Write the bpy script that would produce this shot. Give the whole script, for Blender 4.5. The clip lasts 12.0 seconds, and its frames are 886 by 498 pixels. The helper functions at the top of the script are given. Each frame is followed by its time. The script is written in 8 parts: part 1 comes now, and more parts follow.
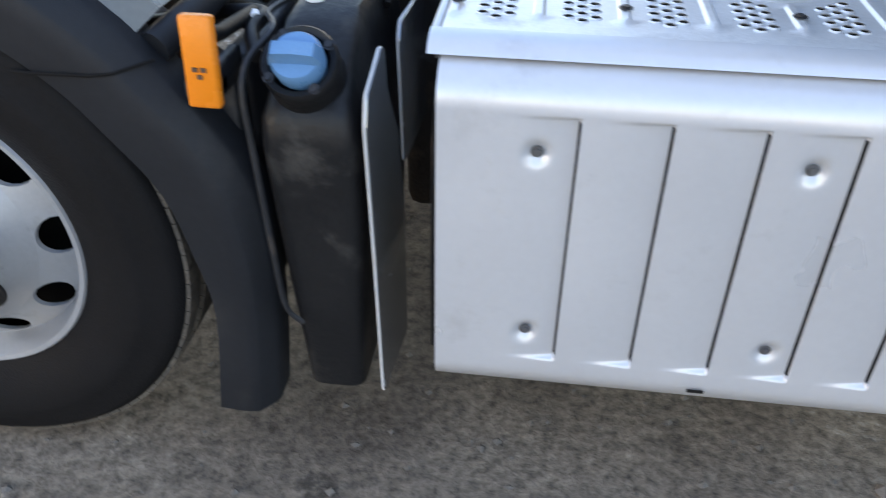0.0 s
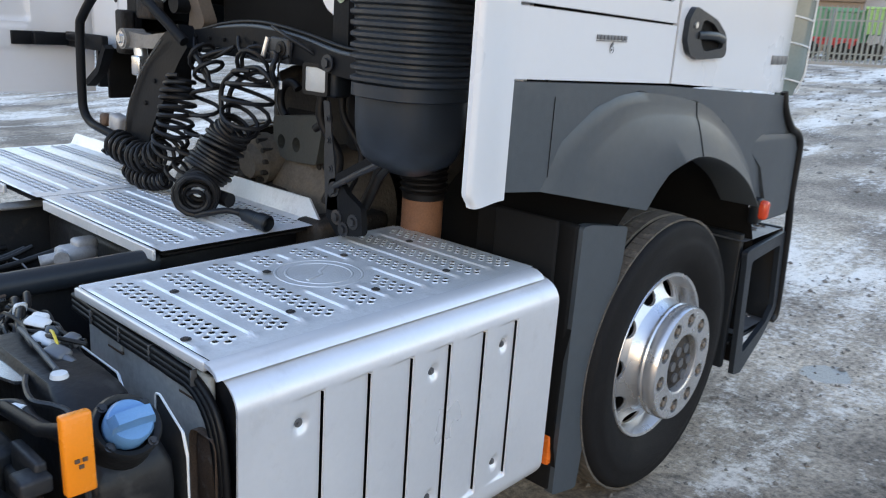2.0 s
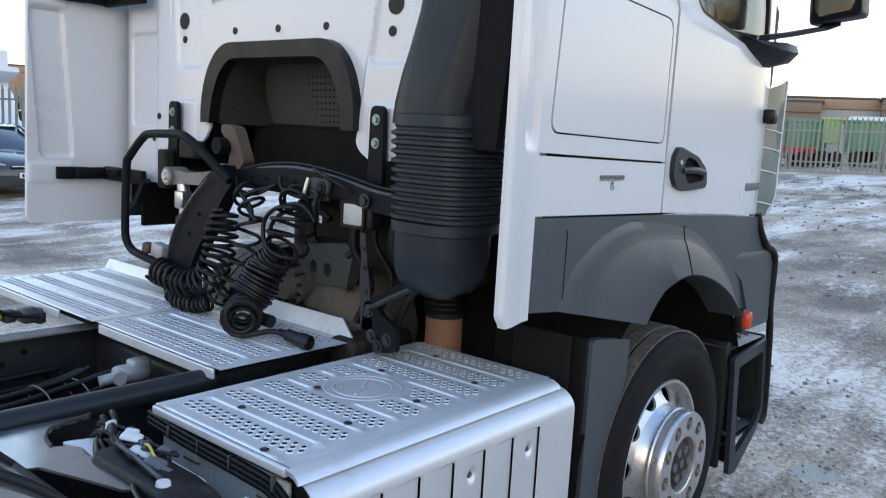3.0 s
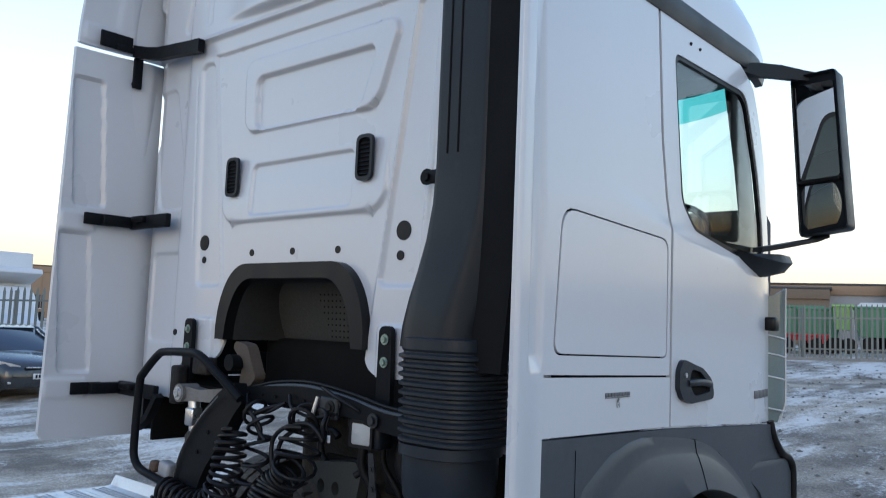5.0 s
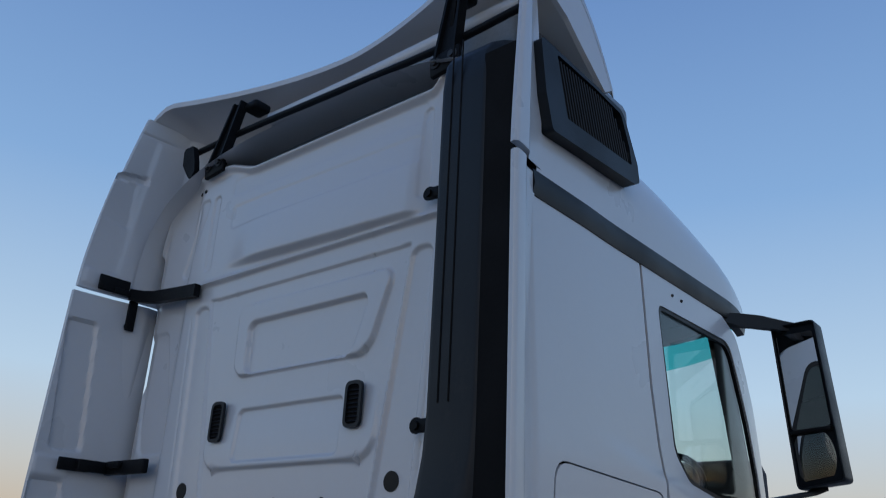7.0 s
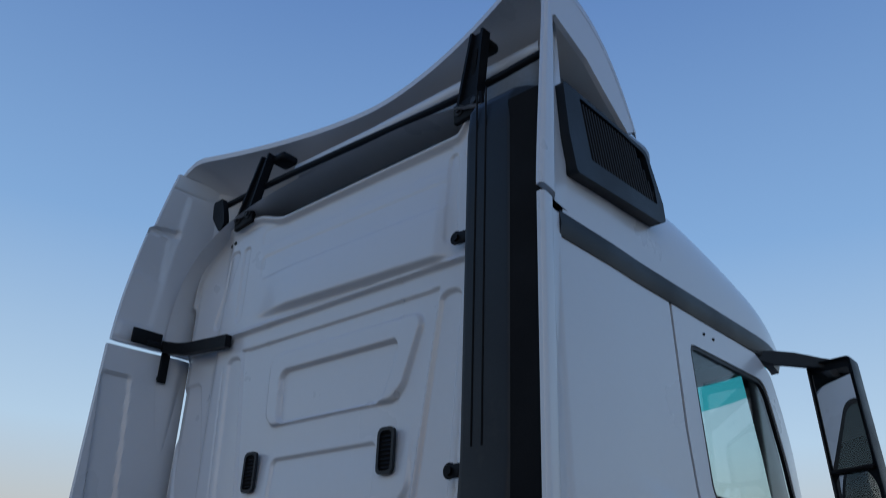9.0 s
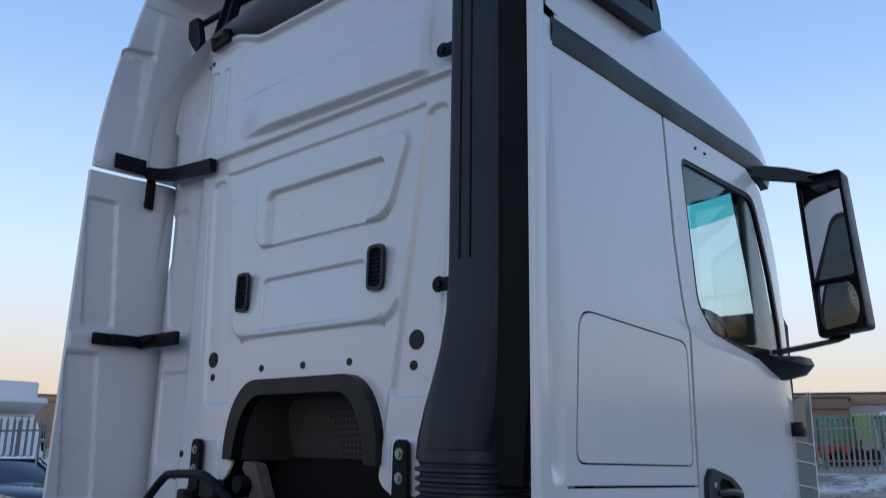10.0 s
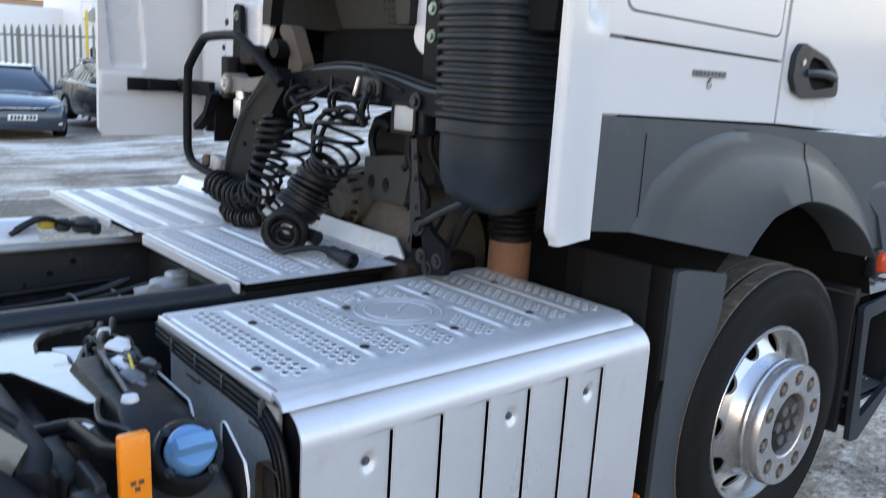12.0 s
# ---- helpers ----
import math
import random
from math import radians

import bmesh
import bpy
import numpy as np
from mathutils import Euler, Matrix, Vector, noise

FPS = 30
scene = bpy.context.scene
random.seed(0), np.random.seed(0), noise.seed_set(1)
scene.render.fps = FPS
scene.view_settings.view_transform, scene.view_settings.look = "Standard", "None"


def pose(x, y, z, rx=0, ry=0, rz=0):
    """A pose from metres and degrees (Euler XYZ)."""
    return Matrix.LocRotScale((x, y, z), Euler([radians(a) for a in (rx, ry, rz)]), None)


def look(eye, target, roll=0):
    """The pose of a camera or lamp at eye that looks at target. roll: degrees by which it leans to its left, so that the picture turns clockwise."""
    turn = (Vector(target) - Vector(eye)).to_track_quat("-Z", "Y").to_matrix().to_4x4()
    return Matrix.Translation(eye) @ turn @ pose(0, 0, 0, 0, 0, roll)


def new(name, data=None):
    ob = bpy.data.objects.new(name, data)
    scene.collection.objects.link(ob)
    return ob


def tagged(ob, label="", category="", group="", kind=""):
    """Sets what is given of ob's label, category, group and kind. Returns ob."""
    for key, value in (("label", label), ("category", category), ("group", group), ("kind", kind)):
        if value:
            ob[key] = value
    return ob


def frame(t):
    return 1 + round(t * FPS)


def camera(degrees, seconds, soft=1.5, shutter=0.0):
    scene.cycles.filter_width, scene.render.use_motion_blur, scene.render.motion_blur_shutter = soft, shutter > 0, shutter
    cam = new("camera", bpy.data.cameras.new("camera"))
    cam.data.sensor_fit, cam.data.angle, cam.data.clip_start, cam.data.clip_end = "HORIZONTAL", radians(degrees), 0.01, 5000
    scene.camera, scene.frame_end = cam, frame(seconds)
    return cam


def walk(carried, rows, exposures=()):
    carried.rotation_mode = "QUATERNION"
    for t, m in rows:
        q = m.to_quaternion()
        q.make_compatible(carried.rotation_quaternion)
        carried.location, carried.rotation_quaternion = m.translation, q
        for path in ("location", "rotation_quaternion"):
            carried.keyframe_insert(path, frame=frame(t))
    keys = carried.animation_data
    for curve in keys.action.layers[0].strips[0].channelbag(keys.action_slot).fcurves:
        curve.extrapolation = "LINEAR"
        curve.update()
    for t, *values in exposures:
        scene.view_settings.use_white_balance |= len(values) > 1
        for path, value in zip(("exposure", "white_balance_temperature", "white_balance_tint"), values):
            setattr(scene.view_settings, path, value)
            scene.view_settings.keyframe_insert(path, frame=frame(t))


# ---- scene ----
cam = camera(57.2, 12.0, 1.0, 0.3)
PATH = [
    (0, (-1.558, -2.285, 1.333), (-1.755, -0.671, 0.168), 0.6),
    (0.1, (-1.623, -2.28, 1.337), (-1.806, -0.656, 0.183), 0.2),
    (0.3, (-1.757, -2.312, 1.356), (-1.845, -0.642, 0.259), 0.1),
    (0.5, (-1.865, -2.352, 1.369), (-1.784, -0.635, 0.345), 0.5),
    (1, (-2.03, -2.413, 1.459), (-1.281, -0.728, 0.684), 1.1),
    (1.5, (-2.213, -2.354, 1.498), (-0.998, -0.892, 0.878), 2.8),
    (2, (-2.466, -2.392, 1.547), (-1.019, -1.121, 1.008), 3.9),
    (2.5, (-2.694, -2.436, 1.606), (-1.175, -1.199, 1.202), 3.4),
    (3, (-2.768, -2.456, 1.638), (-1.253, -1.181, 1.357), 3.2),
    (3.2, (-2.771, -2.458, 1.654), (-1.263, -1.167, 1.404), 3.0),
    (4.8, (-2.796, -2.499, 1.727), (-1.304, -1.175, 1.864), 2.4),
    (5, (-2.802, -2.503, 1.731), (-1.313, -1.182, 1.913), 2.3),
    (5.5, (-2.811, -2.51, 1.742), (-1.334, -1.204, 2.062), 2.1),
    (6, (-2.806, -2.501, 1.751), (-1.345, -1.226, 2.227), 2.3),
    (6.5, (-2.805, -2.499, 1.757), (-1.374, -1.252, 2.373), 2.7),
    (7, (-2.826, -2.502, 1.759), (-1.435, -1.281, 2.504), 2.8),
    (7.2, (-2.828, -2.502, 1.758), (-1.455, -1.287, 2.546), 2.7),
    (8.8, (-2.849, -2.514, 1.748), (-1.555, -1.29, 2.652), 2.4),
    (9, (-2.842, -2.502, 1.740), (-1.527, -1.261, 2.591), 2.1),
    (9.5, (-2.813, -2.473, 1.725), (-1.429, -1.19, 2.384), 1.4),
    (10, (-2.785, -2.465, 1.701), (-1.347, -1.156, 2.169), 0.9),
    (10.5, (-2.73, -2.448, 1.687), (-1.254, -1.127, 1.958), 0.6),
    (11, (-2.674, -2.436, 1.639), (-1.2, -1.087, 1.713), 0.4),
    (11.5, (-2.523, -2.421, 1.575), (-1.115, -1.01, 1.423), 1.2),
    (12, (-2.393, -2.398, 1.498), (-1.111, -0.921, 1.073), 3.45),
]
EXPO = [(0, 2.25, 7900, 9), (0.5, 2.5, 7900, 9), (1.0, 2.25, 7900, 8), (1.5, 2.2, 7900, 8), (3.0, 1.88, 7350, 7), (5.0, 1.32, 6800, 6), (5.5, 1.1, 6700, 7), (6.0, 0.64, 6300, 8), (7.0, 0.10, 5950, 7), (9.0, 0.07, 5850, 6), (9.5, 0.3, 6000, 8), (10.5, 0.93, 6250, 12), (11.0, 1.36, 6550, 11), (11.5, 1.9, 7000, 9), (12.0, 2.1, 7500, 8)]
walk(cam, [(t, look(eye, target, roll)) for t, eye, target, roll in PATH], EXPO)

# ---- world and light: clear winter sky after sunset, glow along the horizon ----
SKY = 0.9
world = bpy.data.worlds.new("dusk_sky")
scene.world = world
world.use_nodes = True
wn, wl = world.node_tree.nodes, world.node_tree.links
wn.clear()
w_out = wn.new("ShaderNodeOutputWorld")
w_bg = wn.new("ShaderNodeBackground")
w_sky = wn.new("ShaderNodeTexSky")
w_sky.sky_type = "NISHITA"
w_sky.sun_disc = False
w_sky.sun_elevation = radians(3.0)
w_sky.sun_rotation = radians(250.0)
w_sky.air_density, w_sky.dust_density, w_sky.ozone_density = 1.0, 1.2, 2.0
w_scale = wn.new("ShaderNodeVectorMath")
w_scale.operation = "SCALE"
w_scale.inputs["Scale"].default_value = 0.10
wl.new(w_sky.outputs[0], w_scale.inputs[0])
w_tc = wn.new("ShaderNodeTexCoord")
w_sep = wn.new("ShaderNodeSeparateXYZ")
wl.new(w_tc.outputs["Generated"], w_sep.inputs[0])
w_ramp = wn.new("ShaderNodeValToRGB")
wl.new(w_sep.outputs["Z"], w_ramp.inputs[0])
SKY_STOPS = [(0.0, (0.55, 0.39, 0.27)), (0.035, (0.74, 0.57, 0.41)), (0.10, (0.72, 0.68, 0.63)), (0.20, (0.63, 0.765, 0.90)),
             (0.42, (0.32, 0.50, 0.79)), (0.75, (0.13, 0.24, 0.54)), (1.0, (0.17, 0.25, 0.44))]
ramp = w_ramp.color_ramp
while len(ramp.elements) < len(SKY_STOPS):
    ramp.elements.new(0.5)
for e, (pos, col) in zip(ramp.elements, SKY_STOPS):
    e.position, e.color = pos, (*col, 1)
w_mix = wn.new("ShaderNodeMix")
w_mix.data_type = "RGBA"
w_mix.inputs["Factor"].default_value = 0.8
wl.new(w_scale.outputs[0], w_mix.inputs["A"])
wl.new(w_ramp.outputs[0], w_mix.inputs["B"])
wl.new(w_mix.outputs["Result"], w_bg.inputs["Color"])
w_bg.inputs["Strength"].default_value = SKY
wl.new(w_bg.outputs[0], w_out.inputs[0])
sun = new("sun", bpy.data.lights.new("sun", "SUN"))
sun.data.energy, sun.data.angle, sun.data.color = 0.12, radians(25), (1.0, 0.86, 0.72)
sun.matrix_world = look((-40, -25, 14), (0, 0, 0))


# ---- materials ----
def mat(name, color, rough=0.5, metal=0.0, var=0.12, scale=6.0, bump=0.0, bscale=60.0, coat=0.0, dirt=None, spec=0.5, island=0.0):
    """A surface with colour variation at two scales, fine relief and an optional layer of dirt (colour, amount, scale)."""
    m = bpy.data.materials.new(name)
    m.use_nodes = True
    n, l = m.node_tree.nodes, m.node_tree.links
    b = n["Principled BSDF"]
    b.inputs["Metallic"].default_value = metal
    b.inputs["Coat Weight"].default_value = coat
    b.inputs["Coat Roughness"].default_value = 0.04
    b.inputs["Specular IOR Level"].default_value = spec
    tc = n.new("ShaderNodeTexCoord")
    big, small = n.new("ShaderNodeTexNoise"), n.new("ShaderNodeTexNoise")
    for node, s, d in ((big, scale, 4), (small, scale * 14, 3)):
        node.inputs["Scale"].default_value, node.inputs["Detail"].default_value = s, d
        l.new(tc.outputs["Object"], node.inputs["Vector"])
    add = n.new("ShaderNodeMath")
    add.operation = "ADD"
    l.new(big.outputs[0], add.inputs[0]), l.new(small.outputs[0], add.inputs[1])
    mr = n.new("ShaderNodeMapRange")
    mr.inputs["From Min"].default_value, mr.inputs["From Max"].default_value = 0.6, 1.4
    mr.inputs["To Min"].default_value, mr.inputs["To Max"].default_value = 1 - var, 1 + var
    l.new(add.outputs[0], mr.inputs[0])
    mul = n.new("ShaderNodeVectorMath")
    mul.operation = "SCALE"
    mul.inputs[0].default_value = color
    l.new(mr.outputs[0], mul.inputs["Scale"])
    last = mul.outputs[0]
    if island:
        oi = n.new("ShaderNodeObjectInfo")
        mi = n.new("ShaderNodeMapRange")
        mi.inputs["To Min"].default_value, mi.inputs["To Max"].default_value = 1 - island, 1 + island
        l.new(oi.outputs["Random"], mi.inputs[0])
        mu = n.new("ShaderNodeVectorMath")
        mu.operation = "SCALE"
        l.new(last, mu.inputs[0]), l.new(mi.outputs[0], mu.inputs["Scale"])
        last = mu.outputs[0]
    rr = n.new("ShaderNodeMapRange")
    rr.inputs["From Min"].default_value, rr.inputs["From Max"].default_value = 0.3, 0.7
    rr.inputs["To Min"].default_value, rr.inputs["To Max"].default_value = max(0.02, rough - 0.08), min(1, rough + 0.08)
    l.new(big.outputs[0], rr.inputs[0])
    rough_out = rr.outputs[0]
    if dirt:
        dn = n.new("ShaderNodeTexNoise")
        dn.inputs["Scale"].default_value, dn.inputs["Detail"].default_value, dn.inputs["Roughness"].default_value = dirt[2], 8, 0.65
        l.new(tc.outputs["Object"], dn.inputs["Vector"])
        dr = n.new("ShaderNodeMapRange")
        dr.inputs["From Min"].default_value, dr.inputs["From Max"].default_value = 0.62 - 0.3 * dirt[1], 0.80 - 0.2 * dirt[1]
        dr.inputs["To Max"].default_value = min(1.0, 0.35 + dirt[1])
        l.new(dn.outputs[0], dr.inputs[0])
        dm = n.new("ShaderNodeMix")
        dm.data_type = "RGBA"
        dm.inputs["B"].default_value = (*dirt[0], 1)
        l.new(dr.outputs[0], dm.inputs["Factor"]), l.new(last, dm.inputs["A"])
        last = dm.outputs["Result"]
        dm2 = n.new("ShaderNodeMix")
        dm2.inputs["B"].default_value = 0.8
        l.new(dr.outputs[0], dm2.inputs["Factor"]), l.new(rough_out, dm2.inputs["A"])
        rough_out = dm2.outputs["Result"]
    l.new(last, b.inputs["Base Color"])
    l.new(rough_out, b.inputs["Roughness"])
    if bump:
        bn, bp = n.new("ShaderNodeTexNoise"), n.new("ShaderNodeBump")
        bn.inputs["Scale"].default_value, bn.inputs["Detail"].default_value = bscale, 5
        bp.inputs["Strength"].default_value, bp.inputs["Distance"].default_value = bump, 0.01
        l.new(tc.outputs["Object"], bn.inputs["Vector"])
        l.new(bn.outputs[0], bp.inputs["Height"]), l.new(bp.outputs[0], b.inputs["Normal"])
    return m


M_WHITE = mat("white_paint", (0.60, 0.61, 0.635), 0.28, 0, 0.012, 3, 0.03, 1.6, 0.62, None, 0.45)
for node in M_WHITE.node_tree.nodes:
    if node.type == "BUMP":
        # broad, shallow waves of the sheet, also in the lacquer
        node.inputs["Height"].links[0].from_node.inputs["Detail"].default_value = 0.6
        M_WHITE.node_tree.links.new(node.outputs[0], M_WHITE.node_tree.nodes["Principled BSDF"].inputs["Coat Normal"])
    if node.type == "MAP_RANGE" and node.inputs["To Max"].default_value < 0.5:
        # evenly polished
        node.inputs["To Min"].default_value, node.inputs["To Max"].default_value = 0.27, 0.31
M_WHITE.node_tree.nodes["Principled BSDF"].inputs["Coat Roughness"].default_value = 0.10
M_SILVER = mat("silver_paint", (0.62, 0.64, 0.68), 0.34, 0.35, 0.03, 5, 0.02, 900, 0.2, ((0.38, 0.38, 0.39), 0.08, 7))
M_ALU = mat("aluminium_tread", (0.71, 0.73, 0.76), 0.40, 0.45, 0.08, 9, 0.08, 140, 0, ((0.30, 0.30, 0.31), 0.16, 9))
M_GREY = mat("grey_plastic", (0.052, 0.063, 0.074), 0.40, 0, 0.12, 3, 0.10, 700, 0, ((0.115, 0.118, 0.122), 0.15, 4), 0.32)
M_DARKPL = mat("dark_plastic", (0.009, 0.012, 0.016), 0.42, 0, 0.12, 5, 0.10, 500, 0, ((0.045, 0.043, 0.04), 0.08, 7), 0.28)
M_DUCT = mat("duct_plastic", (0.019, 0.024, 0.031), 0.36, 0, 0.12, 4, 0.10, 500, 0, ((0.04, 0.042, 0.045), 0.08, 5), 0.25)
M_BOXEND = mat("grimy_panel", (0.38, 0.38, 0.365), 0.5, 0.0, 0.2, 5, 0.1, 90, 0, ((0.17, 0.11, 0.07), 0.2, 6))
M_FENDER = mat("fender_plastic", (0.016, 0.018, 0.022), 0.5, 0, 0.15, 5, 0.10, 400, 0, ((0.06, 0.058, 0.055), 0.08, 4), 0.22)
M_BLACK = mat("black_rubber", (0.008, 0.008, 0.009), 0.42, 0, 0.2, 12, 0.05, 200, 0, None, 0.25)
M_BLACKMET = mat("black_painted_steel", (0.007, 0.008, 0.010), 0.46, 0, 0.25, 8, 0.08, 90, 0, ((0.030, 0.028, 0.028), 0.03, 10), 0.11)
M_CHASSIS = mat("chassis_steel", (0.018, 0.020, 0.024), 0.5, 0.1, 0.25, 8, 0.15, 80, 0, ((0.13, 0.10, 0.08), 0.20, 12))
M_GRIME = mat("grimy_steel", (0.018, 0.016, 0.015), 0.7, 0.1, 0.4, 10, 0.4, 70, 0, ((0.09, 0.07, 0.055), 0.28, 9), 0.3)
M_TAN = mat("dusty_casting", (0.10, 0.086, 0.072), 0.75, 0.1, 0.3, 9, 0.3, 70, 0, ((0.035, 0.03, 0.028), 0.35, 8))
M_BEIGE = mat("primer_bracket", (0.12, 0.096, 0.078), 0.6, 0, 0.2, 10, 0.1, 90, 0, ((0.08, 0.06, 0.05), 0.25, 14))
M_BEIGE2 = mat("grey_casting", (0.20, 0.19, 0.18), 0.55, 0.3, 0.2, 10, 0.2, 90, 0, ((0.07, 0.055, 0.045), 0.25, 12))
M_CASTING = mat("pale_casting", (0.34, 0.34, 0.35), 0.5, 0.3, 0.15, 12, 0.2, 90, 0, ((0.12, 0.10, 0.09), 0.2, 14))
M_KERB = mat("concrete_kerb", (0.24, 0.23, 0.21), 0.85, 0, 0.15, 3, 0.3, 40)
M_STONE = mat("loose_stone", (0.15, 0.135, 0.12), 0.85, 0, 0.5, 30, 0.2, 80)
M_SHED = mat("pale_cladding", (0.36, 0.36, 0.36), 0.7, 0, 0.06, 0.6)
M_RUSTPIPE = mat("terracotta_pipe", (0.20, 0.095, 0.055), 0.7, 0, 0.25, 12, 0.2, 100, 0, ((0.07, 0.045, 0.035), 0.2, 14))
M_RUST = mat("rusty_strip", (0.10, 0.062, 0.042), 0.75, 0.2, 0.35, 20, 0.3, 120, 0, ((0.30, 0.28, 0.25), 0.2, 30))
M_TYRE = mat("tyre_rubber", (0.009, 0.009, 0.010), 0.66, 0, 0.2, 7, 0.25, 220, 0, ((0.035, 0.032, 0.03), 0.04, 6), 0.13)
M_TREAD = mat("tyre_tread", (0.085, 0.075, 0.064), 0.85, 0, 0.4, 14, 0.5, 120, 0, ((0.26, 0.215, 0.17), 0.30, 26))
M_RIM = mat("silver_wheel", (0.58, 0.59, 0.61), 0.28, 0.75, 0.05, 8, 0.03, 300, 0, ((0.10, 0.075, 0.06), 0.05, 13))
M_RIMOLD = mat("dull_silver_wheel", (0.41, 0.425, 0.45), 0.40, 0.35, 0.06, 8, 0.05, 300, 0, ((0.10, 0.085, 0.075), 0.10, 12))
M_ZINC = mat("zinc_bolt", (0.25, 0.33, 0.29), 0.35, 0.6, 0.1, 30)
M_HUB = mat("worn_hub", (0.40, 0.41, 0.42), 0.5, 0.2, 0.2, 14, 0.3, 120, 0, ((0.055, 0.038, 0.03), 0.34, 38))
M_NUT = mat("rusty_nut", (0.19, 0.155, 0.125), 0.6, 0.3, 0.35, 30, 0.2, 200)
M_AMBER = mat("amber_plastic", (0.85, 0.24, 0.015), 0.25, 0, 0.05, 20, 0.06, 500)
M_ORANGE = mat("orange_reflector", (0.80, 0.16, 0.02), 0.25, 0, 0.05, 20, 0.1, 700)
M_REDLAMP = mat("red_orange_lens", (0.55, 0.06, 0.025), 0.2, 0, 0.05, 20)
M_BLUE = mat("blue_cap", (0.11, 0.26, 0.47), 0.35, 0, 0.08, 20, 0.05, 300, 0, ((0.35, 0.40, 0.50), 0.10, 30))
M_TANKPL = mat("black_tank_plastic", (0.011, 0.0115, 0.013), 0.40, 0, 0.2, 6, 0.15, 60, 0, ((0.09, 0.086, 0.08), 0.20, 9), 0.28)
M_CHROME = mat("brushed_steel", (0.6, 0.6, 0.6), 0.3, 0.9, 0.06, 20, 0.05, 300)
M_WHITEPL = mat("white_plastic", (0.66, 0.67, 0.68), 0.4, 0, 0.06, 20)
M_TRANS = mat("clear_plastic", (0.15, 0.19, 0.185), 0.12, 0, 0.1, 8, 0, 0, 0.5)
M_GOLD = mat("glossy_mudguard_top", (0.075, 0.071, 0.066), 0.24, 0, 0.15, 6, 0.03, 60, 0.75, ((0.10, 0.09, 0.08), 0.06, 7), 0.7)
M_SHIELD = mat("dull_galvanised_plate", (0.14, 0.145, 0.155), 0.5, 0.5, 0.15, 6, 0.05, 90, 0, ((0.08, 0.07, 0.06), 0.15, 8))
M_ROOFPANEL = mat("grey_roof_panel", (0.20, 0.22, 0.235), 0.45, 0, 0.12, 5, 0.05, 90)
M_PLATE = mat("galvanised_sheet", (0.36, 0.375, 0.40), 0.18, 0.9, 0.10, 6, 0.03, 40, 0, ((0.16, 0.13, 0.11), 0.06, 10))
M_BRKT = mat("grey_green_steel", (0.050, 0.054, 0.052), 0.55, 0.1, 0.2, 9, 0.1, 80, 0, ((0.10, 0.085, 0.07), 0.12, 12))
M_PERF = mat("perforated_insulation", (0.055, 0.056, 0.054), 0.85, 0, 0.25, 6, 0.4, 150)
M_FOAM = mat("sound_insulation", (0.030, 0.030, 0.029), 0.85, 0, 0.25, 6, 0.4, 150)
# near-black: shade put into gaps, holes and hollows; also black rubber and print
M_VOID = mat("black_and_shade", (0.006, 0.006, 0.0065), 0.85, 0, 0.2, 6, 0, 0, 0, None, 0.2)
M_SEAT = mat("cab_interior", (0.06, 0.06, 0.065), 0.8, 0, 0.2, 10)
M_YELLOW = mat("yellow_plastic", (0.60, 0.45, 0.05), 0.4, 0, 0.1, 20)
M_GREEN = mat("green_paint", (0.06, 0.22, 0.12), 0.4, 0, 0.15, 8)
M_LGREEN = mat("light_green_paint", (0.25, 0.45, 0.15), 0.4, 0, 0.15, 8)
M_RED = mat("red_paint", (0.40, 0.03, 0.03), 0.4, 0, 0.15, 8)
M_GALV = mat("galvanised_steel", (0.17, 0.19, 0.185), 0.5, 0.4, 0.12, 5, 0, 0, 0, None, 0.5, 0.15)
M_BRICK = mat("buff_cladding", (0.33, 0.22, 0.14), 0.8, 0, 0.08, 0.6)
M_BRICK2 = mat("grey_brown_cladding", (0.19, 0.14, 0.10), 0.8, 0, 0.08, 0.6)
M_BLUECAR = mat("dark_car_paint", (0.03, 0.045, 0.07), 0.2, 0.2, 0.05, 4, 0, 0, 0.8)
M_GREYCAR = mat("charcoal_car_paint", (0.03, 0.032, 0.035), 0.22, 0.2, 0.05, 4, 0, 0, 0.8)
M_BARK = mat("bark", (0.07, 0.055, 0.045), 0.9, 0, 0.25, 8, 0.4, 40)


def glass_mat(name, color, rough=0.0, gloss=0.95):
    m = bpy.data.materials.new(name)
    m.use_nodes = True
    n, l = m.node_tree.nodes, m.node_tree.links
    n.clear()
    o, mix, tr, gl, lw, pw, ma = (n.new("ShaderNode" + k) for k in ("OutputMaterial", "MixShader", "BsdfTransparent", "BsdfGlossy", "LayerWeight", "Math", "Math"))
    tr.inputs[0].default_value = (*color, 1)
    gl.inputs["Roughness"].default_value = rough
    lw.inputs[0].default_value = 0.5
    pw.operation, ma.operation = "POWER", "MULTIPLY_ADD"
    pw.inputs[1].default_value = 5.0
    ma.inputs[1].default_value, ma.inputs[2].default_value = gloss, 0.04 * gloss
    l.new(lw.outputs["Facing"], pw.inputs[0]), l.new(pw.outputs[0], ma.inputs[0])
    l.new(ma.outputs[0], mix.inputs[0]), l.new(tr.outputs[0], mix.inputs[1]), l.new(gl.outputs[0], mix.inputs[2])
    l.new(mix.outputs[0], o.inputs[0])
    return m


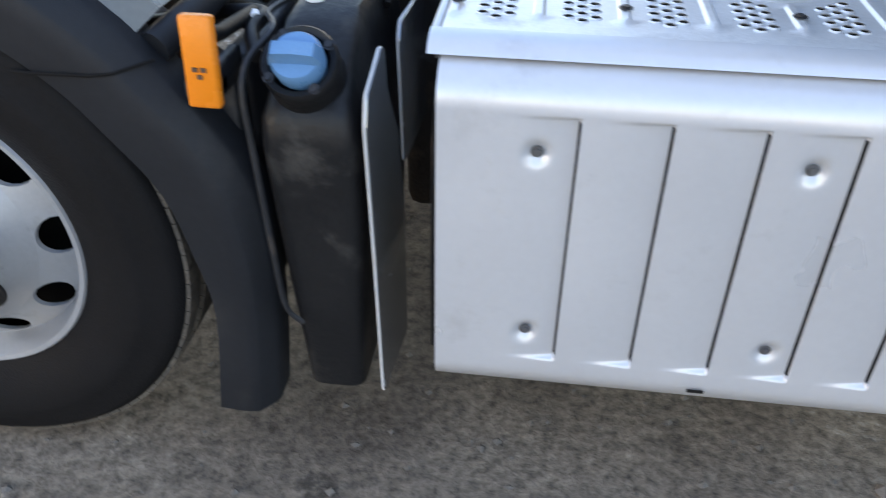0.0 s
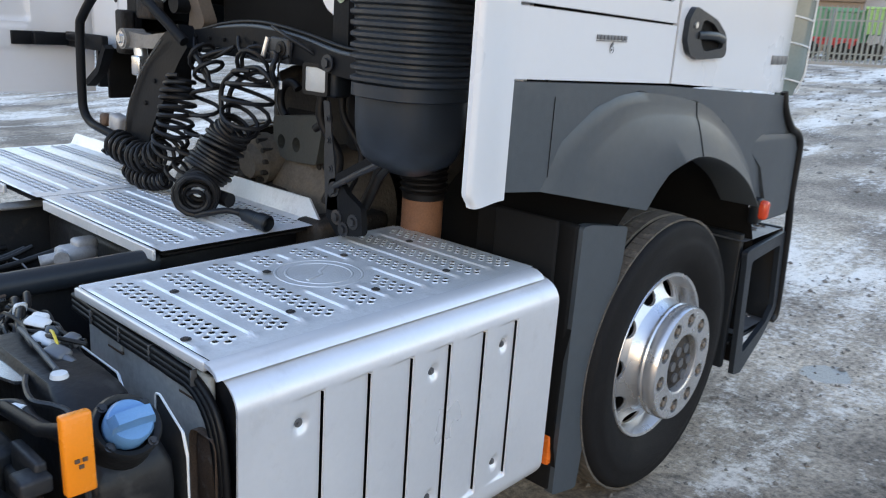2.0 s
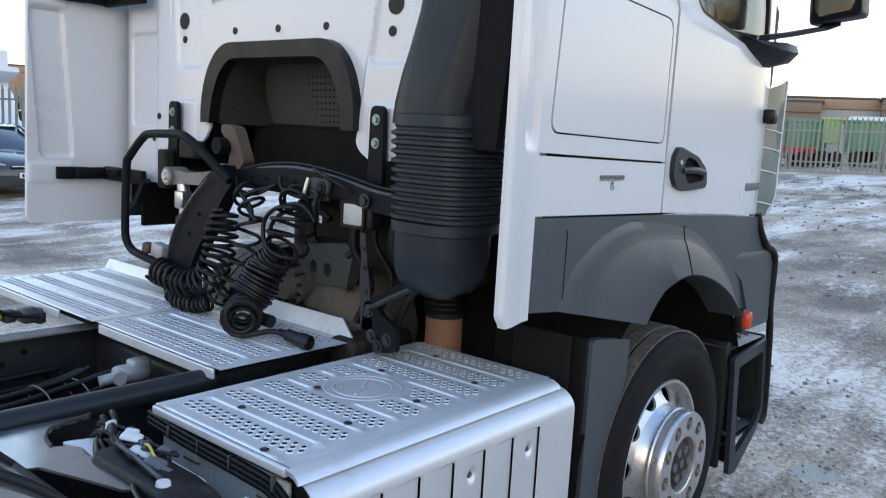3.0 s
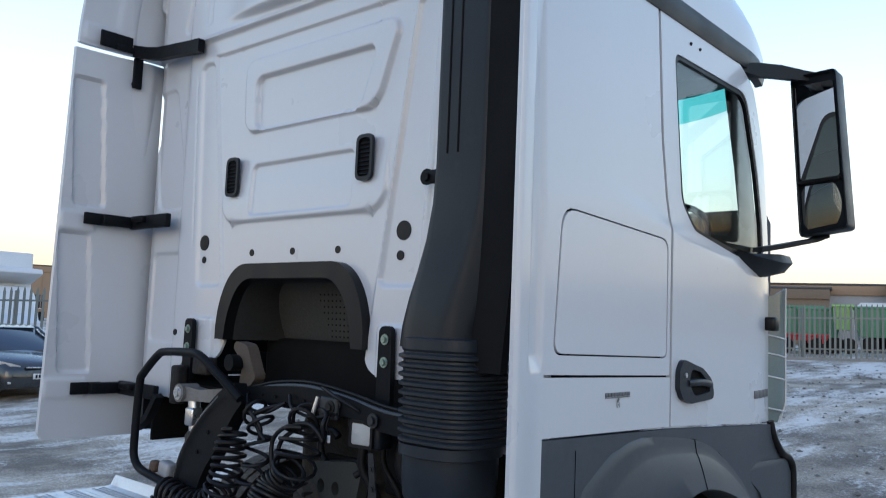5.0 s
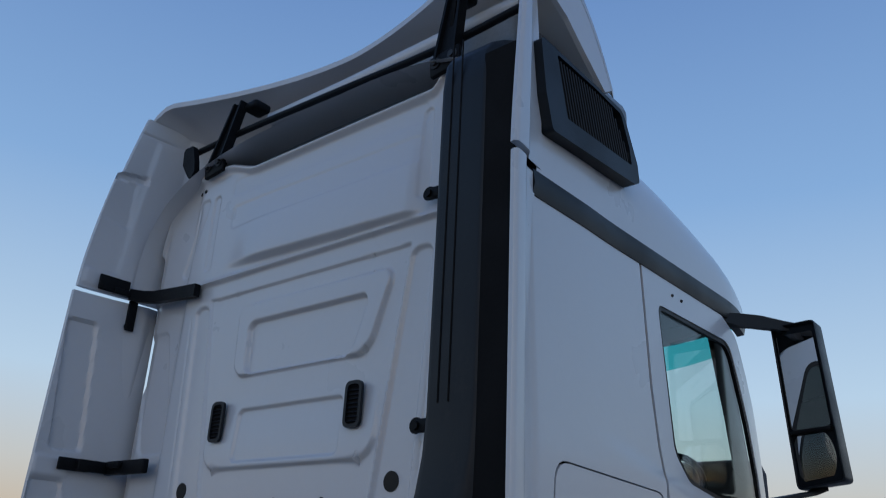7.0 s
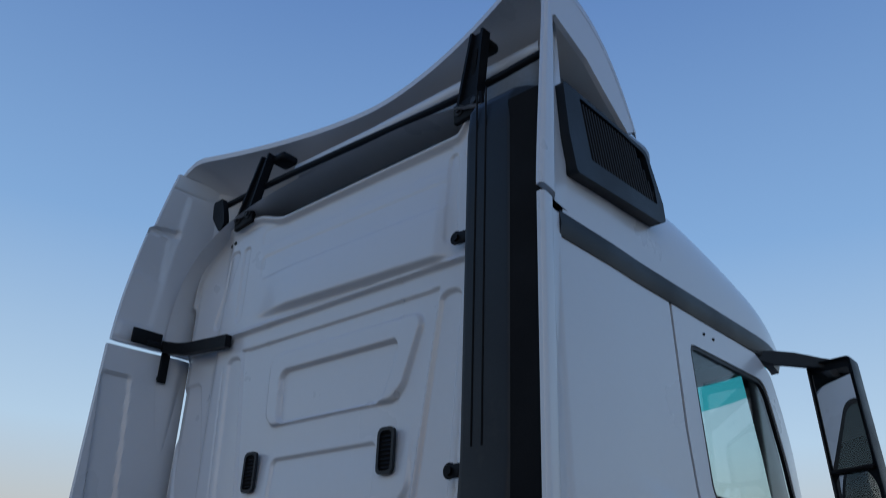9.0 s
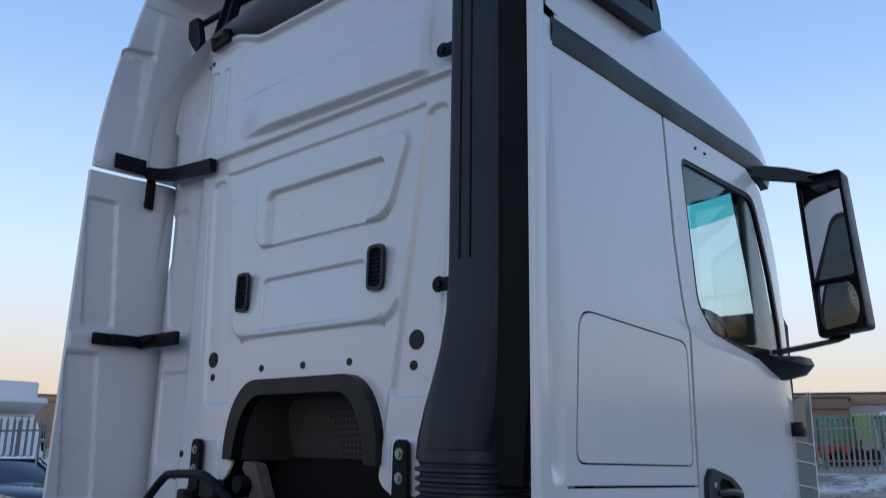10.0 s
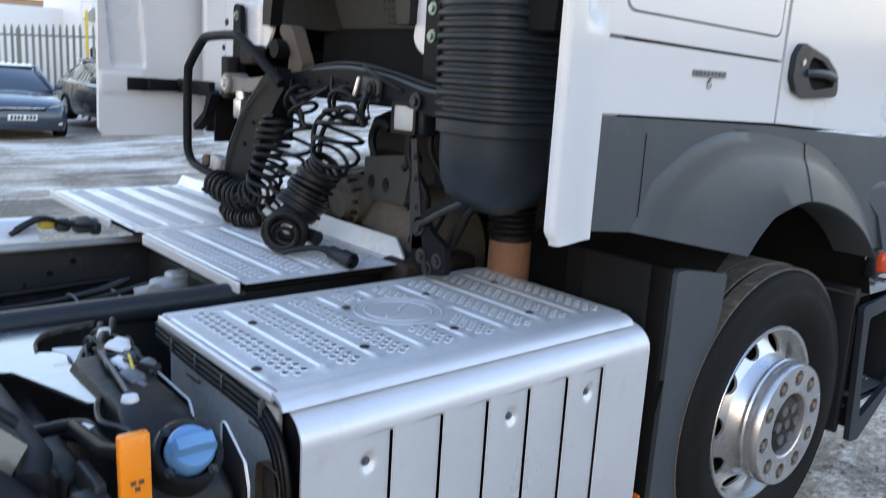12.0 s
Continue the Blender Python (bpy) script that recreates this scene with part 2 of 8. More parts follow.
M_GLASS = glass_mat("side_glass", (0.88, 0.94, 0.92))
M_SCREEN = glass_mat("laminated_glass", (0.90, 0.96, 0.94), 0.0, 0.15)
M_TINT = glass_mat("sunstrip_glass", (0.14, 0.62, 0.60), 0.0, 0.15)
M_MIRROR = mat("mirror_glass", (0.85, 0.87, 0.88), 0.02, 1.0, 0.0, 4)
M_MIRROR.node_tree.nodes["Principled BSDF"].inputs["Roughness"].default_value = 0.015
for link in list(M_MIRROR.node_tree.nodes["Principled BSDF"].inputs["Roughness"].links):
    M_MIRROR.node_tree.links.remove(link)
M_LENS = mat("lamp_lens", (0.42, 0.42, 0.41), 0.12, 0, 0.1, 30, 0.2, 250)
M_CARGLASS = mat("car_glass", (0.02, 0.025, 0.03), 0.05, 0, 0.05, 4, 0, 0, 0, None, 0.8)


def ground_mat():
    """Gravel yard with frost and thin snow; bare round the lorry, wheel tracks further out."""
    m = bpy.data.materials.new("frosty_gravel")
    m.use_nodes = True
    n, l = m.node_tree.nodes, m.node_tree.links
    b = n["Principled BSDF"]
    tc = n.new("ShaderNodeTexCoord")

    def noise_tex(scale, detail, rough=0.6, stretch=None):
        t = n.new("ShaderNodeTexNoise")
        t.inputs["Scale"].default_value, t.inputs["Detail"].default_value, t.inputs["Roughness"].default_value = scale, detail, rough
        if stretch:
            mp = n.new("ShaderNodeMapping")
            mp.inputs["Rotation"].default_value = (0, 0, stretch[0])
            mp.inputs["Scale"].default_value = (stretch[1], stretch[2], 1)
            l.new(tc.outputs["Object"], mp.inputs[0]), l.new(mp.outputs[0], t.inputs["Vector"])
        else:
            l.new(tc.outputs["Object"], t.inputs["Vector"])
        return t.outputs[0]

    def math_node(op, a, c):
        t = n.new("ShaderNodeMath")
        t.operation = op
        for i, v in enumerate((a, c)):
            if isinstance(v, (int, float)):
                t.inputs[i].default_value = v
            else:
                l.new(v, t.inputs[i])
        return t.outputs[0]

    def rng(v, a, c, lo=0.0, hi=1.0):
        t = n.new("ShaderNodeMapRange")
        t.interpolation_type = "SMOOTHSTEP"
        for i, q in zip(("From Min", "From Max", "To Min", "To Max"), (a, c, lo, hi)):
            t.inputs[i].default_value = q
        l.new(v, t.inputs[0])
        return t.outputs[0]

    grit = n.new("ShaderNodeValToRGB")
    l.new(noise_tex(38, 9, 0.75), grit.inputs[0])
    for e, (p, c) in zip(grit.color_ramp.elements, ((0.32, (0.060, 0.052, 0.044)), (0.72, (0.50, 0.435, 0.365)))):
        e.position, e.color = p, (*c, 1)
    tone = n.new("ShaderNodeValToRGB")
    l.new(noise_tex(0.8, 6), tone.inputs[0])
    for e, (p, c) in zip(tone.color_ramp.elements, ((0.40, (0.50, 0.46, 0.43)), (0.60, (1.30, 1.22, 1.12)))):
        e.position, e.color = p, (*c, 1)
    mulc = n.new("ShaderNodeMix")
    mulc.data_type, mulc.blend_type = "RGBA", "MULTIPLY"
    mulc.inputs["Factor"].default_value = 1
    l.new(grit.outputs[0], mulc.inputs["A"]), l.new(tone.outputs[0], mulc.inputs["B"])
    # gravel colour grows paler with distance from the lorry's side
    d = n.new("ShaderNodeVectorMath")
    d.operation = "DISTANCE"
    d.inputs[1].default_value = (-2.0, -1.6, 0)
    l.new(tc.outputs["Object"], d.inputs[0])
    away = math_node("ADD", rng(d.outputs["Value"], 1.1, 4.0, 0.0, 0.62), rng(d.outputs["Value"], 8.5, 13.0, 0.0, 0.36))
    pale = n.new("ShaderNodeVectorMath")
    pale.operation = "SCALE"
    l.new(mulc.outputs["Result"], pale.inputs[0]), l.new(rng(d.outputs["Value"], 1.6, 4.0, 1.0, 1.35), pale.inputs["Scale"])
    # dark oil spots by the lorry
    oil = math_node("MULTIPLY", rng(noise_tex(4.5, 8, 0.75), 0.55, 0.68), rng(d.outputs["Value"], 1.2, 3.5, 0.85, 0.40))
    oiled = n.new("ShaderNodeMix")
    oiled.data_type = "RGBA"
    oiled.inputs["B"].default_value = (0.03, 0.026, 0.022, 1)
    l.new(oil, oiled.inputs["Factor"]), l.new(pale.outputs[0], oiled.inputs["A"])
    # snow: patches, streaks along the tracks, speckle
    patch = noise_tex(0.42, 6, 0.60)
    streak = noise_tex(1.3, 8, 0.66, (radians(20), 0.40, 1.5))
    speck = noise_tex(17, 10, 0.82)
    s = math_node("ADD", math_node("MULTIPLY", patch, 0.85), math_node("MULTIPLY", streak, 0.85))
    s = math_node("ADD", s, math_node("MULTIPLY", speck, 0.95))
    s = math_node("ADD", s, math_node("MULTIPLY", away, 0.25))
    s = math_node("SUBTRACT", s, 0.372)
    snow = rng(s, 1.135, 1.31)
    snow = math_node("MULTIPLY", snow, 0.84)
    mix = n.new("ShaderNodeMix")
    mix.data_type = "RGBA"
    mix.inputs["B"].default_value = (0.80, 0.745, 0.68, 1)
    l.new(snow, mix.inputs["Factor"]), l.new(oiled.outputs["Result"], mix.inputs["A"])
    # one small frozen puddle beside the steps
    pd = n.new("ShaderNodeVectorMath")
    pd.operation = "DISTANCE"
    pd.inputs[1].default_value = (1.68, -1.36, 0)
    l.new(tc.outputs["Object"], pd.inputs[0])
    ice = rng(math_node("ADD", pd.outputs["Value"], math_node("MULTIPLY", noise_tex(6, 4), 0.16)), 0.19, 0.215, 1.0, 0.0)
    wet = math_node("SUBTRACT", rng(noise_tex(0.4, 5), 0.52, 0.7, 0.85, 0.5), math_node("MULTIPLY", ice, 0.45))
    l.new(wet, b.inputs["Roughness"])
    iced = n.new("ShaderNodeMix")
    iced.data_type = "RGBA"
    iced.inputs["B"].default_value = (0.30, 0.30, 0.29, 1)
    l.new(ice, iced.inputs["Factor"]), l.new(mix.outputs["Result"], iced.inputs["A"])
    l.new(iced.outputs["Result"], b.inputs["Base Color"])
    bp = n.new("ShaderNodeBump")
    bp.inputs["Strength"].default_value, bp.inputs["Distance"].default_value = 0.7, 0.02
    l.new(math_node("ADD", noise_tex(38, 9, 0.75), math_node("MULTIPLY", noise_tex(5, 6), 2.0)), bp.inputs["Height"])
    l.new(bp.outputs[0], b.inputs["Normal"])
    return m


M_GROUND = ground_mat()


# ---- mesh helpers ----
def link(name, bm, material, parent=None, label="", smooth=48):
    """One mesh object from a bmesh; smooth is the angle in degrees past which edges stay sharp."""
    bmesh.ops.recalc_face_normals(bm, faces=bm.faces)
    for f in bm.faces:
        f.smooth = smooth > 0
    if smooth > 0:
        lim = radians(smooth)
        for e in bm.edges:
            if len(e.link_faces) == 2 and e.calc_face_angle(0) > lim:
                e.smooth = False
    me = bpy.data.meshes.new(name)
    bm.to_mesh(me)
    bm.free()
    me.materials.append(material)
    ob = new(name, me)
    if parent is not None:
        ob.parent = parent
        ob.matrix_parent_inverse = parent.matrix_world.inverted()
    if label:
        tagged(ob, label)
    return ob


def part(name, bm, material, parent, label="", smooth=48):
    return link(name, bm, material, parent, label, smooth)


def thing(name, place, label, category, group="", kind=""):
    e = new(name)
    e.matrix_world = place if isinstance(place, Matrix) else Matrix.Translation(place)
    bpy.context.view_layer.update()
    return tagged(e, label, category, group, kind)


def box(bm, c, s, bevel=0.0, rot=None, seg=2):
    r = bmesh.ops.create_cube(bm, size=1.0)
    m = Matrix.Translation(c) @ (rot or Matrix()) @ Matrix.Diagonal((*s, 1))
    bmesh.ops.transform(bm, matrix=m, verts=r["verts"])
    if bevel:
        edges = list({e for v in r["verts"] for e in v.link_edges})
        bmesh.ops.bevel(bm, geom=edges, offset=bevel, segments=seg, affect="EDGES", profile=0.5)
    return bm


def cyl(bm, a, b, r1, r2=None, seg=20):
    a, b = Vector(a), Vector(b)
    d = b - a
    q = d.to_track_quat("Z", "Y").to_matrix().to_4x4()
    bmesh.ops.create_cone(bm, cap_ends=True, segments=seg, radius1=r1, radius2=r1 if r2 is None else r2, depth=d.length,
                          matrix=Matrix.Translation((a + b) / 2) @ q)
    return bm


def round_poly(pts, r=0.02, seg=5):
    """A 2D polygon with rounded corners; a point may carry its own radius as a third number."""
    out, n = [], len(pts)
    for i in range(n):
        p = Vector(pts[i][:2])
        rad = pts[i][2] if len(pts[i]) > 2 else r
        a, b = Vector(pts[i - 1][:2]), Vector(pts[(i + 1) % n][:2])
        u, v = (a - p), (b - p)
        lu, lv = u.length, v.length
        u.normalize(), v.normalize()
        half = math.acos(max(-1, min(1, u.dot(v)))) / 2
        t = min(rad / max(math.tan(half), 1e-4), 0.48 * lu, 0.48 * lv)
        if rad <= 0 or half > 1.55:
            out.append(p)
            continue
        p0, p1 = p + u * t, p + v * t
        for k in range(seg + 1):
            w = k / seg
            out.append((p0 * (1 - w) + p * w) * (1 - w) + (p * (1 - w) + p1 * w) * w)
    return out


def plate(outline, holes=(), thick=0.01, place=None, cuts_u=(), cuts_v=(), bevel=0.0):
    """A sheet with holes: polygons in (u, v), laid into space by place(u, v, w), w running through its thickness from 0."""
    bm = bmesh.new()
    edges = []
    for poly in (outline, *holes):
        vs = [bm.verts.new((p[0], p[1], 0)) for p in poly]
        edges += [bm.edges.new((vs[i - 1], vs[i])) for i in range(len(vs))]
    bmesh.ops.triangle_fill(bm, use_beauty=True, use_dissolve=False, edges=edges)
    for u in cuts_u:
        bmesh.ops.bisect_plane(bm, geom=bm.verts[:] + bm.edges[:] + bm.faces[:], plane_co=(u, 0, 0), plane_no=(1, 0, 0))
    for v in cuts_v:
        bmesh.ops.bisect_plane(bm, geom=bm.verts[:] + bm.edges[:] + bm.faces[:], plane_co=(0, v, 0), plane_no=(0, 1, 0))
    if thick:
        r = bmesh.ops.extrude_face_region(bm, geom=bm.faces[:], use_keep_orig=True)
        for e in r["geom"]:
            if isinstance(e, bmesh.types.BMVert):
                e.co.z = thick
    if place:
        for v in bm.verts:
            v.co = place(*v.co)
    return bm


def tube(bm, pts, r, seg=10, closed=False, caps=True):
    """A round tube along points, with a frame carried along so that it does not twist."""
    pts = [Vector(p) for p in pts]
    n = len(pts)
    rings = []
    normal = None
    for i in range(n):
        a = pts[(i - 1) % n] if (i or closed) else pts[i]
        b = pts[(i + 1) % n] if (i < n - 1 or closed) else pts[i]
        t = (b - a).normalized()
        if normal is None:
            normal = t.orthogonal().normalized()
        normal = (normal - t * normal.dot(t)).normalized()
        bi = t.cross(normal)
        rad = r[i] if isinstance(r, (list, tuple)) else r
        rings.append([bm.verts.new(pts[i] + (normal * math.cos(k * math.tau / seg) + bi * math.sin(k * math.tau / seg)) * rad) for k in range(seg)])
    for i in range(n if closed else n - 1):
        A, B = rings[i], rings[(i + 1) % n]
        for k in range(seg):
            bm.faces.new((A[k], A[(k + 1) % seg], B[(k + 1) % seg], B[k]))
    if caps and not closed:
        bm.faces.new(rings[0][::-1]), bm.faces.new(rings[-1])
    return bm


def smooth_path(pts, per=6):
    """Catmull-Rom through points."""
    P = [Vector(p) for p in pts]
    P = [P[0] * 2 - P[1]] + P + [P[-1] * 2 - P[-2]]
    out = []
    for i in range(1, len(P) - 2):
        for k in range(per):
            t = k / per
            a, b, c, d = P[i - 1], P[i], P[i + 1], P[i + 2]
            out.append(0.5 * ((2 * b) + (c - a) * t + (2 * a - 5 * b + 4 * c - d) * t * t + (3 * b - a - 3 * c + d) * t ** 3))
    out.append(P[-2])
    return out


def loft(bm, sections, caps=True, closed=True):
    """A skin over sections with the same number of points."""
    rings = [[bm.verts.new(p) for p in s] for s in sections]
    m = len(rings[0])
    for A, B in zip(rings, rings[1:]):
        for k in range(m if closed else m - 1):
            bm.faces.new((A[k], A[(k + 1) % m], B[(k + 1) % m], B[k]))
    if caps and closed:
        bm.faces.new(rings[0][::-1]), bm.faces.new(rings[-1])
    return bm


def revolve(bm, profile, place, seg=48):
    """profile: (radius, along) pairs, turned about the local z axis and laid by the matrix place."""
    rings = []
    for r, h in profile:
        if r < 1e-5:
            rings.append([bm.verts.new(place @ Vector((0, 0, h)))])
        else:
            rings.append([bm.verts.new(place @ Vector((r * math.cos(k * math.tau / seg), r * math.sin(k * math.tau / seg), h))) for k in range(seg)])
    for A, B in zip(rings, rings[1:]):
        for k in range(seg):
            a, b = A[k % len(A)], A[(k + 1) % len(A)]
            c, d = B[(k + 1) % len(B)], B[k % len(B)]
            f = [v for i, v in enumerate((a, b, c, d)) if v not in (a, b, c, d)[:i]]
            if len(f) > 2:
                bm.faces.new(f)
    return bm


def field(us, vs, place, keep=None):
    """A grid over the lists us and vs, laid by place(u, v); keep(u, v) drops cells by their middle."""
    bm = bmesh.new()
    g = [[bm.verts.new(place(u, v)) for v in vs] for u in us]
    for i in range(len(us) - 1):
        for j in range(len(vs) - 1):
            if keep is None or keep((us[i] + us[i + 1]) / 2, (vs[j] + vs[j + 1]) / 2):
                bm.faces.new((g[i][j], g[i + 1][j], g[i + 1][j + 1], g[i][j + 1]))
    for v in [v for v in bm.verts if not v.link_faces]:
        bm.verts.remove(v)
    return bm


def thicken(bm, d):
    """Gives a sheet a back at the offset d and closes its rims."""
    r = bmesh.ops.extrude_face_region(bm, geom=bm.faces[:], use_keep_orig=True)
    d = Vector(d)
    for e in r["geom"]:
        if isinstance(e, bmesh.types.BMVert):
            e.co += d
    return bm


def ss(a, b, x):
    t = max(0.0, min(1.0, (x - a) / (b - a)))
    return t * t * (3 - 2 * t)


def rr_dist(x, y, cx, cy, hx, hy, r):
    """Signed distance to a rounded rectangle, negative inside."""
    qx, qy = abs(x - cx) - hx + r, abs(y - cy) - hy + r
    return math.hypot(max(qx, 0), max(qy, 0)) + min(max(qx, qy), 0) - r


def bolt(bm, p, axis, r=0.012, h=0.01):
    p, a = Vector(p), Vector(axis).normalized()
    cyl(bm, p, p + a * h * 0.3, r * 1.7, seg=14)
    cyl(bm, p, p + a * h, r, seg=6)
    return bm


def rows_of(a, b, step):
    k = max(1, round((b - a) / step))
    return [a + (b - a) * i / k for i in range(k + 1)]


# ---- ground: a gravel yard that climbs gently ahead of the lorry ----
def ground_z(x, y):
    z = 0.012 * (max(-8.0, min(x, -1.4)) + 1.4) - 0.014 * (max(-1.4, min(x, 1.0)) + 1.4)
    z += 0.049 * (max(1.0, min(x, 27.0)) - 1.0) * ss(1.0, 5.0, x) + 0.02 * max(0.0, min(x, 400.0) - 27.0)
    z -= 0.017 * max(0.0, min(y, 25.0) + 1.0)
    return z


def spread(lo, hi, near_lo, near_hi, step, grow=1.35):
    out = rows_of(near_lo, near_hi, step)
    s, v = step, near_hi
    while v < hi:
        s *= grow
        v += s
        out.append(v)
    s, v = step, near_lo
    while v > lo:
        s *= grow
        v -= s
        out.insert(0, v)
    return out


gx, gy = spread(-900, 2500, -6, 9, 0.12), spread(-900, 2500, -4.5, 9, 0.12)


def ground_at(x, y):
    near = 1 - ss(7, 14, math.hypot(x, y))
    rough = 0.012 * noise.noise((x * 2.1, y * 2.1, 0)) + 0.007 * noise.noise((x * 6.5, y * 6.5, 3)) if near else 0
    return (x, y, ground_z(x, y) + near * rough)


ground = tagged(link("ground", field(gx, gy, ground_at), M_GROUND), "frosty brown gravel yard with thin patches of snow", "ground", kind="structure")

# ---- the lorry: a white tractor unit ----
truck = thing("tractor_unit", (0, 0, 0), "white tractor unit with sleeper cab parked on gravel", "lorry")

SIDE = 1.235          # half width of the cab's skin
BACK = -0.855         # rear wall


def side_y(x, z):
    """The cab's flank: flat, leaning in a little above the waist and turning in towards the nose."""
    y = SIDE - 0.06 * max(0.0, z - 2.1) / 0.85 * 0.5
    if x > 0.55:
        y -= 0.42 * (x - 0.55) ** 2
    # pressed belt line that falls towards the nose
    belt = 2.113 - (0.213 if x < -0.183 else 0.12) * (x + 0.183)
    return y - 0.006 * ss(belt - 0.035, belt + 0.012, z) * ss(-0.66, -0.42, x)


def flank(x, z, w):
    return Vector((x, -side_y(x, z) + w, z))


def flank_far(x, z, w):
    return Vector((x, side_y(x, z) - w, z))


CUT_X = [-0.15 + 0.07 * i for i in range(10)] + [0.55 + 0.07 * i for i in range(9)]
CUT_REAR = [-0.66 + 0.06 * i for i in range(8)]
CUT_Z = [1.6, 1.97] + [1.99 + 0.012 * i for i in range(21)] + [2.3, 2.5, 2.7]
HATCH = [(-0.89, 1.66, 0.04), (-0.21, 1.648, 0.03), (-0.21, 2.045, 0.05), (-0.86, 2.075, 0.07)]
WINDOW = [(-0.115, 2.745, 0.04), (-0.085, 2.20, 0.10), (0.02, 2.105, 0.10), (0.40, 2.05, 0.06), (0.745, 2.03, 0.03), (0.745, 2.20, 0.05), (0.69, 2.42, 0.2), (0.56, 2.755, 0.10)]


def grow_poly(pts, d):
    """A rounded polygon moved outwards by d from its middle."""
    c = sum((Vector(p[:2]) for p in pts), Vector((0, 0))) / len(pts)
    out = []
    for p in pts:
        v = Vector(p[:2]) - c
        out.append((*(c + v * (1 + d / v.length)), p[2] if len(p) > 2 else 0.02))
    return out


def cab_flank(place, x0, xb=-0.77):
    hatch = HATCH if x0 < -0.8 else [(max(p[0], x0 + 0.03), *p[1:]) for p in HATCH]
    upper = [(x0, 1.602), (-0.182, 1.585), (-0.182, 2.09), (-0.210, 2.2), (-0.233, 2.4), (-0.240, 2.87), (x0, 2.87)]
    hatch_hole = round_poly(grow_poly(hatch, 0.010))
    part("side_panel", plate(upper, [hatch_hole], 0.012, place, CUT_REAR, CUT_Z), M_WHITE, truck, "glossy white sleeper side panel", 25)
    part("storage_hatch", plate(round_poly(hatch), [], 0.012, place, CUT_REAR, CUT_Z), M_WHITE, truck, "white storage hatch with dark gap round it", 25)
    # added near-black sheet, stands for the shade inside the panel gaps
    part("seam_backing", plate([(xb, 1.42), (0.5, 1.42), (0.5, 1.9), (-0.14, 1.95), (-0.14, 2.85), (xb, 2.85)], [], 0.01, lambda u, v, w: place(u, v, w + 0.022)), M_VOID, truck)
    part("lower_panel", plate([(x0, 1.43), (-0.178, 1.412), (-0.178, 1.578), (x0, 1.594)], [], 0.012, place), M_WHITE, truck, "white lower side panel", 25)
    door = [(-0.165, 1.412), (0.80, 1.365, 0.02), (1.0, 1.36), (1.06, 1.95), (0.98, 2.1), (0.86, 2.5), (0.66, 2.80, 0.1), (0.50, 2.87), (-0.222, 2.87), (-0.215, 2.4), (-0.192, 2.2), (-0.165, 2.09)]
    d = part("cab_door", plate(round_poly(door, 0), [round_poly(WINDOW)], 0.02, place, CUT_X, CUT_Z), M_WHITE, truck, "white cab door with side window", 25)
    frame_in = grow_poly(WINDOW, -0.022)
    part("window_seal", plate(round_poly(grow_poly(WINDOW, 0.002)), [round_poly(frame_in)], 0.016, lambda u, v, w: place(u, v, w + 0.004), CUT_X, CUT_Z), M_BLACK, d, "black rubber window seal")
    g = part("window_pane", plate(round_poly(grow_poly(WINDOW, -0.015)), [], 0.004, lambda u, v, w: place(u, v, w + 0.012), CUT_X, CUT_Z), M_GLASS, d, "greenish door glass")
    g.visible_shadow = False
    return d


door_near = cab_flank(flank, -0.942)
cab_flank(flank_far, -0.745, -0.68)

# roof strip, roof shell
def roof_height(x):
    """Top of the roof dome along the cab."""
    return 2.955 + 0.66 * (1 - (max(0.0, x + 0.35) / 1.55) ** 2.1) if x < 1.20 else 2.955


def roof_point(u, v):
    """u runs along the cab from the back to the nose, v from one eave over the crown to the other."""
    x = -0.93 + u * 2.13
    half = side_y(min(x, 0.87), 2.87) + 0.005
    if x > 0.87:
        half *= max(0.02, math.sqrt(max(0.0, 1 - ((x - 0.87) / 0.335) ** 2)))
    a = math.pi * v
    top = roof_height(x) - 2.955
    c, s = math.cos(a), math.sin(a)
    return (x, -half * math.copysign(abs(c) ** 0.60, c), 2.955 + top * s ** 0.70)


part("roof_shell", field(rows_of(0, 1, 0.03), rows_of(0, 1, 0.025), roof_point), M_WHITE, truck, "white domed high roof", 40)
for sgn in (1, -1):
    bm = bmesh.new()
    secs = []
    for x in rows_of(-0.95 if sgn > 0 else -0.70, 0.86, 0.06):
        y = side_y(min(x, 0.9), 2.87) if x < 0.9 else side_y(0.9, 2.87) - 1.1 * (x - 0.9) ** 2
        secs.append([(x, -sgn * (y - 0.03), 2.865), (x, -sgn * (y + 0.004), 2.868), (x, -sgn * (y + 0.014), 2.905), (x, -sgn * (y + 0.006), 2.955), (x, -sgn * (y - 0.03), 2.96)])
    loft(bm, secs)
    part("roof_strip", bm, M_DARKPL, truck, "dark grey trim strip below the roof")

# nose, windscreen and dashboard, seen through the door glass
def nose(u, v):
    a = (u - 0.5) * 2
    y = 1.14 * a
    x = 1.36 - 0.36 * abs(a) ** 3.2
    return (x - 0.16 * max(0.0, v - 2.0), y, v)


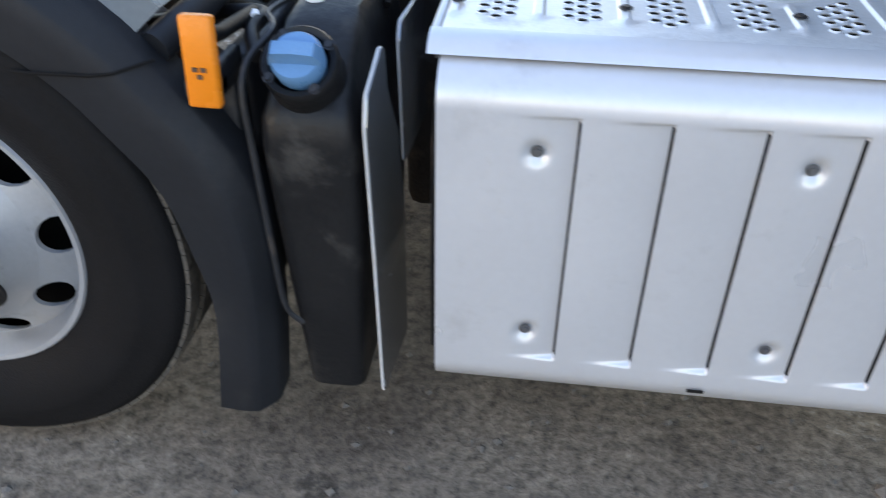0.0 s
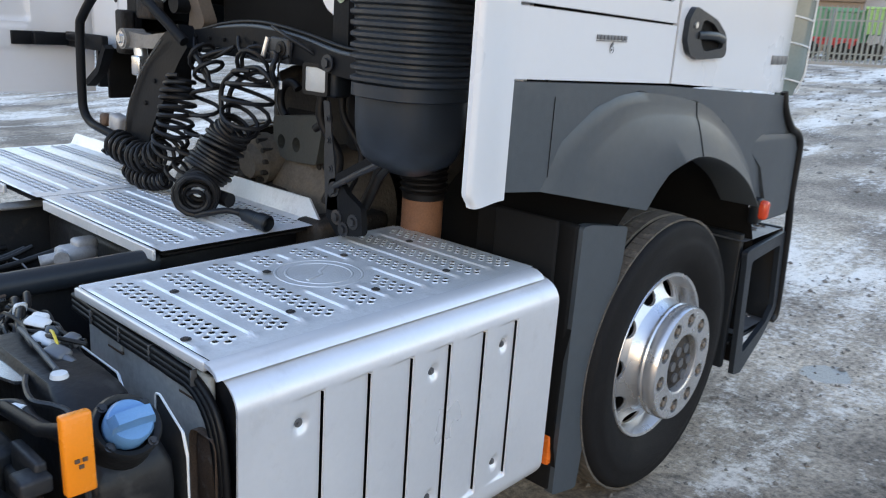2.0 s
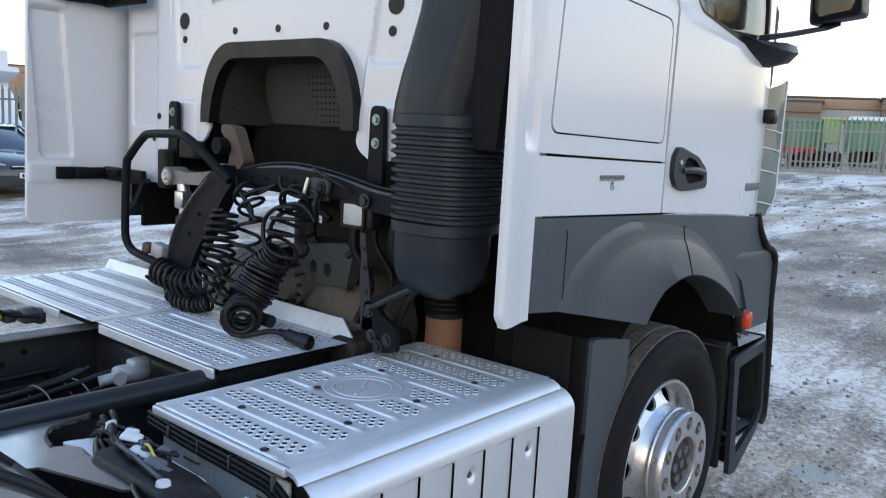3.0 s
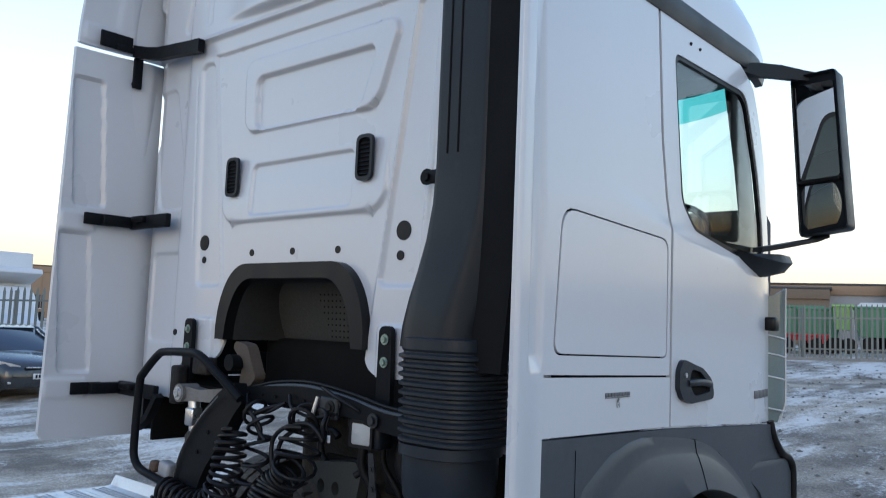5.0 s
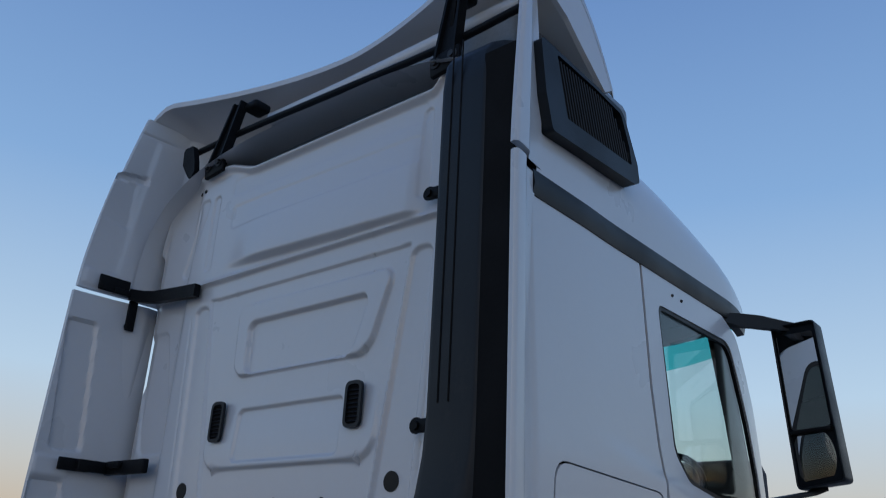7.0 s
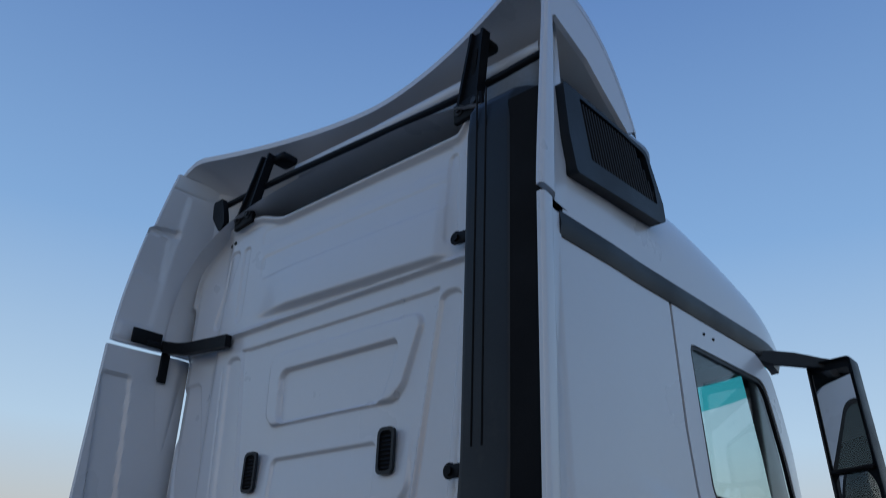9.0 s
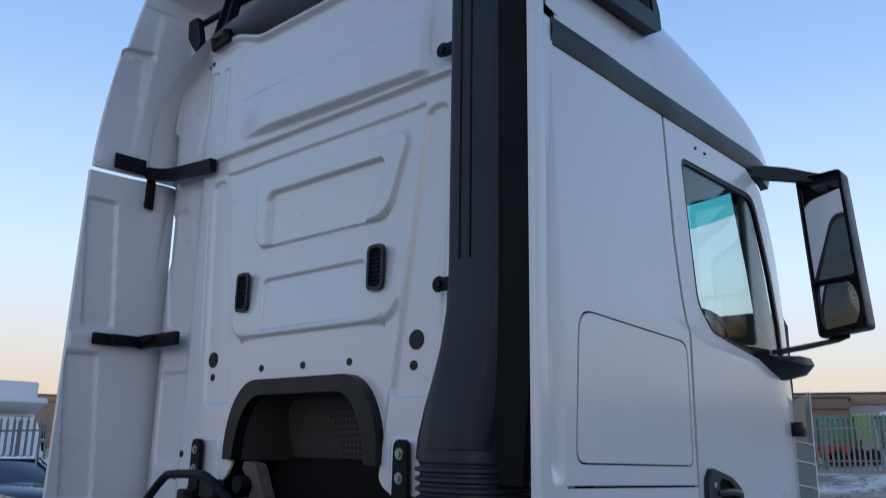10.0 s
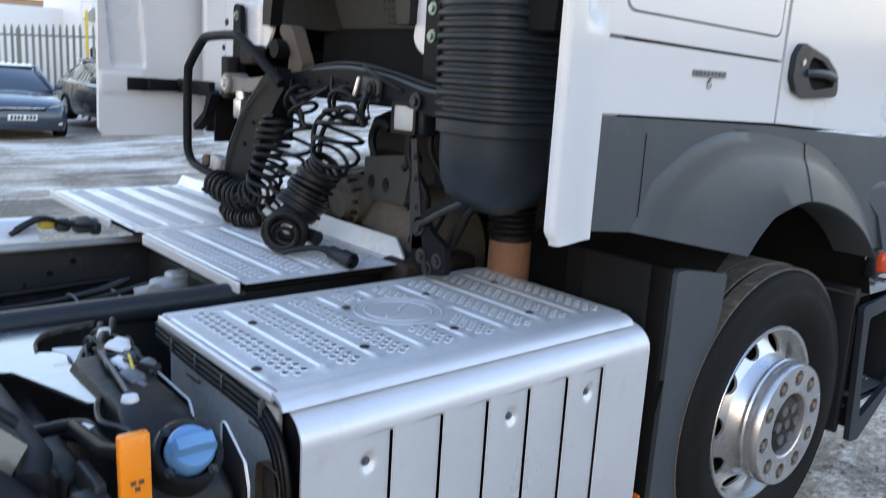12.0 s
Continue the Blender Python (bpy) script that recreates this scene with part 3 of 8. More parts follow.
part("cab_front", thicken(field(rows_of(0, 1, 0.04), [1.36, 1.6, 1.85, 2.0], nose), (-0.02, 0, 0)), M_WHITE, truck, "white cab nose panel")
ws = part("windscreen", field(rows_of(0.02, 0.98, 0.04), [2.0, 2.2, 2.4, 2.6, 2.83], nose), M_SCREEN, truck, "greenish windscreen")
ws2 = part("sunstrip", field(rows_of(0.02, 0.98, 0.04), [2.83, 2.88, 2.97], nose), M_TINT, ws, "teal sun strip")
ws.visible_shadow = ws2.visible_shadow = False
for sgn in (1, -1):
    bm = bmesh.new()
    tube(bm, [(1.02, sgn * 1.07, 1.95), (0.95, sgn * 1.07, 2.2), (0.90, sgn * 1.06, 2.5), (0.82, sgn * 1.04, 2.9)], 0.036, 10)
    part("windscreen_pillar", bm, M_SEAT, truck)
bm = bmesh.new()
box(bm, (1.0, 0, 1.82), (0.5, 2.1, 0.34), 0.08)
box(bm, (1.02, -0.70, 2.10), (0.22, 0.86, 0.44), 0.06)
part("dashboard", bm, M_SEAT, truck)
bm = bmesh.new()
wheel_m = Matrix.Translation((0.60, -0.80, 2.14)) @ Euler((0, radians(-55), 0)).to_matrix().to_4x4()
tube(bm, [wheel_m @ Vector((0.22 * math.cos(a), 0.22 * math.sin(a), 0)) for a in rows_of(0, math.tau, 0.26)[:-1]], 0.016, 8, True)
for k in range(3):
    cyl(bm, wheel_m @ Vector((0, 0, -0.03)), wheel_m @ Vector((0.22 * math.cos(k * 2.1), 0.22 * math.sin(k * 2.1), 0)), 0.014, seg=8)
cyl(bm, wheel_m @ Vector((0, 0, 0)), (1.0, -0.80, 1.90), 0.04)
part("steering_wheel", bm, M_BLACK, truck, "black steering wheel")
bm = bmesh.new()
box(bm, (0.2, 0, 1.40), (2.0, 2.2, 0.04))
part("cab_floor", bm, M_VOID, truck)
bm = bmesh.new()
box(bm, (-0.30, 0, 2.2), (0.03, 2.3, 1.3), 0.01)
part("headliner", box(bmesh.new(), (-0.02, 0, 2.935), (1.56, 2.16, 0.03), 0.01), M_SEAT, truck, "grey cab headliner")
# the cab's inner shade is put into the curtain's near-black colour
part("sleeper_curtain", bm, M_VOID, truck, "dark curtain behind the seats")


# ---- rear wall of the cab: pressed sheet ----
def arch_top(y):
    """Height of the tunnel over the chassis."""
    a = abs(y)
    if a > 0.43:
        return None
    return 1.915 if a < 0.24 else 1.62 + 0.295 * math.sqrt(max(0.0, 1 - ((a - 0.24) / 0.19) ** 2.2))


def wall_bottom(y):
    a = abs(y)
    t = arch_top(y)
    if t:
        return t
    if a < 0.52:
        return 1.54 + 0.08 * (1 - math.sqrt(max(0.0, 1 - ((0.52 - a) / 0.09) ** 2)))
    if a < 0.70:
        return 1.54
    return 1.54 - 0.19 * ss(0.70, 0.84, a)


def wall_top(y):
    a = abs(y)
    z = 3.487 + 0.068 * (ss(0.36, 0.62, y) if y > 0 else ss(0.70, 0.78, a))
    if a > 0.78:
        z = 3.18 + 0.375 * math.sqrt(max(0.0, 1 - ((a - 0.78) / 0.385) ** 2))
    return z


def wall_out(y, z):
    """How far the pressing stands out from the wall's plane."""
    a = abs(y)
    o = 0.0
    # upper field stands proud over a sloping step that runs out on one side; a rolled line runs below it
    step = 2.978 + 0.035 * y
    lean = 1.0 - ss(3.02, 3.42, z)
    o += 0.036 * ss(step, step + 0.030, z) * lean * ss(-0.70, -0.61, y) * (1 - ss(0.22, 0.58, y)) + 0.010 * ss(2.945, 2.955, z)
    o += 0.012 * math.exp(-((z - 2.958) / 0.011) ** 2)
    # shallow flat bands across the upper field
    o -= 0.004 * (1 - ss(-0.010, 0.002, rr_dist(y, z, -0.06, 3.255 + 0.012 * y, 0.60, 0.062, 0.03)))
    o -= 0.003 * (1 - ss(-0.010, 0.002, rr_dist(y, z, -0.06, 3.412 + 0.012 * y, 0.62, 0.048, 0.03)))
    # pads with round ends on either side of the upper field
    o -= 0.008 * (1 - ss(-0.008, 0.002, rr_dist(a, z, 0.678, 3.22, 0.027, 0.195, 0.026)))
    o -= 0.009 * (1 - ss(-0.010, 0.002, rr_dist(a + 0.30 * (z - 3.04), z, 0.895, 3.23, 0.055, 0.19, 0.045)))
    # middle field, bounded by lines that lean outwards
    edge_in = 0.509 + 0.147 * (z - 2.117)
    edge_out = 0.688 + 0.062 * (z - 2.107)
    o -= 0.012 * (1 - ss(-0.013, 0.005, a - edge_in)) * (1 - ss(2.866, 2.874, z - 0.10 * max(0.0, 0.06 - (edge_in - a)) * (a < edge_in)))
    # flutes that widen downwards beside the tunnel, with round lower ends
    if a > edge_in:
        mid, half = (edge_in + edge_out) / 2, (edge_out - edge_in) / 2
        d = max(abs(a - mid) - half + 0.006, rr_dist(a, z, mid, 2.35, half, 0.505, 0.05))
        o -= 0.015 * (1 - ss(-0.014, 0.003, d))
    o -= 0.004 * math.exp(-((a - edge_out - 0.024) / 0.004) ** 2) * ss(2.0, 2.1, z) * (1 - ss(2.78, 2.83, z))
    # raised frame with a sunk panel
    lean_y = y + 0.36 * max(0.0, z - 2.5) * (y < 0) - 0.04 * max(0.0, z - 2.5) * (y > 0)
    d = rr_dist(lean_y, z, -0.04, 2.645, 0.405, 0.160, 0.07)
    o += 0.020 * (1 - ss(-0.010, 0.002, d))
    d = rr_dist(lean_y, z, -0.035, 2.605, 0.320, 0.116, 0.045)
    o -= 0.022 * (1 - ss(-0.010, 0.002, d))
    # lower sunk panel and the long bead below it
    d = rr_dist(y, z, -0.01, 2.245, 0.312, 0.108, 0.03)
    o -= 0.014 * (1 - ss(-0.010, 0.002, d))
    d = rr_dist(y, z, 0.0, 2.41, 0.50, 0.297, 0.09)
    o += 0.016 * (1 - ss(-0.010, 0.002, d)) * (1 - ss(2.15, 2.42, z))
    # outer corner turns forward, with pressed fields
    o -= 0.035 * ss(0.80, 0.90, a)
    o -= 0.012 * (1 - ss(-0.012, 0.002, rr_dist(a - 0.26 * (z - 2.2), z, 0.955, 2.50, 0.125, 0.295, 0.04)))
    o -= 0.012 * (1 - ss(-0.012, 0.002, rr_dist(a, z, 0.975, 1.80, 0.13, 0.21, 0.04)))
    o += 0.010 * (1 - ss(-0.010, 0.002, rr_dist(a, z, 0.60, 1.60, 0.11, 0.12, 0.03)))
    o -= 0.30 * max(0.0, a - 1.10)
    # rolled lip along the top
    t = wall_top(y) - z
    o += 0.024 * math.exp(-((t - 0.014) / 0.017) ** 2) - 0.10 * max(0.0, 0.012 - t)
    return o


wy = sorted(set([round(v, 4) for v in rows_of(-1.16, 1.16, 0.0055)] + [s * v for s in (1, -1) for v in (0.4295, 0.4305, 0.4285, 0.4245)]))
wv = rows_of(0, 1, 1 / 330)


def wall_point(y, v):
    b, t = wall_bottom(y), wall_top(y)
    z = b + (t - b) * v
    return (BACK - wall_out(y, z), y, z)


part("cab_rear_wall", thicken(field(wy, wv, wall_point), (0.012, 0, 0)), M_WHITE, truck, "white pressed-steel cab rear wall", 60)
# black tunnel trim
outer = [(-0.447, 1.63)] + [(y, arch_top(y * 0.428 / 0.447) + 0.024) for y in rows_of(-0.447, 0.447, 0.008)] + [(0.447, 1.63)]
inner = [(-0.388, 1.63)] + [(y, arch_top(y * 0.428 / 0.388) - 0.036) for y in rows_of(-0.388, 0.388, 0.008)] + [(0.388, 1.63)]
bm = plate(outer + inner[::-1], [], 0.05, lambda u, v, w: Vector((BACK - 0.028 + w, u, v)))
part("tunnel_trim", bm, M_BLACK, truck, "black rubber trim round the tunnel opening")
bm = bmesh.new()
sec = []
for x, k in ((BACK + 0.02, 1.0), (BACK + 0.25, 0.97), (BACK + 0.52, 0.9)):
    sec.append([(x, p[0] * k, 1.60 + (p[1] - 1.60) * k) for p in inner])
loft(bm, sec, False, False)
part("tunnel_lining", bm, M_FOAM, truck, "dark sound insulation lining the tunnel")
bm = plate([(-0.40, 1.60), (0.40, 1.60), (0.40, 1.95), (-0.40, 1.95)], [], 0.02, lambda u, v, w: Vector((BACK + 0.30 + w - 0.5 * (v - 1.6), u, v)))
# near-black box added for the darkness below the tunnel opening
part("engine_cover", box(bmesh.new(), (-0.42, 0, 1.50), (0.40, 0.92, 0.28), 0.03), M_VOID, truck, "black engine cover under the cab")
panel = part("insulation_panel", bm, M_PERF, truck, "perforated grey insulation panel")
bm = bmesh.new()
for i in range(17):
    for j in range(9):
        u, v = -0.345 + 0.024 * i + 0.012 * (j % 2), 1.635 + 0.024 * j
        x = BACK + 0.30 - 0.5 * (v - 1.6)
        cyl(bm, (x - 0.0015, u, v), (x + 0.003, u, v), 0.0042, seg=8)
tagged(part("perforation", bm, M_VOID, panel), kind="stuff")
bm = bmesh.new()
box(bm, (0.15, 0, 1.02), (0.9, 1.2, 0.60), 0.08)
part("engine_block", bm, M_GRIME, truck, "dark grimy engine under the cab")


# ---- silver equipment box beside the chassis ----
equip = part("equipment_box_cover", bmesh.new(), M_SILVER, truck, "silver-grey louvred equipment cover")
SLOTS = [-1.493 + 0.1282 * i for i in range(6)]
DIMPLES = [(-1.55, 0.765), (-1.166, 0.765), (-0.904, 0.765), (-1.545, 0.427), (-1.152, 0.427), (-0.90, 0.427)]
CX0, CX1 = -1.697, -0.672


def cover_out(x, z):
    o = 0.0
    for s in SLOTS:
        if s - 0.105 < x <= s + 0.001:
            u = (x - s + 0.105) / 0.105
            o -= 0.011 * max(0.0, u) ** 1.8 * ss(0.368, 0.377, z) * (1 - ss(0.819, 0.827, z))
    for dx, dz in DIMPLES:
        r = math.hypot(x - dx, z - dz)
        o -= 0.015 * (1 - ss(0.006, 0.024, r))
    return o


def cover_point(x, s):
    """s: height up to 0.845, then along the rounded shoulder onto the top."""
    if s <= 0.345:
        k = (0.345 - s) / 0.045
        return (x, -1.25 + 0.02 * k * k, s)
    if s < 0.83:
        return (x, -1.25 - cover_out(x, s), s)
    a = (s - 0.83) / 0.20 * (math.pi / 2)
    if a < math.pi / 2:
        return (x, -1.25 + 0.075 * (1 - math.cos(a)), 0.83 + 0.062 * math.sin(a))
    return (x, -1.175 + (s - 1.03), 0.892)


cxs = sorted(set([round(v, 4) for v in rows_of(CX0, CX1, 0.0072)] + [round(s + d, 4) for s in SLOTS for d in (-0.0018, 0.0018)]))
czs = rows_of(0.30, 0.36, 0.01) + rows_of(0.366, 0.378, 0.003) + rows_of(0.3868, 0.8092, 0.0088) + rows_of(0.818, 0.828, 0.002) + rows_of(0.83, 1.03, 0.02) + [1.06, 1.09]


def cover_keep(x, z):
    if not (0.378 < z < 0.818):
        return True
    return not any(abs(x - s) < 0.0019 for s in SLOTS)


bm = thicken(field(cxs, czs, cover_point, cover_keep), (0, 0.006, 0))
bm.to_mesh(equip.data)
for p in equip.data.polygons:
    p.use_smooth = True
bm.free()
equip.data.set_sharp_from_angle(angle=radians(50))
for dx, dz in DIMPLES:
    part("bolt", bolt(bmesh.new(), (dx, -1.238, dz), (0, -1, 0), 0.0055, 0.006), M_SHIELD, equip)
bm = bmesh.new()
box(bm, (-1.18, -0.93, 0.60), (0.98, 0.54, 0.56), 0.02)
part("equipment_box_body", bm, M_BLACKMET, truck, "black box body behind the silver cover")
bm = bmesh.new()
box(bm, (-1.25, -1.2555, 0.335), (0.028, 0.002, 0.006))
part("small_mark", bm, M_BLACK, equip)


# ---- perforated treads ----
def tread(x0, x1, y0, y1, z, strips, cols, cell_y, skip=None, drop=0.02, r=0.0080, cell_x=0.0185, collar=0.0024):
    """Sheet with raised ribs along y between bands of punched holes and small pressed bumps."""
    bm = bmesh.new()
    cache = {}

    def V(x, y, h):
        k = (round(x, 5), round(y, 5), round(h, 5))
        if k not in cache:
            cache[k] = bm.verts.new((x, y, z + h))
        return cache[k]

    pitch = (x1 - x0) / strips
    rib = 0.020
    ny = max(1, round((y1 - y0) / cell_y))
    dy = (y1 - y0) / ny
    gap = (pitch - rib - cols * cell_x) / 2
    for i in range(strips):
        a = x0 + i * pitch
        prof = [(a, 0.0), (a + 0.005, 0.004), (a + rib - 0.005, 0.004), (a + rib, 0.0), (a + rib + gap, 0.0)]
        for j in range(ny):
            ya, yb = y0 + j * dy, y0 + (j + 1) * dy
            e0, e1 = float(3 < j <= ny - 3), float(2 < j < ny - 3)
            if skip:
                e0, e1 = e0 * (not skip(a + rib / 2, ya)), e1 * (not skip(a + rib / 2, yb))
            for (xa, ha), (xb, hb) in zip(prof, prof[1:]):
                bm.faces.new((V(xa, ya, ha * e0), V(xb, ya, hb * e0), V(xb, yb, hb * e1), V(xa, yb, ha * e1)))
            end = a + pitch
            bm.faces.new((V(end - gap, ya, 0), V(end, ya, 0), V(end, yb, 0), V(end - gap, yb, 0)))
            for k in range(cols):
                xa, xb = a + rib + gap + k * cell_x, a + rib + gap + (k + 1) * cell_x
                if k == cols - 1:
                    xb = end - gap
                cx, cy = (xa + xb) / 2, (ya + yb) / 2
                ring = [V(xa, ya, 0), V(xb, ya, 0), V(xb, yb, 0), V(xa, yb, 0)]
                if not 3 <= j <= ny - 3 or (skip and skip(cx, cy)):
                    bm.faces.new(ring)
                    continue
                if (j + k) % 2:
                    bm.faces.new(ring)
                    continue
                ry = min(r * 0.94, dy * 0.47)
                turn = [math.pi * (1.25 + 0.25 * m) for m in range(8)]
                foot = [bm.verts.new((cx + (r + 0.0022) * math.cos(q), cy + min(r + 0.0024, dy * 0.62) * math.sin(q), z)) for q in turn]
                rim = [bm.verts.new((cx + 0.94 * r * math.cos(q), cy + ry * math.sin(q), z + collar)) for q in turn]
                for m in range(4):
                    bm.faces.new((ring[m], ring[(m + 1) % 4], foot[(2 * m + 2) % 8], foot[2 * m + 1], foot[2 * m]))
                for m in range(8):
                    bm.faces.new((foot[m], foot[(m + 1) % 8], rim[(m + 1) % 8], rim[m]))
    return bm


def logo_zone(x, y):
    return ((x + 1.20) / 0.15) ** 2 + ((y + 0.87) / 0.125) ** 2 < 1


LID_Z = 0.915
bm = tread(-1.70, -0.69, -1.165, -0.635, LID_Z, 8, 3, 0.0148, logo_zone, cell_x=0.020)
lid = part("tread_lid", bm, M_ALU, truck, "perforated aluminium tread lid with raised ribs", 30)
bm = bmesh.new()
secs = []
for y, z in ((-1.165, LID_Z), (-1.185, LID_Z - 0.001), (-1.205, LID_Z - 0.010), (-1.213, LID_Z - 0.022), (-1.208, LID_Z - 0.024), (-1.198, LID_Z - 0.014), (-1.165, LID_Z - 0.006)):
    secs.append([(-1.715, y, z), (-0.70, y, z)])
loft(bm, secs, False, False)
box(bm, (-1.708, -0.90, LID_Z - 0.010), (0.014, 0.53, 0.022), 0.004)
box(bm, (-1.2, -0.630, LID_Z - 0.012), (1.0, 0.010, 0.026), 0.003)
part("lid_edge", bm, M_SILVER, lid, "folded lid edge")
bm = bmesh.new()
for rx, ry in ((0.110, 0.110), (0.084, 0.084)):
    tube(bm, [(-1.20 + rx * math.cos(a), -0.87 + ry * math.sin(a), LID_Z - 0.0042) for a in rows_of(0, math.tau, 0.2)[:-1]], 0.006, 8, True)
tube(bm, [(-1.26, -0.90, LID_Z - 0.0058), (-1.20, -0.88, LID_Z - 0.0058), (-1.19, -0.86, LID_Z - 0.0058), (-1.14, -0.83, LID_Z - 0.0058)], 0.008, 8)
# added near-black sheet that gives the lid's holes their shade
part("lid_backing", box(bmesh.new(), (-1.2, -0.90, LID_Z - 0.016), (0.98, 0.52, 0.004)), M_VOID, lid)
part("embossed_oval", bm, M_ALU, lid, "embossed oval shape in the lid")
for i in range(8):
    for y in (-1.06, -0.80):
        if (i + (y < -0.9)) % 2:
            part("bolt", bolt(bmesh.new(), (-1.70 + 0.126 * i + 0.013, y, LID_Z + 0.005), (0, 0, 1), 0.0065, 0.004), M_CHASSIS, lid)

DECK_Z = 0.93
bm = tread(-1.44, -0.93, -0.53, 0.212, DECK_Z, 4, 3, 0.0148, cell_x=0.022)
deck_a = part("deck_plate", bm, M_ALU, truck, "perforated aluminium deck plate over the chassis", 30)
bm = tread(-1.45, -0.95, 0.2125, 1.14, DECK_Z + 0.001, 4, 3, 0.0148, cell_x=0.022)
deck_b = part("deck_plate", bm, M_ALU, truck, "perforated aluminium deck plate over the chassis", 30)
for d, x, ya, yb, h, lean in ((deck_a, -0.94, -0.53, 0.14, 0.060, 0.026), (deck_b, -0.95, 0.42, 1.14, 0.044, 0.022)):
    bm = bmesh.new()
    loft(bm, [[(x - 0.002, ya, DECK_Z), (x + 0.02, ya, DECK_Z + 0.004), (x + lean + 0.02, ya + 0.085, DECK_Z + h), (x + lean + 0.026, ya + 0.085, DECK_Z + h), (x + 0.03, ya, DECK_Z)],
              [(x - 0.002, yb, DECK_Z), (x + 0.02, yb, DECK_Z + 0.004), (x + lean + 0.02, yb, DECK_Z + h), (x + lean + 0.026, yb, DECK_Z + h), (x + 0.03, yb, DECK_Z)]])
    part("upstand", bm, M_ALU, d, "folded aluminium upstand", 20)
    bm = bmesh.new()
    box(bm, (x - 0.51, (ya + yb) / 2 + 0.02, DECK_Z - 0.014), (0.01, yb - ya, 0.03), 0.003)
    part("edge_fold", bm, M_ALU, d, "", 20)

# added near-black sheets, painted shade seen through the deck holes
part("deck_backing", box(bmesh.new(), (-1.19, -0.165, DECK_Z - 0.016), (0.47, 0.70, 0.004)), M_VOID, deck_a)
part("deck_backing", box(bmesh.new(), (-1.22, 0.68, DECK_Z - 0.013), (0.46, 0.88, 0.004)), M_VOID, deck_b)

# ---- chassis ----
for s in (-1, 1):
    rail = part("chassis_rail", box(bmesh.new(), (-2.2, s * 0.415, 0.74), (4.6, 0.008, 0.27), 0.002), M_CHASSIS, truck, "dark grey chassis side rail")
    bm = bmesh.new()
    box(bm, (-2.2, s * 0.378, 0.872), (4.6, 0.080, 0.008), 0.002)
    # far flange is coloured paler to give the lit line along its top
    part("rail_flange", bm, M_BEIGE2 if s > 0 else M_CHASSIS, rail, "upper flange of the rail")
    part("rail_flange", box(bmesh.new(), (-2.2, s * 0.378, 0.607), (4.6, 0.080, 0.008), 0.002), M_CHASSIS, rail)
bm = bmesh.new()
tube(bm, [(-4.4, -0.455, 0.885), (-1.42, -0.455, 0.885)], 0.033, 14)
part("chassis_pipe", bm, M_DUCT, truck, "grey tubular pipe along the chassis rail")
for x in (-1.30, -2.9, -3.8):
    part("cross_member", box(bmesh.new(), (x, 0, 0.74), (0.10, 0.8, 0.18), 0.02), M_CHASSIS, truck, "dark steel cross member")


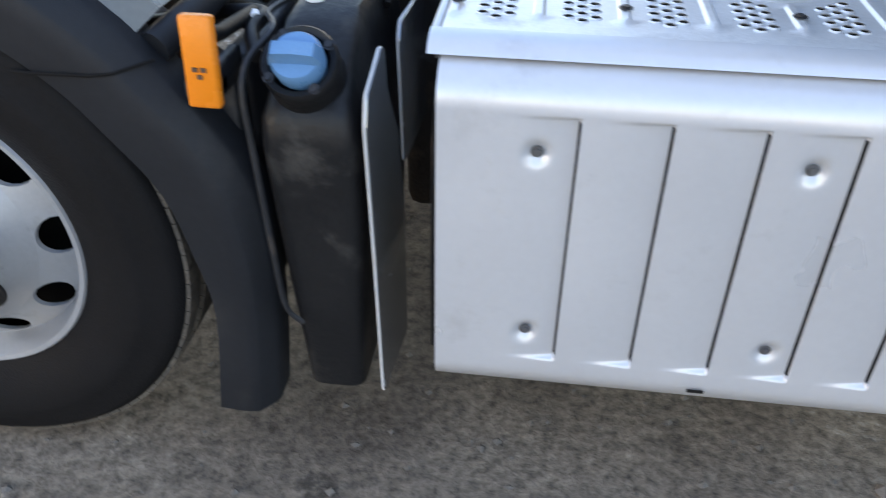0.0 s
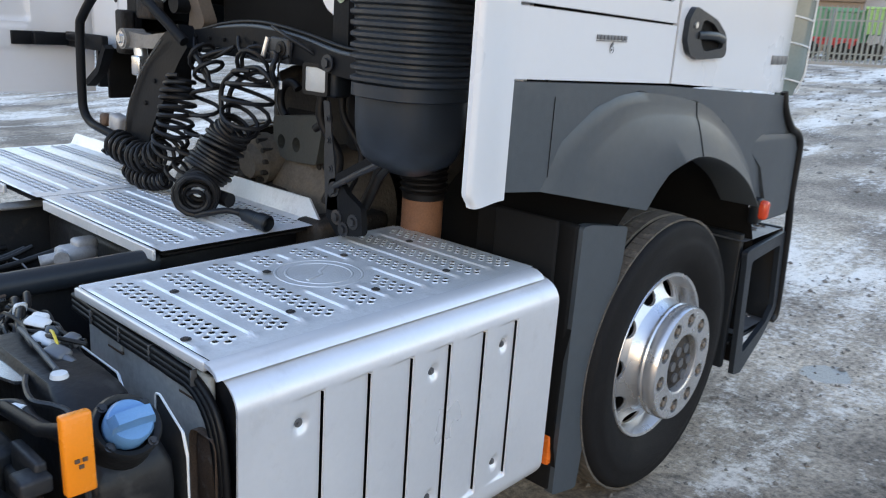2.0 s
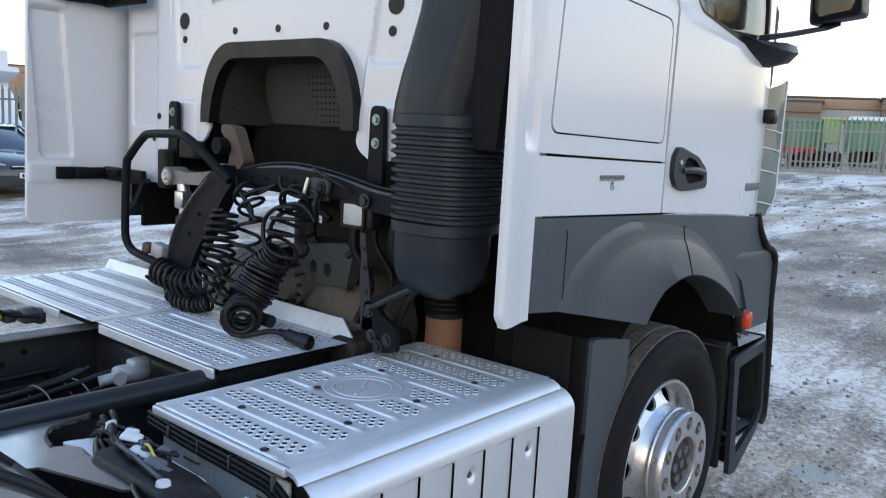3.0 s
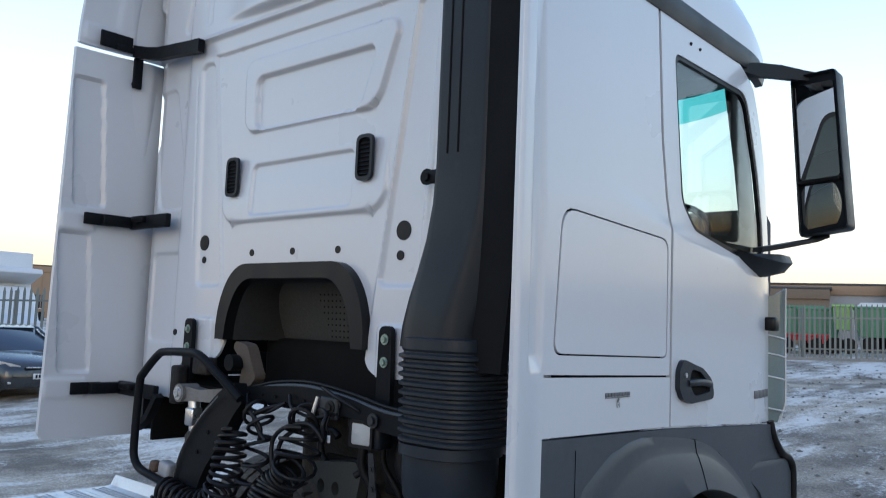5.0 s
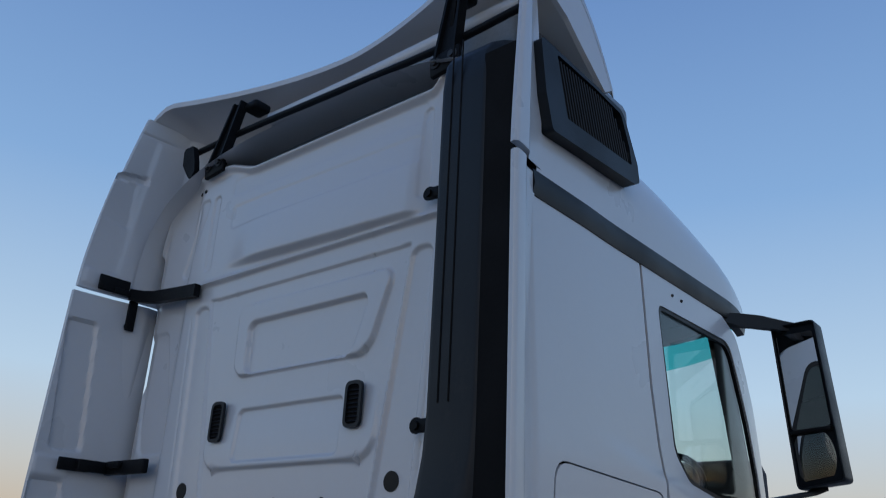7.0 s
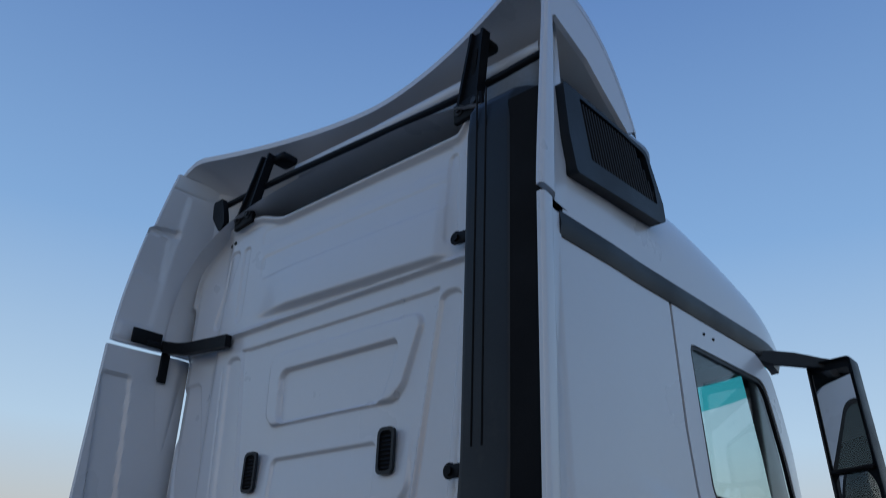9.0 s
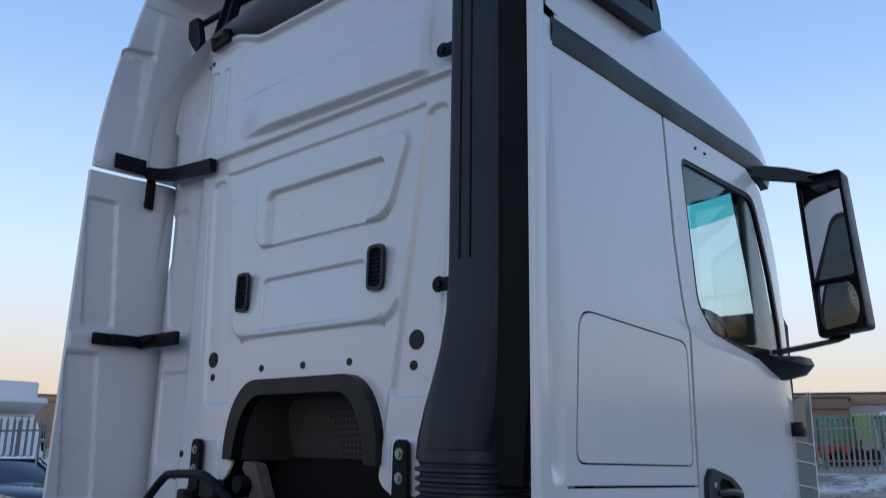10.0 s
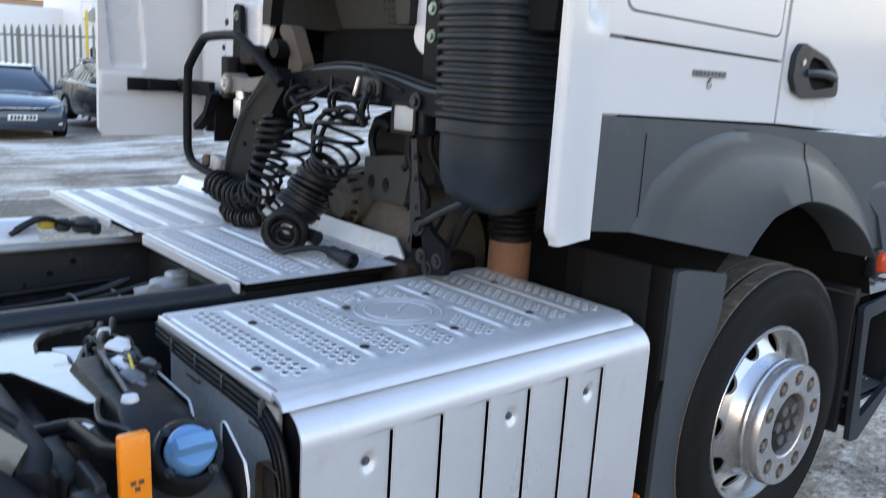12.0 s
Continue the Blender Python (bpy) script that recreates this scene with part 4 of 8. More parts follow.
# ---- wheels ----
def wheel(name, centre, side, capped, label):
    """side: -1 or 1, the way its face looks along y."""
    w = part(name, bmesh.new(), M_TYRE, truck, label)
    m = Matrix.Translation(centre) @ Euler((radians(90 if side < 0 else -90), 0, 0)).to_matrix().to_4x4()
    R = 0.498
    prof = [(0.290, -0.20), (0.33, -0.235), (0.42, -0.245), (0.47, -0.225), (0.488, -0.19), (0.488, -0.01), (0.480, 0.018), (0.462, 0.034), (0.445, 0.030), (0.42, 0.044), (0.40, 0.045), (0.36, 0.040), (0.335, 0.028), (0.31, 0.014), (0.296, 0.004), (0.288, -0.012)]
    bm = bmesh.new()
    revolve(bm, prof, m, 72)
    bm.to_mesh(w.data)
    bm.free()
    for p in w.data.polygons:
        p.use_smooth = True
    # tread blocks in four ribs
    bm = bmesh.new()
    for band, (ha, hb) in enumerate(((-0.215, -0.165), (-0.155, -0.105), (-0.095, -0.045), (-0.035, 0.012))):
        for k in range(96):
            a0 = (k + 0.04 + 0.25 * (band % 2)) / 96 * math.tau
            a1 = a0 + 0.93 / 96 * math.tau
            rr = R - (0.006 if band in (0, 3) else 0)
            vs = []
            for r in (0.484, rr):
                for a in (a0, a1):
                    for h in (ha, hb):
                        vs.append(bm.verts.new(m @ Vector((r * math.cos(a), r * math.sin(a), h))))
            for q in ((4, 5, 7, 6), (0, 2, 6, 4), (1, 5, 7, 3), (0, 4, 5, 1), (2, 3, 7, 6)):
                bm.faces.new([vs[i] for i in q])
    part("tread", bm, M_TREAD, w, "dusty worn tread", 0)
    # rim with hand holes
    bm = bmesh.new()
    seg = 80
    prof = [(0.276, -0.05), (0.284, -0.018), (0.298, -0.006), (0.302, 0.004), (0.297, 0.012), (0.287, 0.010), (0.281, -0.004), (0.274, -0.030), (0.270, -0.046), (0.206, -0.004), (0.196, 0.008), (0.184, 0.026), (0.176, 0.044), (0.170, 0.060), (0.160, 0.066), (0.140, 0.068), (0.105, 0.068)]
    rings = [[bm.verts.new(m @ Vector((r * math.cos(k * math.tau / seg), r * math.sin(k * math.tau / seg), h))) for k in range(seg)] for r, h in prof]
    for i in range(len(rings) - 1):
        for k in range(seg):
            if i == 8:
                continue
            bm.faces.new((rings[i][k], rings[i][(k + 1) % seg], rings[i + 1][(k + 1) % seg], rings[i + 1][k]))
    ovals = []
    for q in range(10):
        a = q * math.tau / 10
        ovals.append([((0.238 + 0.0305 * math.cos(b)) * math.cos(a + 0.165 * math.sin(b)), (0.238 + 0.0305 * math.cos(b)) * math.sin(a + 0.165 * math.sin(b))) for b in rows_of(0, math.tau, 0.4)[:-1]])

    def cone(u, v, h):
        r = math.hypot(u, v)
        return m @ Vector((u, v, -0.004 - 0.042 * (r - 0.206) / 0.064 - h))
    bm2 = plate([(0.270 * math.cos(k * math.tau / seg), 0.270 * math.sin(k * math.tau / seg)) for k in range(seg)],
                ovals + [[(0.206 * math.cos(k * math.tau / seg), 0.206 * math.sin(k * math.tau / seg)) for k in range(seg)]], 0.010, cone)
    me2 = bpy.data.meshes.new("disc")
    bm2.to_mesh(me2)
    bm2.free()
    bm.from_mesh(me2)
    bpy.data.meshes.remove(me2)
    rim = part("rim", bm, M_RIM if capped else M_RIMOLD, w, "silver steel wheel with ten hand holes", 40)
    bm = bmesh.new()
    revolve(bm, [(0.275, -0.12), (0.0, -0.13)], m, 32)
    part("brake_drum", bm, M_VOID, w)
    if capped:
        bm = bmesh.new()
        holes = [[(0.155 * math.cos(a) + 0.026 * math.cos(b), 0.155 * math.sin(a) + 0.026 * math.sin(b)) for b in rows_of(0, math.tau, 0.5)[:-1]] for a in [k * math.tau / 10 + 0.2 for k in range(10)]]
        ring = [(0.196 * math.cos(a), 0.196 * math.sin(a)) for a in rows_of(0, math.tau, 0.1)[:-1]]
        mid = [(0.110 * math.cos(a), 0.110 * math.sin(a)) for a in rows_of(0, math.tau, 0.15)[:-1]]
        bm = plate(ring, holes + [mid], 0.012, lambda u, v, h: m @ Vector((u, v, 0.088 + h)))
        revolve(bm, [(0.200, 0.040), (0.203, 0.050), (0.199, 0.056), (0.203, 0.062), (0.203, 0.090), (0.197, 0.101), (0.190, 0.100)], m, 64)
        revolve(bm, [(0.112, 0.100), (0.104, 0.096), (0.100, 0.060)], m, 48)
        part("nut_ring", bm, M_RIM, w, "silver wheel-nut ring with ten round holes", 40)
    for k in range(10):
        bm = bmesh.new()
        a = k * math.tau / 10 + 0.2
        p = m @ Vector((0.158 * math.cos(a), 0.158 * math.sin(a), 0.066))
        ax = m.to_3x3() @ Vector((0, 0, 1))
        part("nut_washer", cyl(bmesh.new(), p, p + ax * 0.006, 0.020 if capped else 0.031, seg=18), M_HUB if capped else M_GRIME, w)
        cyl(bm, p, p + ax * 0.026, 0.017, seg=6)
        cyl(bm, p, p + ax * 0.036, 0.010, seg=12)
        part("wheel_nut", bm, M_NUT, w)
    bm = bmesh.new()
    revolve(bm, [(0.176, 0.052), (0.172, 0.0685), (0.118, 0.070), (0.105, 0.066), (0.100, 0.060), (0.098, 0.075), (0.080, 0.086), (0.0, 0.088)], m, 48)
    for k in range(7):
        a = k * math.tau / 6
        q = (0.055 if k < 6 else 0.0)
        p = m @ Vector((q * math.cos(a), q * math.sin(a), 0.086))
        part("hub_bolt", cyl(bmesh.new(), p, p + (m.to_3x3() @ Vector((0, 0, 1))) * 0.008, 0.017, seg=14), M_SHIELD if capped else M_HUB, w)
    part("hub", bm, M_GRIME if capped else M_HUB, w, "dark grimy hub" if capped else "worn grey hub with flaking paint")
    return w


FRONT_X, MID_X = 0.05, -2.61
wheel("front_wheel", (FRONT_X - 0.005, -1.215, 0.470), -1, True, "front wheel with silver rim and nut ring")
wheel("front_wheel", (FRONT_X, 1.215, 0.495), 1, True, "front wheel on the far side")
wheel("mid_axle_wheel", (MID_X - 0.012, -1.215, 0.503), -1, False, "second-axle wheel with flaking silver rim")
wheel("mid_axle_wheel", (MID_X - 0.012, 1.215, 0.49), 1, False, "second-axle wheel on the far side")
bm = bmesh.new()
cyl(bm, (FRONT_X, -1.1, 0.5), (FRONT_X, 1.1, 0.5), 0.08)
part("front_axle", bm, M_GRIME, truck)
bm = bmesh.new()
cyl(bm, (MID_X, -1.1, 0.49), (MID_X, 1.1, 0.49), 0.08)
part("middle_axle", bm, M_GRIME, truck)


# ---- side fairings, roof deflector ----


def fairing(sgn, z0, z1, name, label, rear, inset, front):
    """A thin-walled vertical wing behind the cab; rear(z): its back edge."""
    bm = bmesh.new()
    zs = rows_of(z0, z1, 0.009)
    secs = []
    for z in zs:
        xb = rear(z)
        y0 = SIDE + 0.030 - inset(z)
        pts = []
        for u in rows_of(0, 1, 1 / 30):
            x = xb + (front - xb) * u
            o = y0 - 0.026 * ss(0.0, 1.0, u) - 0.010 * (1 - ss(0.0, 0.05, u))
            o -= (SIDE - side_y(-0.95, z)) * ss(0.35, 1.0, u)
            # long hollow beside the cab's flank, closed by a round end above the waist
            o -= 0.015 * ss(0.36, 0.60, u) * (1 - ss(0.84, 0.96, u)) * ss(1.60, 1.66, z)
            pts.append((x, sgn * o, z))
        back = []
        for u in [1 - q / 50 for q in range(51)]:
            x = xb + 0.004 + (front - xb) * u
            press = 0.0
            if sgn < 0:
                press = 0.0
            elif name == "side_fairing":
                lean = x + 0.085 * (z - 2.5)
                for zc, hz in ((2.51, 0.305), (1.76, 0.325)):
                    press = max(press, 0.020 * (1 - ss(-0.012, 0.002, rr_dist(x + 0.085 * (z - zc), z, xb + 0.105, zc, 0.075, hz, 0.025))))
                    press = max(press, 0.020 * (1 - ss(-0.012, 0.002, rr_dist(x, z, xb + 0.085, zc + hz - 0.035, 0.07, 0.035, 0.02))))
                press -= 0.010 * (1 - ss(-0.012, 0.002, rr_dist(x, z, xb + 0.085, 2.135, 0.085, 0.048, 0.02)))
                press -= 0.010 * (1 - ss(-0.012, 0.002, rr_dist(x, z, xb + 0.10, 1.37, 0.10, 0.05, 0.02)))
            else:
                # lap joints and the fold towards the cab's corner
                press += 0.006 * ss(3.318, 3.324, z + 0.17 * (x + 1.0)) * (1 - ss(-1.012, -1.0, x)) * (1 - ss(3.56, 3.58, z))
                press += 0.024 * (1 - ss(-0.004, 0.004, abs(z - 3.596 - 0.14 * (x + 1.05)) - 0.020)) * (1 - ss(-0.965, -0.955, x))
                press -= 0.007 * ss(-1.008, -0.975, x - 0.10 * (z - 3.34)) * (1 - ss(3.82, 3.86, z))
                press += 0.006 * (1 - ss(0.002, 0.006, abs(z - 3.862 - 0.03 * (x + 0.9))))
                press -= 0.008 * (1 - ss(-0.008, 0.002, rr_dist(x, z, xb + 0.10, 3.03, 0.085, 0.045, 0.02)))
            o = y0 - 0.026 * ss(0.0, 1.0, u) - 0.026 + press * 0.9
            back.append((x, sgn * o, z))
        secs.append(pts + back)
    loft(bm, secs)
    return part(name, bm, M_WHITE, truck, label, 40)


def rear_low(z):
    return -1.108 + 0.02 * (1 - ss(1.145, 1.18, z))


def rear_low_far(z):
    return -1.207 - 0.022 * (2.94 - z) / 1.3 + 0.02 * (1 - ss(1.145, 1.18, z))


def rear_high(z):
    return -1.11 + 0.13 * ((z - 2.97) / 1.05) ** 1.4


def rear_high_far(z):
    return -1.195 + 0.075 * ((z - 2.97) / 0.63) ** 1.5 + 0.02 * ss(3.60, 3.62, z)


def no_inset(z):
    return 0.0


def top_inset(z):
    return 0.045 * ((z - 2.97) / 1.05) ** 2


for s in (-1, 1):
    fairing(s, 1.145, 2.945, "side_fairing", "white side fairing with pressed inner face", rear_low if s < 0 else rear_low_far, no_inset, -0.9455 if s < 0 else -0.777)
    fairing(s, 2.97, 3.95, "upper_fairing", "white upper fairing below the roof deflector", rear_high if s < 0 else rear_high_far, top_inset, -0.905 if s < 0 else -0.56)


def defl_point(u, v):
    """Roof deflector: u across the cab, v from its rear edge forward and down to the roof."""
    y = (u - 0.5) * 2 * 1.235
    a = abs(y)
    back = -0.69 - 0.32 * (a / 1.235) ** 1.7
    edge = 0.13 * max(0.0, (a - 1.10) / 0.135) ** 2.2
    front = 0.15 - 0.60 * (a / 1.235) ** 2
    x = back + (front - back) * v
    z = 4.05 - edge - (0.50 - 0.12 * (a / 1.235) ** 4) * v ** (1.25 + 1.75 * (a / 1.235) ** 4) - 0.05 * (a / 1.235) ** 2 * v
    return (x, y, z)


bm = thicken(field(rows_of(0, 1, 1 / 60), rows_of(0, 1, 0.04), defl_point), (0.0, 0, -0.03))
deflector = part("roof_deflector", bm, M_WHITE, truck, "white roof air deflector with curved rear edge", 40)
DEFL_LOW = [(0.0, -1.003, 3.69), (0.1, -0.975, 3.713), (0.45, -0.78, 3.633), (0.72, -0.667, 3.55), (1.0, -0.52, 3.45)]


def defl_low(u):
    for (u0, x0, z0), (u1, x1, z1) in zip(DEFL_LOW, DEFL_LOW[1:]):
        if u <= u1 + 1e-6:
            k = (u - u0) / (u1 - u0)
            return x0 + (x1 - x0) * k, z0 + (z1 - z0) * k


# flanks of the deflector, air intake grille below
for s in (-1, 1):
    def flank_defl(u, v, s=s):
        xt, zt = -1.008 + 0.558 * u, 3.925 - 0.38 * u ** 3 - 0.05 * u
        xb, zb = defl_low(u)
        x, z = xb + (xt - xb) * v, zb + (max(zt, zb + 0.01) - zb) * v
        return (x, s * (SIDE + 0.004 - 0.006 * v), z)
    part("deflector_side", thicken(field(rows_of(0, 1, 0.025), rows_of(0, 1, 0.1), flank_defl), (0, -s * 0.02, 0)), M_WHITE, truck, "white flank of the roof deflector", 40)
GR = [(-0.945, 3.45, 0.02), (-0.925, 3.24, 0.06), (-0.892, 3.108, 0.02), (-0.335, 3.140, 0.02), (-0.300, 3.160, 0.02), (-0.305, 3.235, 0.05), (-0.392, 3.428, 0.05), (-0.60, 3.440, 0.04)]
GI = [(-0.850, 3.428, 0.012), (-0.800, 3.196, 0.015), (-0.352, 3.212, 0.012), (-0.362, 3.285, 0.03), (-0.410, 3.408, 0.03), (-0.59, 3.424, 0.03)]


def grille_place(u, v, w):
    return Vector((u, -(SIDE + 0.014 - 0.03 * (v - 3.2) - w), v))


g = part("air_intake_grille", plate(round_poly(GR), [round_poly(GI)], 0.05, grille_place), M_DARKPL, truck, "dark grey air intake grille surround")
part("grille_back", plate(round_poly(grow_poly(GI, 0.01)), [], 0.01, lambda u, v, w: grille_place(u, v, w + 0.034)), M_VOID, g)
for k in range(25):
    u = -0.815 + 0.019 * k
    zt = 3.42 if u < -0.44 else 3.42 - 1.9 * (u + 0.44)
    a, b = grille_place(u + 0.012, 3.198 + 0.036 * (u + 0.80), 0.012), grille_place(u + 0.012 - 0.225 * (zt - 3.198), zt, 0.012)
    part("grille_bar", tube(bmesh.new(), [a, b], 0.0058, 6), M_BLACK, g)

# braces and rod under the deflector
for y, top in ((0.70, (-0.10, 3.90)), (-0.775, (-0.03, 3.93))):
    foot, head = Vector((BACK - 0.03, y, 3.575)), Vector((BACK - 0.01, y + top[0], top[1]))
    bm = bmesh.new()
    box(bm, (BACK - 0.040, y, 3.565), (0.022, 0.145, 0.090), 0.006, Euler((radians(-6), 0, 0)).to_matrix().to_4x4())
    secs = []
    for k in rows_of(0, 1, 0.2):
        c = foot.lerp(head, k)
        h = 0.052 - 0.018 * k
        # open channel with two flanges
        secs.append([(c.x - 0.030, c.y - h, c.z), (c.x - 0.030, c.y - h + 0.012, c.z), (c.x - 0.012, c.y - h + 0.014, c.z), (c.x - 0.012, c.y + h - 0.014, c.z),
                     (c.x - 0.030, c.y + h - 0.012, c.z), (c.x - 0.030, c.y + h, c.z), (c.x + 0.016, c.y + h, c.z), (c.x + 0.016, c.y - h, c.z)])
    loft(bm, secs)
    box(bm, head + Vector((0.05, -0.06 if y > 0 else 0.02, -0.02)), (0.10, 0.10 if y > 0 else 0.07, 0.045), 0.014)
    brace = part("deflector_brace", bm, M_BLACKMET, truck, "black steel deflector brace")
    part("brace_slot", box(bmesh.new(), foot.lerp(head, 0.55) + Vector((-0.0125, 0, 0)), (0.004, 0.020, 0.15), 0.001, Euler((math.atan2(-top[0], 0.33), 0, 0)).to_matrix().to_4x4()), M_VOID, brace)
    for q in (-0.042, 0.042):
        part("bolt", bolt(bmesh.new(), (BACK - 0.052, y + q, 3.572 - 0.10 * q), (-1, 0, 0), 0.014, 0.014), M_CHASSIS, brace)
bm = bmesh.new()
tube(bm, smooth_path([(BACK, -1.12, 3.695), (BACK, -0.70, 3.68), (BACK, 0.0, 3.715), (BACK, 0.54, 3.74), (BACK - 0.01, 0.97, 3.735)], 4), 0.016, 8)
loft(bm, [[(BACK - 0.05, 0.95 + a, z), (BACK - 0.02, 0.95 + a, z), (BACK - 0.02, 0.95 + b, z), (BACK - 0.05, 0.95 + b, z)] for z, a, b in ((3.565, -0.03, -0.055), (3.60, 0.0, -0.075), (3.66, 0.045, -0.06), (3.74, 0.055, -0.03), (3.755, 0.045, -0.02))])
part("deflector_rod", bm, M_BLACKMET, truck, "thin black rod under the deflector")
bm = bmesh.new()
loft(bm, [[(x0 - 0.03 * math.cos(a), y, zc + 0.036 * math.sin(a)) for a in rows_of(0, math.tau, 0.4)[:-1]] for y, x0, zc in ((-1.0, -0.72, 3.85), (-0.58, -0.71, 3.86), (0.0, -0.70, 3.868), (0.57, -0.70, 3.885))])
part("deflector_rib", bm, M_WHITE, deflector, "white stiffening rib")
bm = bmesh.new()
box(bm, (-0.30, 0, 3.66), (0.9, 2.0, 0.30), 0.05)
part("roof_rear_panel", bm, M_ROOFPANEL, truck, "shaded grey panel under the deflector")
# brackets on the far fairing
for z, k in ((2.15, 0), (1.37, 1)):
    bm = bmesh.new()
    box(bm, (-1.05, 1.205, z), (0.14, 0.014, 0.055), 0.004)
    box(bm, (-0.955, 1.19, z), (0.17, 0.032, 0.052), 0.006)
    box(bm, (-0.885, 1.04, z), (0.03, 0.33, 0.062), 0.006)
    box(bm, (-0.90, 1.10, z + 0.012), (0.05, 0.10, 0.030), 0.008)
    for q in (-1.11, -1.03):
        bolt(bm, (q, 1.205, z), (0, -1, 0), 0.007, 0.006)
    part("fairing_bracket", bm, M_BLACKMET, truck, "black fairing bracket")
bm = bmesh.new()
box(bm, (-1.03, 1.205, 3.010), (0.160, 0.014, 0.078), 0.006)
box(bm, (-0.96, 1.20, 2.985), (0.14, 0.02, 0.03), 0.004)
box(bm, (-0.917, 1.20, 2.88), (0.046, 0.014, 0.15), 0.004)
loft(bm, [[(x - 0.02, y, z + 0.03), (x + 0.012, y, z + 0.03), (x + 0.012, y, z - 0.03), (x - 0.02, y, z - 0.03)] for x, y, z in ((-0.93, 1.20, 2.985), (-0.90, 1.12, 2.968), (-0.89, 1.04, 2.955), (-0.885, 0.80, 2.936), (-0.885, 0.69, 2.928))])
for q in ((-1.085, 3.03), (-0.985, 3.03), (-0.93, 2.825), (-0.905, 2.825)):
    bolt(bm, (q[0], 1.205, q[1]), (0, -1, 0), 0.008, 0.006)
part("fairing_bracket", bm, M_BLACKMET, truck, "black upper fairing bracket")


# ---- air intake stack ----
def rect_sec(x, y, z, hx, hy, r, tilt=0.0, n=6):
    pts = round_poly([(x - hx, y - hy), (x + hx, y - hy), (x + hx, y + hy), (x - hx, y + hy)], r, n)
    return [(p[0], p[1], z + tilt * (p[1] - y)) for p in pts]


bm = bmesh.new()
secs = []
for z, k in ((1.66, 0.0), (1.72, 0.06), (1.80, 0.25), (1.88, 0.5), (1.97, 0.75), (2.08, 0.93), (2.20, 1.0), (2.6, 1.0), (3.0, 1.0), (3.30, 1.0), (3.40, 1.0), (3.435, 1.0), (3.455, 1.0)):
    low = round_poly([(-1.115, -0.81), (-1.115, -1.02), (-1.05, -1.07), (-0.855, -1.07), (-0.855, -0.81)], 0.09, 4)
    top = round_poly([(-1.055, -0.905), (-1.055, -1.09), (-0.97, -1.18), (-0.88, -1.18), (-0.88, -0.89)], 0.022, 4)
    e = 0.0 if z < 3.38 else (0.008 if z < 3.41 else (0.025 if z < 3.44 else 0.06))
    secs.append([(a[0] + (b[0] - a[0]) * k + e, a[1] + (b[1] - a[1]) * k - e * 0.5, z) for a, b in zip(low, top)])
loft(bm, secs)
stack = part("intake_duct", bm, M_DARKPL, truck, "tall dark grey air intake duct behind the cab", 40)
for y in (-0.955, -0.995):
    part("duct_groove", box(bmesh.new(), (-1.0555, y, 2.85), (0.004, 0.006, 1.25), 0.0015), M_VOID, stack)
bm = plate([(-1.088, 3.38), (-1.212, 3.38), (-1.212, 2.12), (-1.205, 1.95), (-1.170, 1.60), (-1.03, 1.60), (-1.045, 1.95), (-1.07, 2.15), (-1.088, 2.35)], [], 0.03, lambda u, v, w: Vector((-1.05 + w, u, v)))
part("fairing_gasket", bm, M_VOID, stack, "black gasket strip beside the fairing")
bm = bmesh.new()
sec = []
for z, g in ((1.69, -0.004), (1.685, 0.004), (1.655, 0.004), (1.648, 0.0)):
    sec.append(rect_sec(-0.985, -0.955, z, 0.134 + g, 0.134 + g, 0.11))
for k in range(10):
    z0 = 1.645 - 0.026 * k
    for dz, g in ((0.0, 0.0), (-0.006, 0.010), (-0.014, 0.010), (-0.020, 0.0)):
        sec.append(rect_sec(-0.985, -0.955 - 0.0012 * k, z0 + dz, 0.134 + g, 0.134 + g, 0.11))
loft(bm, sec)
part("bellows", bm, M_DUCT, stack, "black rubber bellows", 20)
bm = bmesh.new()
sec = []
for z, k in ((1.39, 1.06), (1.36, 1.06), (1.355, 0.99), (1.29, 0.985), (1.24, 0.95), (1.205, 0.86), (1.18, 0.72), (1.165, 0.56), (1.155, 0.44), (1.145, 0.38)):
    sec.append(rect_sec(-0.985 + 0.14 * (1 - k), -0.952 + 0.12 * (1 - k), z, 0.128 * k, 0.128 * k, 0.11 * k))
loft(bm, sec)
part("lower_bowl", bm, M_DUCT, stack, "dark plastic lower bowl", 40)
bm = bmesh.new()
pr = []
for k in range(5):
    pr += [(0.068, 1.135 - 0.018 * k), (0.076, 1.129 - 0.018 * k), (0.068, 1.121 - 0.018 * k)]
revolve(bm, [(r * 1.0, z - 0.02) for r, z in pr] + [(0.066, 1.01)], Matrix.Translation((-0.635, -0.685, 0)), 28)
part("small_bellows", bm, M_BLACK, stack, "small black bellows", 20)
bm = bmesh.new()
tube(bm, [(-0.635, -0.685, 1.035), (-0.635, -0.685, 0.90), (-0.625, -0.67, 0.76)], 0.065, 24)
part("intake_pipe", bm, M_RUSTPIPE, stack, "terracotta-coloured intake pipe")
for z in (2.20, 3.02):
    bm = bmesh.new()
    bolt(bm, (BACK - 0.045, -0.735, z), (-1, 0, 0), 0.016, 0.014)
    box(bm, (BACK - 0.04, -0.78, z), (0.02, 0.10, 0.045), 0.006)
    part("duct_clip", bm, M_BLACKMET, stack, "black duct clip with bolt")

